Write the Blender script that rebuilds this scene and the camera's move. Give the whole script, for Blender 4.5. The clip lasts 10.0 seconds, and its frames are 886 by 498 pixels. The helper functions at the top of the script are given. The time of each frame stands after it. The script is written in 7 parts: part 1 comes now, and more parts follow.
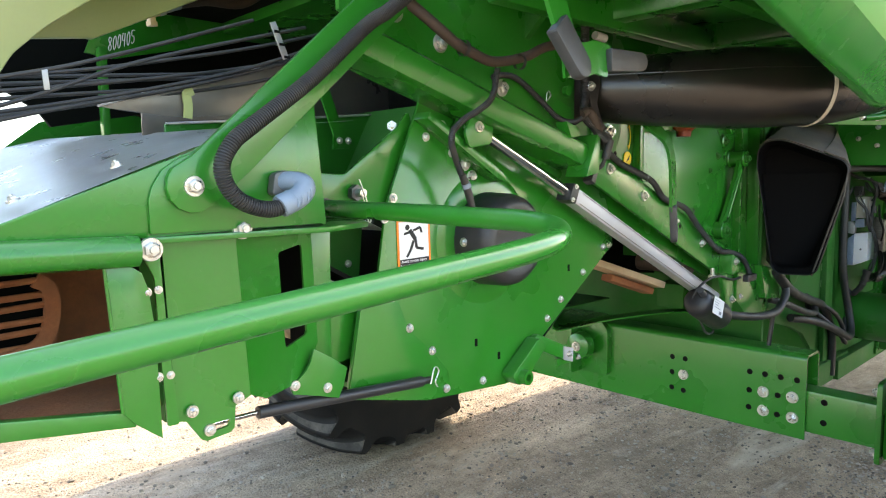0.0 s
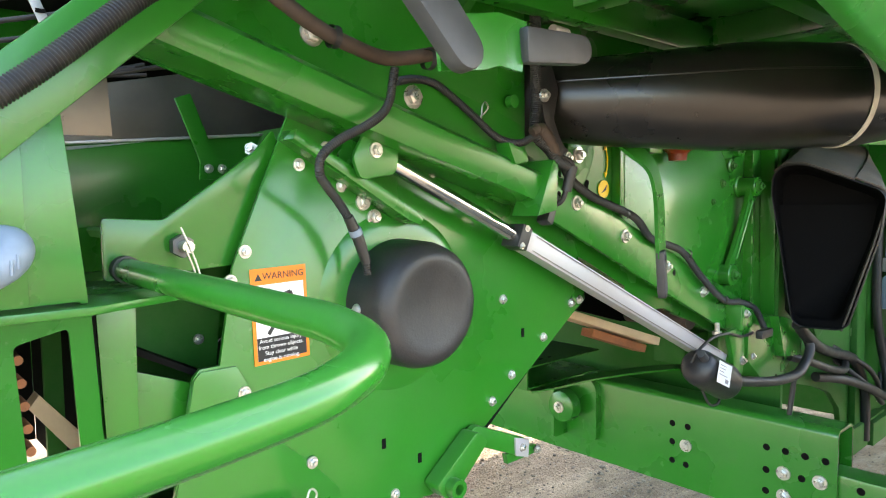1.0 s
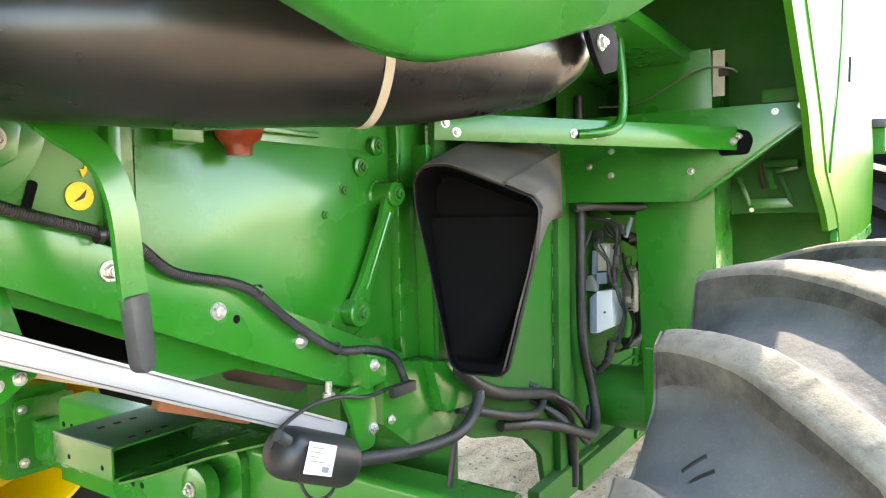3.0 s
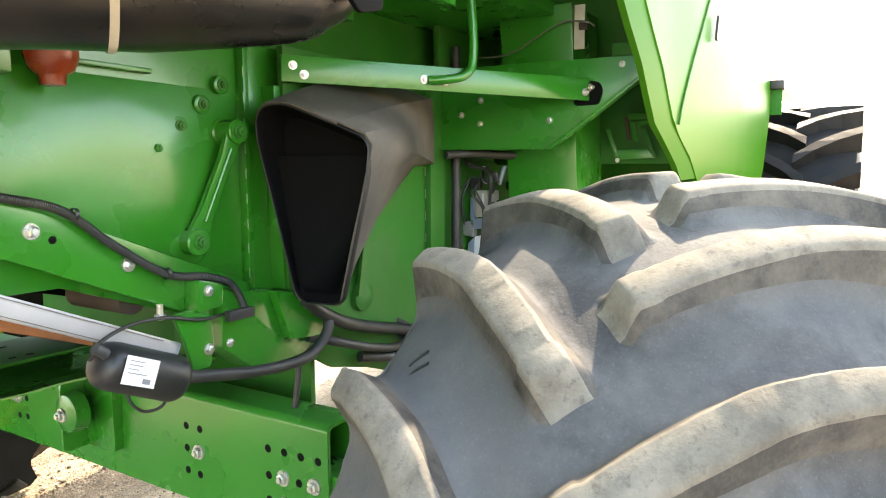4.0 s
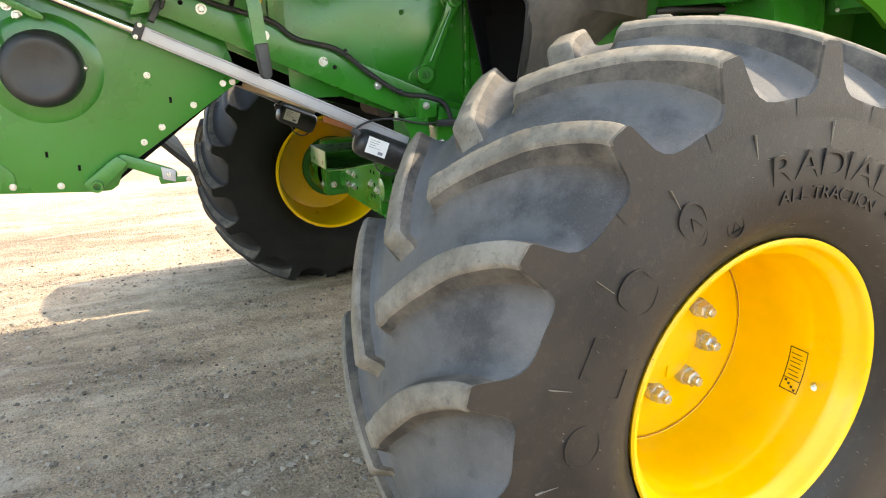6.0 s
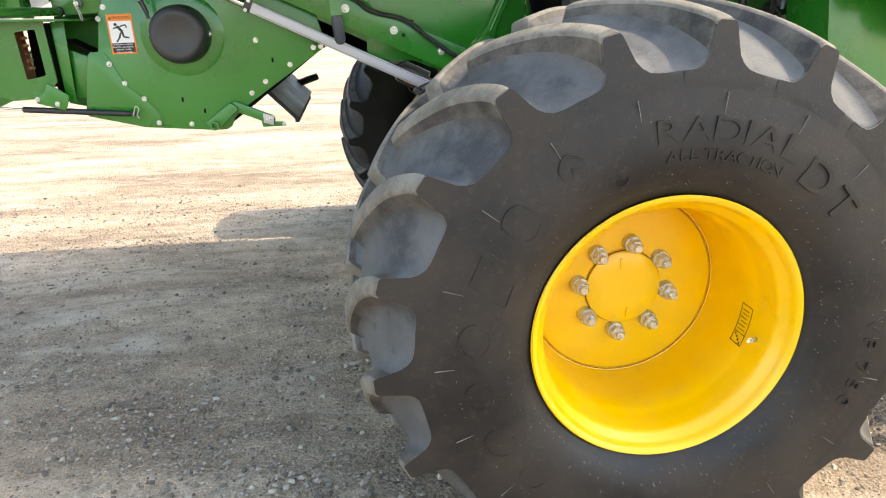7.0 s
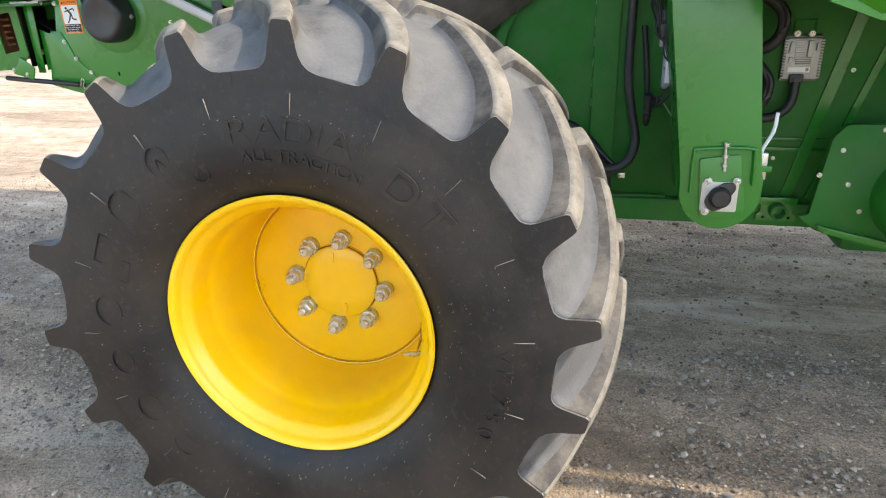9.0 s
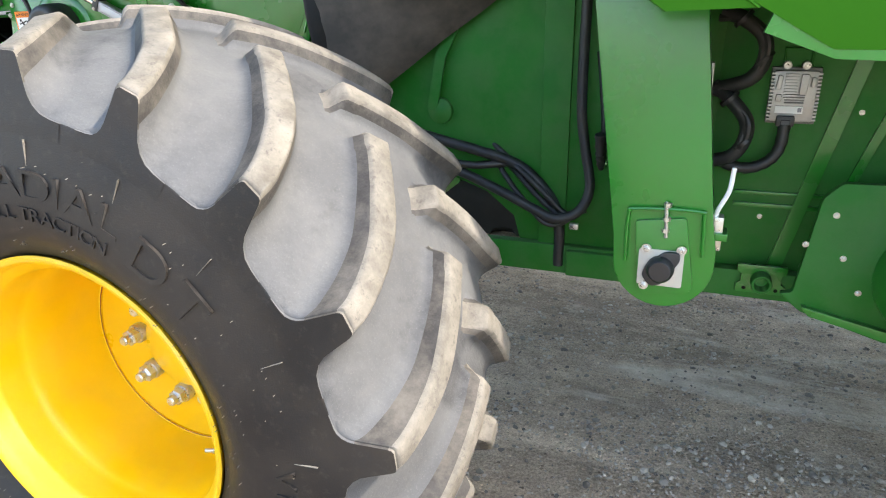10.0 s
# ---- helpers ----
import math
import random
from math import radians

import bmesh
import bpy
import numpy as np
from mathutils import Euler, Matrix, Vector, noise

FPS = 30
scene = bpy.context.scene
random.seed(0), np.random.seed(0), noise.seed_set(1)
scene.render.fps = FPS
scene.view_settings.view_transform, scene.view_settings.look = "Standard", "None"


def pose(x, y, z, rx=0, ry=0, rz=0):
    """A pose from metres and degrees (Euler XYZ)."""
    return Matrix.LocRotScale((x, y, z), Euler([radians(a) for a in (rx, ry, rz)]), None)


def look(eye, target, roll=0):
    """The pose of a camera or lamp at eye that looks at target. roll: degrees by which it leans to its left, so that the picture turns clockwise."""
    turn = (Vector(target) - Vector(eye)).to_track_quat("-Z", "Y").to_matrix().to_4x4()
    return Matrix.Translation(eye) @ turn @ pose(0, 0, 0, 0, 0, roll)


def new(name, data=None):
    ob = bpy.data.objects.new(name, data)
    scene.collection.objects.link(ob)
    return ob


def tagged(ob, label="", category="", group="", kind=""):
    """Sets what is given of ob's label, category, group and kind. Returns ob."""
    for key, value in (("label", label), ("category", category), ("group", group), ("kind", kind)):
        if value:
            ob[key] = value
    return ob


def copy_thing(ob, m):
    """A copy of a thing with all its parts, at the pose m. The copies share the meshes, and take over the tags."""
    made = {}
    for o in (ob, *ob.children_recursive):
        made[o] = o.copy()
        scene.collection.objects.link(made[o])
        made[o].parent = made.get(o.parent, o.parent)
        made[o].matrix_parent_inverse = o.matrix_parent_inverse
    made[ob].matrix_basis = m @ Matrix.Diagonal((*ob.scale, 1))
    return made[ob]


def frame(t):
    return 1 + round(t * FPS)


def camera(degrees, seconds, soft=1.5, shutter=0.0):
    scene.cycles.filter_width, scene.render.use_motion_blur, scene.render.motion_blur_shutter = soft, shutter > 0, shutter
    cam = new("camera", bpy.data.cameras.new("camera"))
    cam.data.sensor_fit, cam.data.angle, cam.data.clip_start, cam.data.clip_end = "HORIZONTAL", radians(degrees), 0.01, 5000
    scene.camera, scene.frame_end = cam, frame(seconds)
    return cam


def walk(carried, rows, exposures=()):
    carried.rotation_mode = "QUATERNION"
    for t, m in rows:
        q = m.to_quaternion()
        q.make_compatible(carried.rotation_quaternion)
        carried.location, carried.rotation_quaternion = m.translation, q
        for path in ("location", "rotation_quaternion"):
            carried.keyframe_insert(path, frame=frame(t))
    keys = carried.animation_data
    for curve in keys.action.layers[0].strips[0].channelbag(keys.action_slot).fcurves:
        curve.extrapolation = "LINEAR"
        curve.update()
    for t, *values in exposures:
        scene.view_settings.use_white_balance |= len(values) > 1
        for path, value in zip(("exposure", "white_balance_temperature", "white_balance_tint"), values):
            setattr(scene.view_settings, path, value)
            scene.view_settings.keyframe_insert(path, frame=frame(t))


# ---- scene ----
cam = camera(66.3, 10.0, soft=1.1)
PATH = [
    (0, (-2.591, -0.02, 1.557), (-1.231, 1.432, 1.354), -0.7),
    (0.5, (-2.342, 0.086, 1.574), (-1.009, 1.565, 1.389), -0.7),
    (1, (-2.138, 0.154, 1.591), (-0.808, 1.641, 1.449), -0.8),
    (1.5, (-1.903, 0.158, 1.6), (-0.563, 1.638, 1.48), -0.9),
    (2, (-1.694, 0.153, 1.599), (-0.287, 1.571, 1.495), -0.8),
    (2.5, (-1.515, 0.166, 1.594), (-0.03, 1.502, 1.496), -0.9),
    (3, (-1.327, 0.095, 1.58), (0.335, 1.202, 1.468), -1.2),
    (3.2, (-1.275, 0.045, 1.569), (0.465, 1.022, 1.437), -0.7),
    (4.3, (-1.255, -0.342, 1.507), (0.396, 0.752, 1.225), -0.5),
    (4.5, (-1.273, -0.429, 1.498), (0.31, 0.752, 1.185), -0.4),
    (5, (-1.251, -0.702, 1.467), (0.067, 0.744, 1.05), -1.0),
    (5.5, (-1.244, -0.971, 1.439), (-0.29, 0.719, 0.955), -0.8),
    (6, (-1.193, -1.256, 1.452), (-0.412, 0.496, 0.887), -1.0),
    (6.2, (-1.125, -1.409, 1.452), (-0.429, 0.369, 0.857), -1.1),
    (7.3, (-0.563, -1.86, 1.493), (-0.464, 0.021, 0.82), -0.9),
    (7.5, (-0.406, -1.909, 1.509), (-0.373, -0.032, 0.819), -1.1),
    (8, (-0.033, -2.011, 1.533), (-0.245, -0.151, 0.829), -1.3),
    (8.5, (0.339, -1.903, 1.499), (-0.007, -0.071, 0.775), -1.5),
    (9, (0.712, -1.724, 1.514), (0.296, 0.093, 0.79), -1.4),
    (9.5, (1.016, -1.498, 1.548), (0.468, 0.282, 0.82), -1.2),
    (10, (1.181, -1.191, 1.531), (0.509, 0.557, 0.828), -1.1),
]
walk(cam, [(t, look(eye, target, roll)) for t, eye, target, roll in PATH],
     [(t, e + 0.17, k + 150, 10) for t, e, k in ((0.0, 2.7, 7400), (0.5, 2.85, 7400), (1.0, 3.15, 7500), (2.0, 3.6, 7450), (3.1, 3.8, 7800), (4.5, 3.1, 8600), (5.5, 2.75, 8350),
                                    (6.2, 2.55, 8100), (7.4, 2.2, 7400), (8.5, 2.1, 7200), (9.2, 2.15, 6900), (10.0, 2.45, 6700))])

# ---- world and sun ----
SUN_EL, SUN_AZ = 46.5, 4.0      # degrees; azimuth turned from +x towards +y
world = bpy.data.worlds.new("sky")
scene.world = world
world.use_nodes = True
wn = world.node_tree.nodes
sky = wn.new("ShaderNodeTexSky")
sky.sky_type = "NISHITA"
sky.sun_disc = False
sky.sun_elevation = radians(SUN_EL)
sky.sun_rotation = radians(90 - SUN_AZ)
sky.dust_density = 1.5
wn["Background"].inputs["Strength"].default_value = 0.15
world.node_tree.links.new(sky.outputs[0], wn["Background"].inputs["Color"])

sun_data = bpy.data.lights.new("sun", "SUN")
sun_data.energy = 1.42
sun_data.angle = radians(0.55)
sun_data.color = (1.0, 0.94, 0.86)
sun = new("sun", sun_data)
s_dir = Vector((math.cos(radians(SUN_EL)) * math.cos(radians(SUN_AZ)),
                math.cos(radians(SUN_EL)) * math.sin(radians(SUN_AZ)), math.sin(radians(SUN_EL))))
sun.matrix_world = look(s_dir * 30, (0, 0, 0))

# ---- tools ----
def part(name, bm, mat, parent=None, label="", smooth=True, m=None):
    """Links a bmesh as one mesh object under a thing or a part."""
    me = bpy.data.meshes.new(name)
    bm.to_mesh(me)
    bm.free()
    return put(name, me, mat, parent, label, smooth, m)


def placed(ob):
    """The world pose of an object, from its chain of parents."""
    return ob.matrix_basis if ob.parent is None else placed(ob.parent) @ ob.matrix_parent_inverse @ ob.matrix_basis


def put(name, me, mat, parent=None, label="", smooth=True, m=None):
    if mat is not None and not me.materials:
        me.materials.append(mat)
    if smooth and len(me.polygons):
        if not any(p.use_smooth for p in me.polygons):
            me.polygons.foreach_set("use_smooth", [True] * len(me.polygons))
        me.set_sharp_from_angle(angle=radians(38))
    ob = new(name, me)
    if label:
        tagged(ob, label)
    if m is not None:
        ob.matrix_basis = m
    if parent is not None:
        ob.parent = parent
        ob.matrix_parent_inverse = placed(parent).inverted()
    return ob


def thing(name, at, label, category, group=""):
    """An empty at a thing's base; its parts are modelled in world metres."""
    ob = new(name)
    ob.empty_display_size = 0.1
    ob.matrix_basis = Matrix.Translation(at)
    return tagged(ob, label, category, group)


def bevelled(bm, w, seg=2, angle=30):
    if w > 0:
        es = [e for e in bm.edges if len(e.link_faces) == 2 and e.calc_face_angle(0) > radians(angle)]
        bmesh.ops.bevel(bm, geom=es, offset=w, segments=seg, profile=0.6, affect="EDGES", clamp_overlap=True)
    return bm


def box(x0, x1, y0, y1, z0, z1, bev=0.003, m=None):
    bm = bmesh.new()
    bmesh.ops.create_cube(bm, size=1)
    for v in bm.verts:
        v.co = Vector(((x0 + x1) / 2 + v.co.x * (x1 - x0), (y0 + y1) / 2 + v.co.y * (y1 - y0), (z0 + z1) / 2 + v.co.z * (z1 - z0)))
    bevelled(bm, bev)
    bm.normal_update()
    for f in bm.faces:
        f.smooth = max(abs(c) for c in f.normal) < 0.999
    if m is not None:
        bm.transform(m)
    return bm


AX = {"x": lambda a, b, d: Vector((d, a, b)), "y": lambda a, b, d: Vector((a, d, b)), "z": lambda a, b, d: Vector((a, b, d))}


def slab(poly, axis, d0, d1, bev=0.002, holes=()):
    """A plate: a polygon (x,z / y,z / x,y) pulled from d0 to d1 along an axis. holes: inner loops."""
    bm = bmesh.new()
    loops = [list(poly)] + [list(h) for h in holes]
    edges = []
    for lp in loops:
        vs = [bm.verts.new(AX[axis](a, b, d0)) for a, b in lp]
        edges += [bm.edges.new((vs[i], vs[(i + 1) % len(vs)])) for i in range(len(vs))]
    if holes:
        bmesh.ops.triangle_fill(bm, use_beauty=True, use_dissolve=False, edges=edges)
    else:
        bm.faces.new(list(bm.verts))
    geo = bmesh.ops.extrude_face_region(bm, geom=list(bm.faces))
    off = AX[axis](0, 0, d1 - d0)
    for v in geo["geom"]:
        if isinstance(v, bmesh.types.BMVert):
            v.co += off
    bmesh.ops.recalc_face_normals(bm, faces=list(bm.faces))
    if not holes:
        bevelled(bm, bev, 2, 40)
    bm.normal_update()
    for f in bm.faces:
        f.smooth = abs(f.normal["xyz".index(axis)]) < 0.999
    return bm


def ring(cx, cz, r, n=16, a0=0.0, a1=360.0):
    """Points of a circle or arc."""
    full = abs(a1 - a0) >= 360
    k = n if full else n - 1
    return [(cx + r * math.cos(radians(a0 + (a1 - a0) * i / k)), cz + r * math.sin(radians(a0 + (a1 - a0) * i / k))) for i in range(n)]


def rounded(poly, r, n=4):
    """A polygon with its corners rounded."""
    out = []
    k = len(poly)
    for i in range(k):
        p, a, b = Vector(poly[i]), Vector(poly[i - 1]), Vector(poly[(i + 1) % k])
        d = min(r, (a - p).length * 0.45, (b - p).length * 0.45)
        p0, p1 = p + (a - p).normalized() * d, p + (b - p).normalized() * d
        for j in range(n + 1):
            t = j / n
            q = p0 * (1 - t) ** 2 + p * 2 * t * (1 - t) + p1 * t * t
            out.append((q.x, q.y))
    return out


def smooth_path(pts, per=8):
    """A Catmull-Rom line through the points."""
    ps = [Vector(p) for p in pts]
    ps = [ps[0] * 2 - ps[1]] + ps + [ps[-1] * 2 - ps[-2]]
    out = []
    for i in range(1, len(ps) - 2):
        for j in range(per):
            t = j / per
            a, b, c, d = ps[i - 1], ps[i], ps[i + 1], ps[i + 2]
            out.append(0.5 * (2 * b + (c - a) * t + (2 * a - 5 * b + 4 * c - d) * t * t + (3 * b - a - 3 * c + d) * t ** 3))
    out.append(ps[-2])
    return out


def sweep(path, radius, sides=12, caps=True, flat=None, up=None):
    """A tube along a path. radius: a number or a function of 0..1. flat: (half width, half height) for a bar."""
    path = [Vector(p) for p in path]
    bm = bmesh.new()
    n = len(path)
    tang = [(path[min(i + 1, n - 1)] - path[max(i - 1, 0)]).normalized() for i in range(n)]
    ref = Vector(up) if up else (Vector((0, 0, 1)) if abs(tang[0].z) < 0.9 else Vector((1, 0, 0)))
    u = (ref - tang[0] * ref.dot(tang[0])).normalized()
    rings = []
    for i in range(n):
        u = (u - tang[i] * u.dot(tang[i])).normalized()
        v = tang[i].cross(u)
        r = radius(i / (n - 1)) if callable(radius) else radius
        if flat:
            w, h = flat
            pts = [u * h + v * w, u * h - v * w, -u * h - v * w, -u * h + v * w]
        else:
            pts = [(u * math.cos(2 * math.pi * k / sides) + v * math.sin(2 * math.pi * k / sides)) * r for k in range(sides)]
        rings.append([bm.verts.new(path[i] + p) for p in pts])
    m = len(rings[0])
    for a, b in zip(rings, rings[1:]):
        for k in range(m):
            bm.faces.new((a[k], a[(k + 1) % m], b[(k + 1) % m], b[k]))
    if caps:
        bm.faces.new(list(reversed(rings[0])))
        bm.faces.new(rings[-1])
    bmesh.ops.recalc_face_normals(bm, faces=list(bm.faces))
    return bm


def rod(p0, p1, r, sides=14, bev=0.0):
    bm = sweep([p0, p1], r, sides)
    return bevelled(bm, bev, 2, 60)


def corrugated(path, r, pitch=0.006, depth=0.0012, sides=10):
    """A ribbed conduit along a path."""
    path = [Vector(p) for p in path]
    acc = [0.0]
    for a, b in zip(path, path[1:]):
        acc.append(acc[-1] + (b - a).length)
    n = max(int(acc[-1] / pitch * 4), 8)
    pts, k = [], 0
    for i in range(n + 1):
        s = acc[-1] * i / n
        while k < len(path) - 2 and acc[k + 1] < s:
            k += 1
        pts.append(path[k].lerp(path[k + 1], (s - acc[k]) / max(acc[k + 1] - acc[k], 1e-6)))
    return sweep(pts, lambda t: r + (depth if int(round(t * n)) % 4 in (0, 1) else -depth), sides)


def lathe(profile, seg=64, axis="y", at=(0, 0, 0), closed=False):
    """Turns (along, radius) pairs round an axis."""
    bm = bmesh.new()
    rows = []
    for d, r in profile:
        row = []
        for i in range(seg):
            a = 2 * math.pi * i / seg
            c, s = r * math.cos(a), r * math.sin(a)
            p = {"y": (c, d, s), "x": (d, c, s), "z": (c, s, d)}[axis]
            row.append(bm.verts.new(Vector(p) + Vector(at)))
        rows.append(row)
    pairs = list(zip(rows, rows[1:])) + ([(rows[-1], rows[0])] if closed else [])
    for a, b in pairs:
        for i in range(seg):
            bm.faces.new((a[i], a[(i + 1) % seg], b[(i + 1) % seg], b[i]))
    bmesh.ops.remove_doubles(bm, verts=list(bm.verts), dist=1e-6)
    bmesh.ops.recalc_face_normals(bm, faces=list(bm.faces))
    return bm


def join(*bms):
    """One bmesh out of several."""
    out = bmesh.new()
    for b in bms:
        me = bpy.data.meshes.new("tmp")
        b.to_mesh(me)
        b.free()
        out.from_mesh(me)
        bpy.data.meshes.remove(me)
    return out


def frame_to(at, normal):
    """A pose at a place whose z axis follows the normal."""
    return Matrix.Translation(at) @ Vector(normal).to_track_quat("Z", "Y").to_matrix().to_4x4()


BOLT = {}


def bolt_mesh(r):
    """A flanged hexagon bolt head of washer radius r, on z = 0."""
    key = round(r, 4)
    if key not in BOLT:
        def disc(r0, r1, z0, z1, n):
            b = bmesh.new()
            bmesh.ops.create_cone(b, cap_ends=True, segments=n, radius1=r0, radius2=r1, depth=z1 - z0)
            bmesh.ops.translate(b, verts=list(b.verts), vec=(0, 0, (z0 + z1) / 2))
            return b
        bm = join(disc(r, r * 0.94, -0.001, r * 0.22, 16), disc(r * 0.66, r * 0.66, r * 0.2, r * 0.62, 6), disc(r * 0.66, r * 0.5, r * 0.62, r * 0.7, 6),
                  disc(r * 0.36, r * 0.33, r * 0.7, r * 0.95, 10))
        me = bpy.data.meshes.new("bolt")
        bm.to_mesh(me)
        bm.free()
        BOLT[key] = me
    return BOLT[key]


def bolt(at, normal, parent, r=0.011, mat=None):
    me = bolt_mesh(r)
    if mat is not None:
        me = me.copy()
        me.materials.clear()
    ob = put("bolt", me, mat or M["zinc"], parent, smooth=False, m=frame_to(at, normal) @ Matrix.Rotation(at[0] * 37 + at[2] * 91, 4, "Z"))
    return ob


def letters(name, text, size, mat, parent, m, depth=0.0015, label=""):
    """Raised writing in the built-in font, its middle at the pose m, reading along x, up along y."""
    cu = bpy.data.curves.new(name, "FONT")
    cu.body, cu.size, cu.extrude = text, size, depth
    cu.align_x, cu.align_y = "CENTER", "CENTER"
    tmp = bpy.data.objects.new("tmp", cu)
    scene.collection.objects.link(tmp)
    me = bpy.data.meshes.new_from_object(tmp.evaluated_get(bpy.context.evaluated_depsgraph_get()))
    bpy.data.objects.remove(tmp)
    me.materials.clear()
    me.transform(m)
    return put(name, me, mat, parent, label, smooth=False)

# ---- materials ----
M = {}


def material(name, base, rough=0.5, metal=0.0, coat=0.0, var=0.12, scale=6.0, fine=160.0, bump=0.0, bump_scale=300.0, dust=None, dust_amt=0.0, dust_scale=5.0,
             spec=0.5, rough_var=0.1, up_dust=0.0, speck=None, stain=None):
    """Painted, metal or rubber surface with wear at two scales. dust: a second colour that lies on in patches and, with up_dust, on upward faces."""
    m = bpy.data.materials.new(name)
    m.use_nodes = True
    t = m.node_tree
    n, ln = t.nodes, t.links
    p = n["Principled BSDF"]
    co = n.new("ShaderNodeTexCoord")
    geo = n.new("ShaderNodeNewGeometry")

    def noise_at(s, detail=4.0, rgh=0.6):
        q = n.new("ShaderNodeTexNoise")
        q.inputs["Scale"].default_value, q.inputs["Detail"].default_value, q.inputs["Roughness"].default_value = s, detail, rgh
        ln.new(geo.outputs["Position"], q.inputs["Vector"])
        return q.outputs["Fac"]

    def remap(v, a, b, c, d):
        q = n.new("ShaderNodeMapRange")
        for k, x in zip(("From Min", "From Max", "To Min", "To Max"), (a, b, c, d)):
            q.inputs[k].default_value = x
        ln.new(v, q.inputs["Value"])
        return q.outputs["Result"]

    def mix(fac, a, b, mode="MIX"):
        q = n.new("ShaderNodeMix")
        q.data_type, q.blend_type = "RGBA", mode
        for sock, val in ((q.inputs[0], fac), (q.inputs[6], a), (q.inputs[7], b)):
            if isinstance(val, bpy.types.NodeSocket):
                ln.new(val, sock)
            else:
                sock.default_value = val if not isinstance(val, tuple) else (*val, 1) if len(val) == 3 else val
        return q.outputs[2]

    big, small = noise_at(scale), noise_at(fine, 3.0)
    dark = tuple(c * (1 - var) for c in base)
    lite = tuple(min(c * (1 + var), 1) for c in base)
    col = mix(remap(big, 0.3, 0.7, 0, 1), dark, lite)
    col = mix(remap(small, 0.35, 0.65, 0, var * 0.8), col, tuple(c * 0.6 for c in base))
    rg = remap(big, 0.3, 0.7, max(rough - rough_var, 0.02), min(rough + rough_var, 1))
    if stain:
        col = mix(remap(noise_at(stain[2], 6.0, 0.65), 0.52, 0.62, 0, stain[1]), col, stain[0])
    if dust:
        f = remap(noise_at(dust_scale, 10.0, 0.68), 0.42, 0.72, 0, dust_amt)
        if up_dust > 0:
            sep = n.new("ShaderNodeSeparateXYZ")
            ln.new(geo.outputs["Normal"], sep.inputs[0])
            add = n.new("ShaderNodeMath")
            add.operation, add.use_clamp = "ADD", True
            ln.new(f, add.inputs[0])
            ln.new(remap(sep.outputs["Z"], 0.2, 0.95, 0, up_dust), add.inputs[1])
            f = add.outputs[0]
        col = mix(f, col, dust)
        q = n.new("ShaderNodeMath")
        q.operation, q.use_clamp = "ADD", True
        ln.new(rg, q.inputs[0])
        s2 = n.new("ShaderNodeMath")
        s2.operation = "MULTIPLY"
        ln.new(f, s2.inputs[0])
        s2.inputs[1].default_value = 0.35
        ln.new(s2.outputs[0], q.inputs[1])
        rg = q.outputs[0]
    if speck:
        col = mix(remap(noise_at(speck[2], 5.0, 0.75), 0.55, 0.68, 0, speck[1]), col, speck[0])
    ln.new(col, p.inputs["Base Color"])
    ln.new(rg, p.inputs["Roughness"])
    p.inputs["Metallic"].default_value = metal
    p.inputs["Specular IOR Level"].default_value = spec
    p.inputs["Coat Weight"].default_value = coat
    p.inputs["Coat Roughness"].default_value = 0.12
    if bump > 0:
        b = n.new("ShaderNodeBump")
        b.inputs["Strength"].default_value, b.inputs["Distance"].default_value = 1.0, bump
        ln.new(noise_at(bump_scale, 4.0), b.inputs["Height"])
        ln.new(b.outputs[0], p.inputs["Normal"])
    M[name] = m
    return m


material("green", (0.010, 0.168, 0.0125), 0.28, coat=0.30, var=0.07, scale=3.0, bump=0.00015, bump_scale=90, dust=(0.16, 0.22, 0.12), dust_amt=0.08, dust_scale=7, up_dust=0.08)
material("green_gloss", (0.013, 0.19, 0.012), 0.30, spec=0.03, coat=0.0, var=0.05, scale=2.0, rough_var=0.03)
# body green turned olive: warm light and haze put into the colour
material("green_warm_lit", (0.030, 0.128, 0.010), 0.30, spec=0.012, var=0.05, scale=2.0, rough_var=0.03)
# dull, darker copy of the green; on the front walls it carries shade
material("green_dull_shaded", (0.010, 0.130, 0.011), 0.58, spec=0.3, coat=0.0, var=0.12, scale=4.0, bump=0.0004, bump_scale=90, dust=(0.20, 0.19, 0.13), dust_amt=0.16, dust_scale=6, up_dust=0.15)
material("yellow", (0.83, 0.485, 0.003), 0.34, coat=0.14, var=0.05, scale=4.0, bump=0.0003, bump_scale=80, dust=(0.5, 0.42, 0.25), dust_amt=0.07, dust_scale=9)
material("sidewall", (0.0095, 0.0098, 0.0110), 0.46, var=0.3, scale=2.4, bump=0.0005, bump_scale=260, dust=(0.050, 0.0365, 0.0235), dust_amt=0.80, dust_scale=2.3, spec=0.36, speck=((0.075, 0.062, 0.048), 0.25, 45.0))
material("tread_dark", (0.008, 0.008, 0.0085), 0.6, var=0.3, scale=6.0, bump=0.001, bump_scale=110, dust=(0.030, 0.026, 0.022), dust_amt=0.55, dust_scale=4, spec=0.22)
material("tread", (0.088, 0.0880, 0.0885), 0.70, var=0.10, scale=7.0, fine=230.0, bump=0.0011, bump_scale=130, dust=(0.215, 0.209, 0.196), dust_amt=0.35, dust_scale=4.0, spec=0.10, rough_var=0.06,
         speck=((0.20, 0.195, 0.185), 0.25, 260.0), stain=((0.038, 0.038, 0.040), 0.75, 3.2))
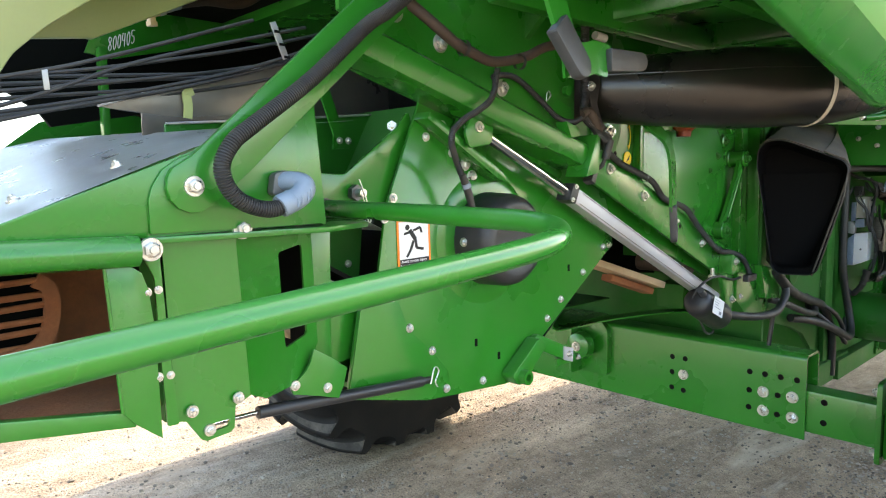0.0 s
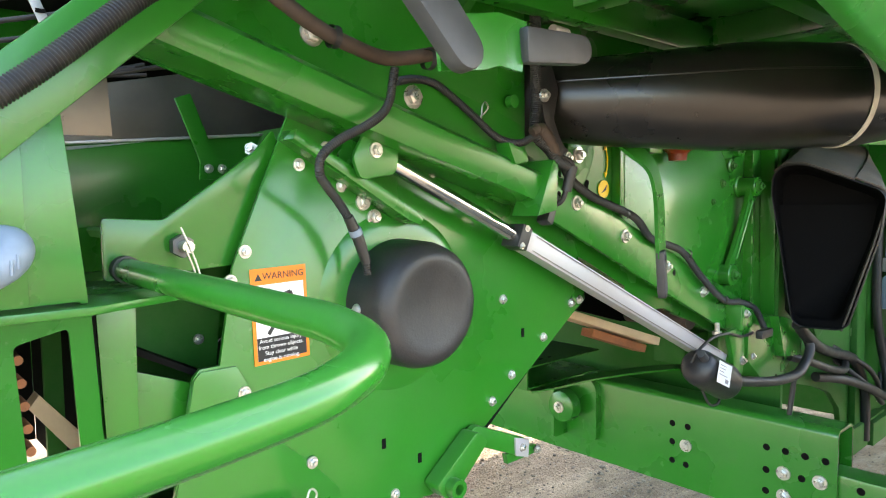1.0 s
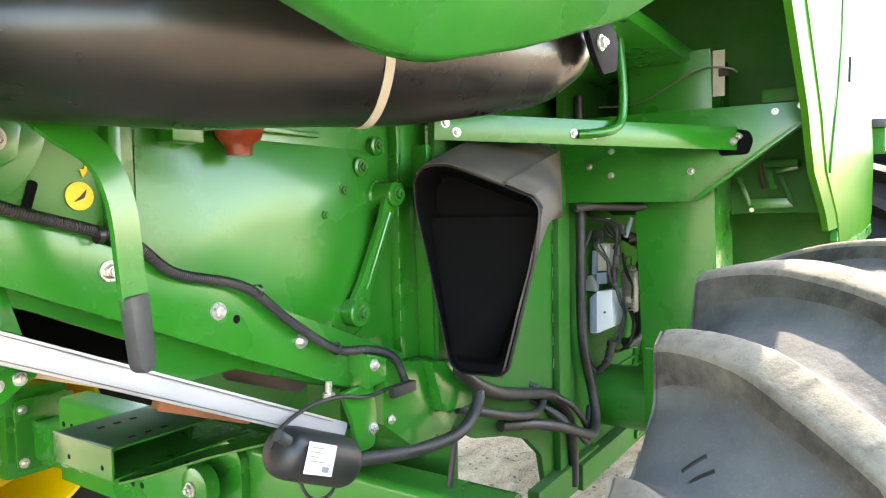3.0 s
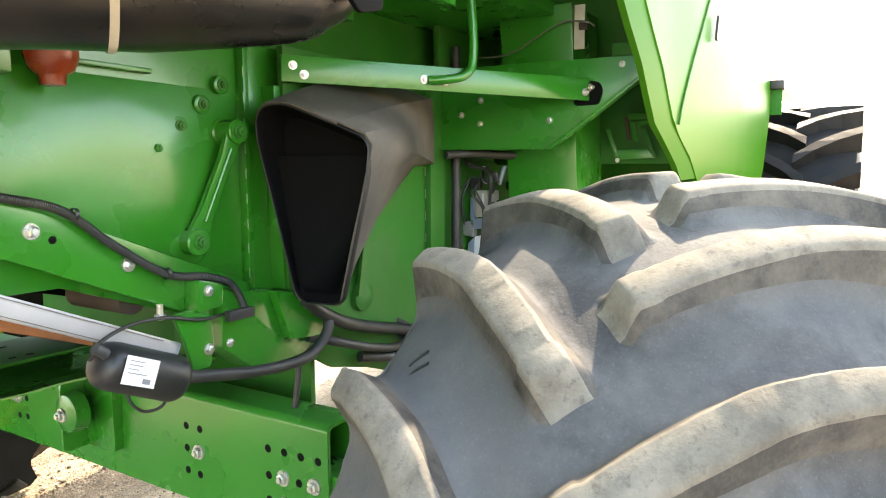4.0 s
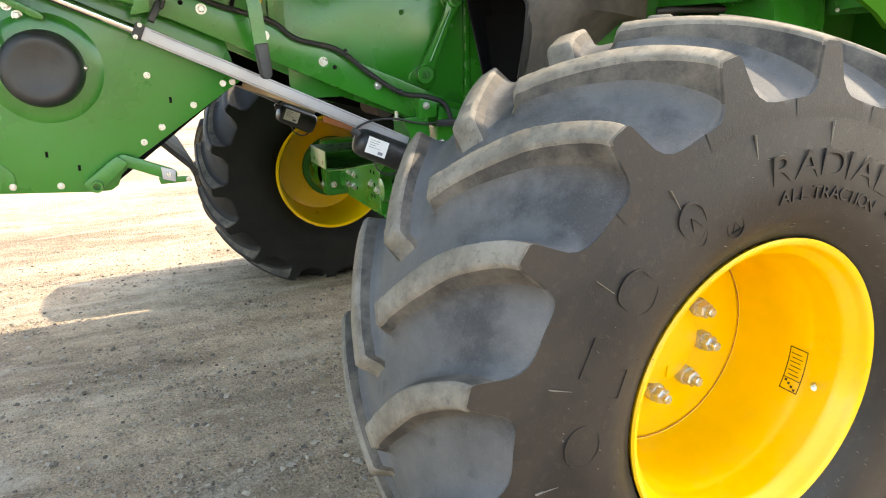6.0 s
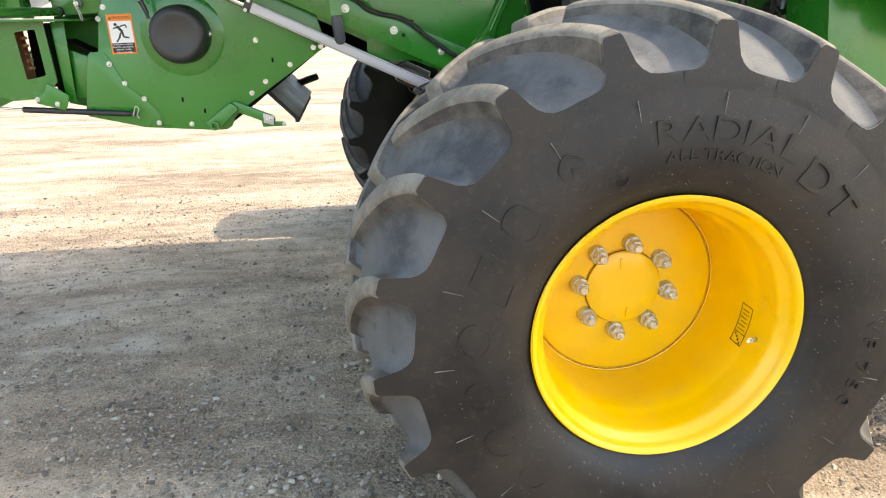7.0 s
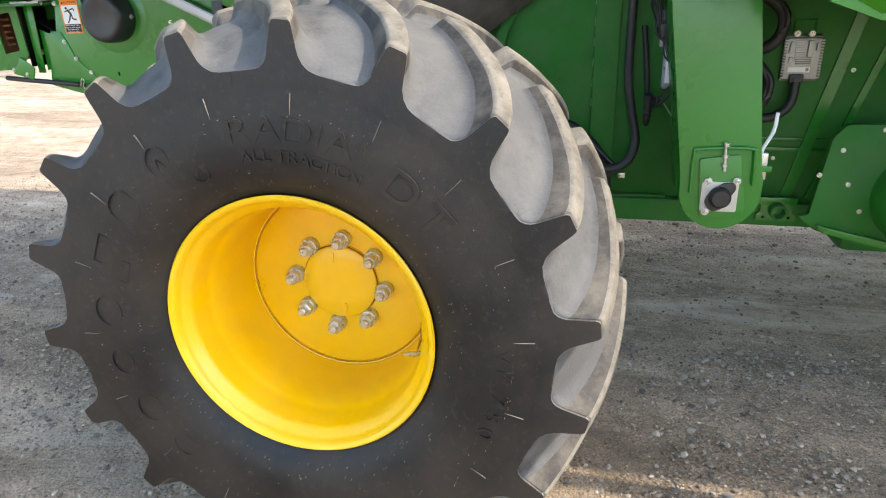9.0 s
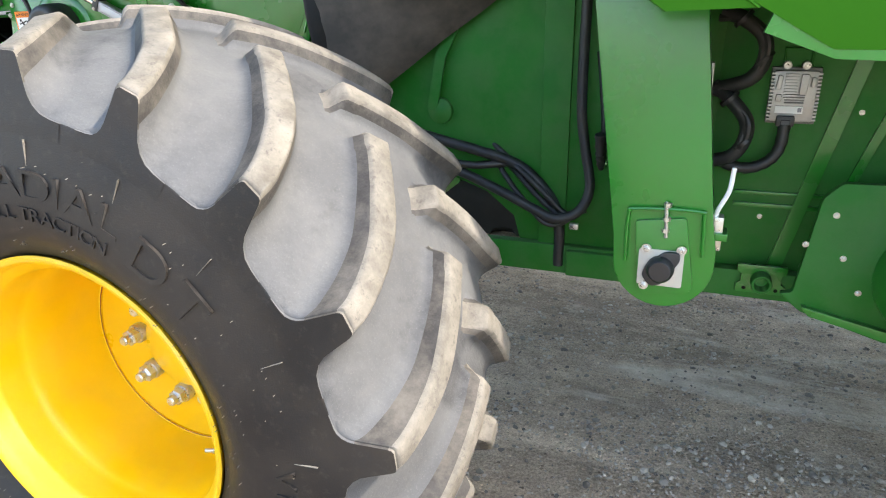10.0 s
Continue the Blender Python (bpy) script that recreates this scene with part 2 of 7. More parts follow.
# flank darker than the tread: brown staining plus its shade in the colour
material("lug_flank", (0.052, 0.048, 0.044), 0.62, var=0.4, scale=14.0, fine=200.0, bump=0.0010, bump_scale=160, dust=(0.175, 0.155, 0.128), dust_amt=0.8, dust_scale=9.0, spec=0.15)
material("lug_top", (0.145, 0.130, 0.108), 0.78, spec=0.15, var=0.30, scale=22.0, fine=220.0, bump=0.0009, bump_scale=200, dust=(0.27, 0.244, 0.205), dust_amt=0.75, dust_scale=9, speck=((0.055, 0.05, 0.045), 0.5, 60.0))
material("black_plastic", (0.018, 0.018, 0.019), 0.42, var=0.2, scale=8.0, bump=0.0005, bump_scale=260, dust=(0.12, 0.11, 0.1), dust_amt=0.15, dust_scale=9)
# duct dust: yellowish specks, plus the ground's tan sheen put into the colour
material("black_duct", (0.0070, 0.0066, 0.0062), 0.28, var=0.2, scale=6.0, bump=0.00025, bump_scale=70, dust=(0.060, 0.048, 0.034), dust_amt=0.22, dust_scale=5, rough_var=0.06, spec=0.6)
material("rubber_flap", (0.009, 0.009, 0.0095), 0.6, var=0.2, scale=5.0, bump=0.0006, bump_scale=300, dust=(0.075, 0.063, 0.052), dust_amt=0.55, dust_scale=3, spec=0.4)
material("dusty_flap", (0.050, 0.043, 0.038), 0.62, var=0.25, scale=7.0, bump=0.0006, bump_scale=240, dust=(0.17, 0.14, 0.115), dust_amt=0.8, dust_scale=5, spec=0.5)
# black rubber; in the chute its colour carries the throat's shade
material("rubber_shade_black", (0.005, 0.005, 0.0055), 0.8, var=0.2, scale=8.0, spec=0.06)
material("cable", (0.016, 0.016, 0.017), 0.5, var=0.2, scale=20, dust=(0.1, 0.09, 0.07), dust_amt=0.3, dust_scale=14)
material("zinc", (0.58, 0.57, 0.53), 0.32, metal=0.8, var=0.12, scale=60, fine=500)
material("aluminium", (0.45, 0.44, 0.45), 0.45, metal=0.35, var=0.05, scale=8, bump=0.0002, bump_scale=400)
material("chrome", (0.75, 0.73, 0.70), 0.14, metal=1.0, var=0.04, scale=8)
material("galvanised", (0.60, 0.62, 0.62), 0.32, metal=0.5, var=0.12, scale=14, fine=60, dust=(0.5, 0.46, 0.38), dust_amt=0.25, dust_scale=4)
material("sheet_steel", (0.17, 0.158, 0.14), 0.35, metal=0.7, var=0.15, scale=8, dust=(0.3, 0.25, 0.18), dust_amt=0.4, dust_scale=5)
material("cast_grey", (0.13, 0.13, 0.125), 0.45, metal=0.5, var=0.15, scale=20, bump=0.0003, bump_scale=300)
material("cast_bright", (0.36, 0.36, 0.35), 0.42, metal=0.6, var=0.15, scale=30, bump=0.0003, bump_scale=350)
material("rust", (0.27, 0.095, 0.036), 0.75, var=0.35, scale=14, bump=0.001, bump_scale=120, dust=(0.30, 0.15, 0.07), dust_amt=0.5, dust_scale=10)
material("tan", (0.66, 0.48, 0.29), 0.55, var=0.12, scale=9, dust=(0.35, 0.22, 0.11), dust_amt=0.3, dust_scale=6)
# near-black that carries the shade of openings, slots and holes in its colour
material("inside_shade", (0.004, 0.0045, 0.004), 0.85, var=0.3, scale=6, spec=0.08)
material("white_label", (0.78, 0.78, 0.76), 0.45, var=0.03)
material("orange_label", (0.85, 0.22, 0.01), 0.45, var=0.04)
material("black_ink", (0.012, 0.012, 0.012), 0.5, var=0.1)
material("yellow_label", (0.90, 0.58, 0.01), 0.45, var=0.04)
material("grey_plug", (0.20, 0.25, 0.31), 0.4, var=0.1, scale=30)
# pale green holds the ground's bright reflection on the hood as colour
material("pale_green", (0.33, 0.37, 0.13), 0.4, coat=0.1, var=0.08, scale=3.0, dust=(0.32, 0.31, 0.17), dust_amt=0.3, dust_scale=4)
material("red_lens", (0.22, 0.035, 0.012), 0.25, var=0.1)
material("brown_tape", (0.055, 0.035, 0.024), 0.7, var=0.3, scale=50)
material("grey_ink", (0.22, 0.22, 0.24), 0.5, var=0.1)
material("grip", (0.036, 0.037, 0.040), 0.5, var=0.15, scale=30, dust=(0.14, 0.14, 0.14), dust_amt=0.25, dust_scale=20)


def ground_material():
    m = bpy.data.materials.new("gravel_ground")
    m.use_nodes = True
    t = m.node_tree
    n, ln = t.nodes, t.links
    p = n["Principled BSDF"]
    geo = n.new("ShaderNodeNewGeometry")

    def tex(kind, scale, stretch=None, **kw):
        q = n.new(kind)
        q.inputs["Scale"].default_value = scale
        src = geo.outputs["Position"]
        if stretch:
            mp = n.new("ShaderNodeMapping")
            mp.inputs["Scale"].default_value = stretch
            mp.inputs["Rotation"].default_value = (0, 0, radians(-7))
            ln.new(src, mp.inputs["Vector"])
            src = mp.outputs[0]
        ln.new(src, q.inputs["Vector"])
        for k, v in kw.items():
            q.inputs[k].default_value = v
        return q

    def ramp(v, stops):
        q = n.new("ShaderNodeValToRGB")
        e = q.color_ramp.elements
        while len(e) < len(stops):
            e.new(0.5)
        for el, (pos, c) in zip(e, stops):
            el.position, el.color = pos, (*c, 1)
        ln.new(v, q.inputs[0])
        return q.outputs[0]

    def mix(fac, a, b, mode="MIX"):
        q = n.new("ShaderNodeMix")
        q.data_type, q.blend_type = "RGBA", mode
        for s, v in ((q.inputs[0], fac), (q.inputs[6], a), (q.inputs[7], b)):
            if isinstance(v, bpy.types.NodeSocket):
                ln.new(v, s)
            else:
                s.default_value = v if not isinstance(v, tuple) else (*v, 1)
        return q.outputs[2]

    # broad bands along the wheel marks, then ruts, clods and grit
    band = tex("ShaderNodeTexNoise", 0.9, (0.40, 1.25, 1), Detail=6.0, Roughness=0.62, Distortion=0.6)
    rut = tex("ShaderNodeTexNoise", 2.2, (0.42, 1.7, 1), Detail=9.0, Roughness=0.70, Distortion=0.9)
    mid = tex("ShaderNodeTexNoise", 9.0, Detail=8.0, Roughness=0.72)
    grit = tex("ShaderNodeTexNoise", 120.0, Detail=4.0, Roughness=0.7)
    peb = tex("ShaderNodeTexVoronoi", 62.0, Randomness=1.0)
    fines = tex("ShaderNodeTexVoronoi", 190.0)
    base = ramp(band.outputs["Fac"], [(0.34, (0.275, 0.208, 0.146)), (0.50, (0.415, 0.320, 0.227)), (0.66, (0.54, 0.430, 0.315))])
    col = mix(0.9, base, ramp(rut.outputs["Fac"], [(0.30, (0.60, 0.59, 0.58)), (0.50, (0.97, 0.97, 0.97)), (0.70, (1.28, 1.26, 1.22))]), "MULTIPLY")
    col = mix(0.85, col, ramp(mid.outputs["Fac"], [(0.30, (0.58, 0.57, 0.56)), (0.52, (0.97, 0.97, 0.97)), (0.72, (1.22, 1.2, 1.17))]), "MULTIPLY")
    col = mix(0.8, col, ramp(grit.outputs["Fac"], [(0.34, (0.62, 0.61, 0.60)), (0.52, (1.0, 1.0, 1.0)), (0.68, (1.25, 1.23, 1.2))]), "MULTIPLY")
    col = mix(0.55, col, ramp(fines.outputs["Color"], [(0.15, (0.62, 0.60, 0.58)), (0.5, (1.0, 1.0, 1.0)), (0.9, (1.3, 1.28, 1.25))]), "MULTIPLY")
    # scattered single pebbles, dark and pale
    lone = ramp(peb.outputs["Color"], [(0.0, (0.42, 0.40, 0.38)), (0.14, (0.48, 0.46, 0.44)), (0.17, (1, 1, 1)), (0.86, (1, 1, 1)), (0.90, (1.55, 1.5, 1.42)), (1.0, (1.7, 1.66, 1.6))])
    core = ramp(peb.outputs["Distance"], [(0.30, (1, 1, 1)), (0.42, (0, 0, 0))])
    col = mix(core, col, mix(1.0, col, lone, "MULTIPLY"))
    # pale dust crusted in streaks along the wheel marks
    dust = tex("ShaderNodeTexNoise", 1.5, (0.38, 1.5, 1), Detail=10.0, Roughness=0.72, Distortion=1.0)
    crust = mix(0.6, (0.55, 0.465, 0.360), ramp(mid.outputs["Fac"], [(0.3, (0.72, 0.71, 0.70)), (0.7, (1.12, 1.12, 1.12))]), "MULTIPLY")
    col = mix(ramp(dust.outputs["Fac"], [(0.53, (0, 0, 0)), (0.66, (0.85, 0.85, 0.85))]), col, crust)
    ln.new(col, p.inputs["Base Color"])
    p.inputs["Roughness"].default_value = 0.92
    p.inputs["Specular IOR Level"].default_value = 0.2
    add = n.new("ShaderNodeMath")
    add.operation = "MULTIPLY_ADD"
    ln.new(mid.outputs["Fac"], add.inputs[0])
    add.inputs[1].default_value = 2.6
    ln.new(grit.outputs["Fac"], add.inputs[2])
    b = n.new("ShaderNodeBump")
    b.inputs["Strength"].default_value, b.inputs["Distance"].default_value = 1.0, 0.010
    ln.new(add.outputs[0], b.inputs["Height"])
    b2 = n.new("ShaderNodeBump")
    b2.inputs["Strength"].default_value, b2.inputs["Distance"].default_value, b2.invert = 0.9, 0.008, True
    ln.new(peb.outputs["Distance"], b2.inputs["Height"])
    ln.new(b.outputs[0], b2.inputs["Normal"])
    ln.new(b2.outputs[0], p.inputs["Normal"])
    M["ground"] = m


ground_material()
st = material("stone", (0.27, 0.235, 0.19), 0.9, var=0.35, scale=25, fine=200)
isl = st.node_tree.nodes.new("ShaderNodeNewGeometry")
rmp = st.node_tree.nodes.new("ShaderNodeValToRGB")
rmp.color_ramp.elements[0].color, rmp.color_ramp.elements[1].color = (0.085, 0.070, 0.056, 1), (0.42, 0.36, 0.285, 1)
st.node_tree.links.new(isl.outputs["Random Per Island"], rmp.inputs[0])
st.node_tree.links.new(rmp.outputs[0], st.node_tree.nodes["Principled BSDF"].inputs["Base Color"])

material("cream_steel", (0.52, 0.48, 0.40), 0.5, var=0.1, scale=20)
material("pale_weld", (0.16, 0.30, 0.12), 0.45, var=0.2, scale=60)

# ---- ground ----
def build_ground():
    bm = bmesh.new()
    xs = [-900, -200, -60, -20] + [-9 + 0.15 * i for i in range(121)] + [20, 60, 200, 900]
    ys = [-900, -200, -60, -20] + [-8 + 0.15 * i for i in range(121)] + [20, 60, 200, 900]
    rows = []
    for y in ys:
        row = []
        for x in xs:
            near = max(0.0, 1 - max(abs(x), abs(y - 1)) / 9)
            z = (noise.noise((x * 0.8, y * 1.4, 0)) * 0.010 + noise.noise((x * 3.1, y * 3.4, 4)) * 0.006) * min(near * 3, 1) - 0.004
            row.append(bm.verts.new((x, y, z)))
        rows.append(row)
    for a, b in zip(rows, rows[1:]):
        for i in range(len(a) - 1):
            bm.faces.new((a[i], a[i + 1], b[i + 1], b[i]))
    tagged(part("ground", bm, M["ground"]), "dusty pale gravel yard, packed hard, with wheel marks", "ground", kind="structure")


def build_gravel():
    """Loose stones on the yard, uncountable."""
    rng = random.Random(5)
    verts, faces = [], []
    ico = bmesh.new()
    bmesh.ops.create_icosphere(ico, subdivisions=1, radius=1)
    iv = [v.co.copy() for v in ico.verts]
    jf = [[v.index for v in f.verts] for f in ico.faces]
    ico.free()
    for _ in range(120000):
        x, y = rng.uniform(-4.2, 2.6), rng.uniform(-1.0, 4.6)
        near = max(0.0, 1.2 - 0.22 * max(0.0, y))
        if rng.random() > (0.16 + 0.9 * max(0.0, noise.noise((x * 1.1, y * 2.6, 7)) + 0.12) + 0.7 * max(0.0, noise.noise((x * 4.3, y * 6.1, 2)))) * near:
            continue
        r = min(0.0026 + rng.expovariate(1 / 0.0025), 0.015)
        sx, sy, sz = r * rng.uniform(0.8, 1.4), r * rng.uniform(0.7, 1.2), r * rng.uniform(0.4, 0.75)
        a = rng.uniform(0, 6.28)
        k = len(verts)
        for v in iv:
            w = 1 + rng.uniform(-0.32, 0.25)
            px, py = v.x * sx * w, v.y * sy * w
            verts.append((x + px * math.cos(a) - py * math.sin(a), y + px * math.sin(a) + py * math.cos(a), sz * 0.3 + v.z * sz * w))
        faces += [[k + i for i in f] for f in jf]
    me = bpy.data.meshes.new("gravel")
    me.from_pydata(verts, [], faces)
    tagged(put("gravel", me, M["stone"], smooth=False), "loose grey-brown gravel stones scattered over the yard", "gravel", kind="stuff")


build_ground()
build_gravel()

# ---- rear wheels ----
WC, MID = 0.70, 0.03      # axle height, middle plane of the tyre
LUGS, PHASE, FAR_OFF = 18, 86.2, 9.0
# (distance from the tyre's middle towards its side, turn in degrees) along the middle of one tread bar
BAR = [(0.030, 17.7), (0.055, 16.0), (0.09, 13.5), (0.14, 10.1), (0.18, 7.3), (0.21, 5.5), (0.25, 3.6), (0.29, 1.95), (0.335, 0.5), (0.40, -0.1)]


def side_w(r):
    """Half width of the tyre's side at a radius, carried on straight over the ends of the tread bars."""
    if r > 0.64:
        return 0.3652 - (r - 0.64) * 0.09
    return 0.369 + (0.3652 - 0.369) * (r - 0.60) / 0.04


def foot_r(w):
    """Radius of the bare tread between the bars."""
    return 0.776 - 0.114 * (min(abs(w), 0.365) / 0.355) ** 2.3


def top_r(w):
    """Radius over the bars."""
    return 0.823 - 0.060 * (min(abs(w), 0.365) / 0.35) ** 2


def lug_mesh(side, seed):
    """One curved tread bar at turn 0, square to its own run, with filleted foot and worn edges; side -1 towards the outer face."""
    bm = bmesh.new()
    rows = []
    R0 = 0.79
    path = smooth_path([(w, radians(a) * R0, 0) for w, a in BAR], 5)
    tang = [(path[min(i + 1, len(path) - 1)] - path[max(i - 1, 0)]).normalized() for i in range(len(path))]
    # the inner end drops steeply to the tread
    run = [(path[0] - tang[0] * d, tang[0], k) for d, k in ((0.036, 0.0), (0.026, 0.10), (0.019, 0.34), (0.008, 0.86), (0.002, 0.97))]
    run += [(p, t, 1.0) for p, t in zip(path, tang)]
    n = len(run)
    for i, (p, tg, lift) in enumerate(run):
        t = i / (n - 1)
        nrm = Vector((-tg.y, tg.x, 0))
        if nrm.y < 0:
            nrm = -nrm
        half = 0.0225 + 0.0035 * max(0.0, 1 - abs(t - 0.45) / 0.35) + (0.0035 if t < 0.2 else 0)
        slope = 0.013
        flare = min(1.0, max(0.0, (p.x - 0.20) / 0.15)) ** 1.5
        sec = []
        for sg in (-1, 1):
            fil = 0.022 + 0.008 * t + flare * (0.036 if sg < 0 else 0.010)
            wob = [noise.noise((p.x * k * 60, p.y * k * 60, seed * 7.3 + sg * 2 + k)) for k in (1, 3)]
            chip = 0.0007 * wob[0] + 0.0010 * wob[1]
            if t > 0.93:
                chip *= 0.4
            col = [(half + slope + fil + 0.03, -0.0015)]
            for a in (0, 22, 42, 60, 78):
                col.append((half + slope + fil * (1 - math.sin(radians(a)) * 0.98), fil * (1 - math.cos(radians(a)))))
            col += [(half + 0.0030 + chip * 0.6, "H", -0.010), (half + chip, "H", -0.0035 + chip * 0.4), (half - 0.0045 + chip * 0.5, "H", -0.0004)]
            sec.append([(sg * c[0], *c[1:]) for c in col])
        line = sec[0] + list(reversed(sec[1]))
        row = []
        for c in line:
            q = p + nrm * c[0]
            w = q.x
            ft, tp = foot_r(w), top_r(w)
            h = max((tp - ft) * lift, 0.0) if lift < 1 else tp - ft
            if len(c) == 3:
                r = ft + max(h + c[2] * (1 if lift > 0.5 else 0.1), 0.0)
            else:
                r = ft + min(c[1], max(h - 0.012, -0.0015))
            if lift == 0.0:
                r = ft - 0.0015
            ww = min(w, side_w(r) + (0.001 if i == n - 1 else -0.004))
            a = q.y / R0
            row.append(bm.verts.new((r * math.cos(a), MID + side * ww, WC + r * math.sin(a))))
        rows.append(row)
    for a, b in zip(rows, rows[1:]):
        for k in range(len(a) - 1):
            f = bm.faces.new((a[k], a[k + 1], b[k + 1], b[k]))
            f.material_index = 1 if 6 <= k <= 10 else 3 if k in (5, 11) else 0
    # the bar's end runs down into the sidewall
    prev = rows[-1]
    angs = [math.atan2(v.co.z - WC, v.co.x) for v in prev]
    for r, lift in ((0.642, 0.0010), (0.625, 0.0006), (0.598, -0.0012)):
        row = [bm.verts.new((r * math.cos(a), MID + side * (side_w(r) + lift), WC + r * math.sin(a))) for a in angs]
        for k in range(len(row) - 1):
            f = bm.faces.new((prev[k], prev[k + 1], row[k + 1], row[k]))
            f.material_index = 2
        prev = row
    bmesh.ops.recalc_face_normals(bm, faces=list(bm.faces))
    me = bpy.data.meshes.new("lug")
    bm.to_mesh(me)
    bm.free()
    for k in ("tread", "lug_top", "sidewall", "lug_flank"):
        me.materials.append(M[k])
    return me


def tyre_mesh():
    half = [(w, foot_r(w)) for w in (0.0, 0.06, 0.12, 0.18, 0.23, 0.28, 0.32, 0.345)]
    half += [(0.3600, 0.6570), (0.3630, 0.6530), (0.3640, 0.6480), (0.3652, 0.640), (0.366, 0.63), (0.369, 0.60), (0.3745, 0.55), (0.379, 0.50),
             (0.376, 0.45), (0.364, 0.415), (0.350, 0.392), (0.340, 0.379), (0.336, 0.368), (0.318, 0.356), (0.30, 0.348)]
    prof = [(MID - w, r) for w, r in reversed(half)] + [(MID + w, r) for w, r in half[1:]]
    bm = lathe(prof, 144, "y", (0, 0, WC))
    for f in bm.faces:
        c = f.calc_center_median()
        f.material_index = 1 if math.hypot(c.x, c.z - WC) > 0.6535 else 0
    # the foot of the tyre is pressed flat on the ground
    for v in bm.verts:
        if v.co.z < 0.0:
            v.co.y = MID + (v.co.y - MID) * 1.03
            v.co.z *= 0.12
    me = bpy.data.meshes.new("tyre")
    bm.to_mesh(me)
    bm.free()
    me.materials.append(M["sidewall"])
    me.materials.append(M["tread"])
    return me


def bulge(r):
    """Half width of the sidewall between bead and shoulder."""
    ks = [(0.415, 0.364), (0.45, 0.376), (0.50, 0.379), (0.55, 0.3745), (0.60, 0.369)]
    for (r0, w0), (r1, w1) in zip(ks, ks[1:]):
        if r <= r1:
            return w0 + (w1 - w0) * (r - r0) / (r1 - r0)
    return 0.369


def on_side(r, ang, y=-0.352):
    """Pose on the outer sidewall: reading along x clockwise, up away from the axle."""
    a = radians(ang)
    return Matrix.Translation((r * math.cos(a), y, WC + r * math.sin(a))) @ Matrix.Rotation(radians(90 - ang), 4, "Y") @ Matrix.Rotation(radians(90), 4, "X")


def build_wheel():
    w = put("rear_wheel", tyre_mesh(), None, None, "rear wheel with a dusty black chevron-tread tyre and yellow steel rim")
    tagged(w, group="rear wheels")
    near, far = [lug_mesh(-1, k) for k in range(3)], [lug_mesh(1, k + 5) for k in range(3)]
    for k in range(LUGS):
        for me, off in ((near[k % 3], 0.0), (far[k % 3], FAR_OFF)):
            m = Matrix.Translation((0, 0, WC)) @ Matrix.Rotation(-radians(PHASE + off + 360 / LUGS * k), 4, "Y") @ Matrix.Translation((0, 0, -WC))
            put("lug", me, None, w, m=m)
    prof = [(-0.292, 0.350), (-0.302, 0.361), (-0.309, 0.3625), (-0.3135, 0.358), (-0.311, 0.350), (-0.304, 0.3445), (-0.294, 0.341), (-0.283, 0.336), (-0.272, 0.322), (-0.255, 0.316), (-0.20, 0.314),
            (-0.185, 0.308), (-0.165, 0.300), (-0.10, 0.297), (0.0, 0.292), (0.022, 0.286), (0.024, 0.280)]
    back = [(0.050, 0.280), (0.052, 0.300), (0.20, 0.312), (0.30, 0.330), (0.37, 0.338), (0.392, 0.350), (0.396, 0.364), (0.386, 0.368), (0.378, 0.354), (0.35, 0.348), (0.0, 0.322), (-0.28, 0.345)]
    part("rim", lathe(prof + back, 96, "y", (0, 0, WC), closed=True), M["yellow"], w, "glossy yellow steel rim")
    disc = lathe([(0.046, 0.0), (0.046, 0.281), (0.030, 0.281), (0.025, 0.276), (0.022, 0.25), (0.020, 0.20), (0.018, 0.118), (0.013, 0.1165), (0.013, 0.112)], 72, "y", (0, 0, WC))
    part("wheel_disc", disc, M["yellow"], w)
    part("weld_seam", lathe([(0.0245, 0.2802), (0.0225, 0.2802), (0.0225, 0.2822), (0.0245, 0.2822)], 72, "y", (0, 0, WC), closed=True), M["rust"], w)
    part("hub_gap", lathe([(0.0125, 0.1125), (0.0125, 0.1160)], 56, "y", (0, 0, WC)), M["black_ink"], w)
    cap = lathe([(0.02, 0.1135), (0.006, 0.1135), (0.002, 0.108), (0.0, 0.06), (0.0, 0.0)], 56, "y", (0, 0, WC))
    part("hub_cap", cap, M["yellow"], w)
    for a, r in ((100, 0.08), (-80, 0.082)):
        x, z = r * math.cos(radians(a)), WC + r * math.sin(radians(a))
        part("hub_rib", box(x - 0.003, x + 0.003, -0.004, 0.004, z - 0.016, z + 0.016, 0.001), M["yellow"], w)
    nut = join(lathe([(0.018, 0.026), (-0.003, 0.026), (-0.006, 0.024), (-0.006, 0.010)], 20), lathe([(-0.005, 0.0225), (-0.027, 0.0225), (-0.031, 0.018), (-0.031, 0.011)], 6),
               lathe([(-0.03, 0.013), (-0.046, 0.013), (-0.049, 0.010), (-0.049, 0.0)], 12))
    nme = bpy.data.meshes.new("wheel_nut")
    nut.to_mesh(nme)
    nut.free()
    for k in range(8):
        a = radians(83 - 45 * k)
        put("wheel_nut", nme, M["zinc"], w, "zinc-plated wheel nut" if k == 0 else "", m=Matrix.Translation((0.1375 * math.cos(a), 0, WC + 0.1375 * math.sin(a))) @ Matrix.Rotation(k * 0.6, 4, "Y"))
    a = radians(-16)
    part("valve_stem", join(rod((0.312 * math.cos(a), -0.215, WC + 0.312 * math.sin(a)), (0.285 * math.cos(a), -0.235, WC + 0.285 * math.sin(a)), 0.007),
                            rod((0.29 * math.cos(a), -0.232, WC + 0.29 * math.sin(a)), (0.272 * math.cos(a), -0.245, WC + 0.272 * math.sin(a)), 0.0045)), M["zinc"], w)
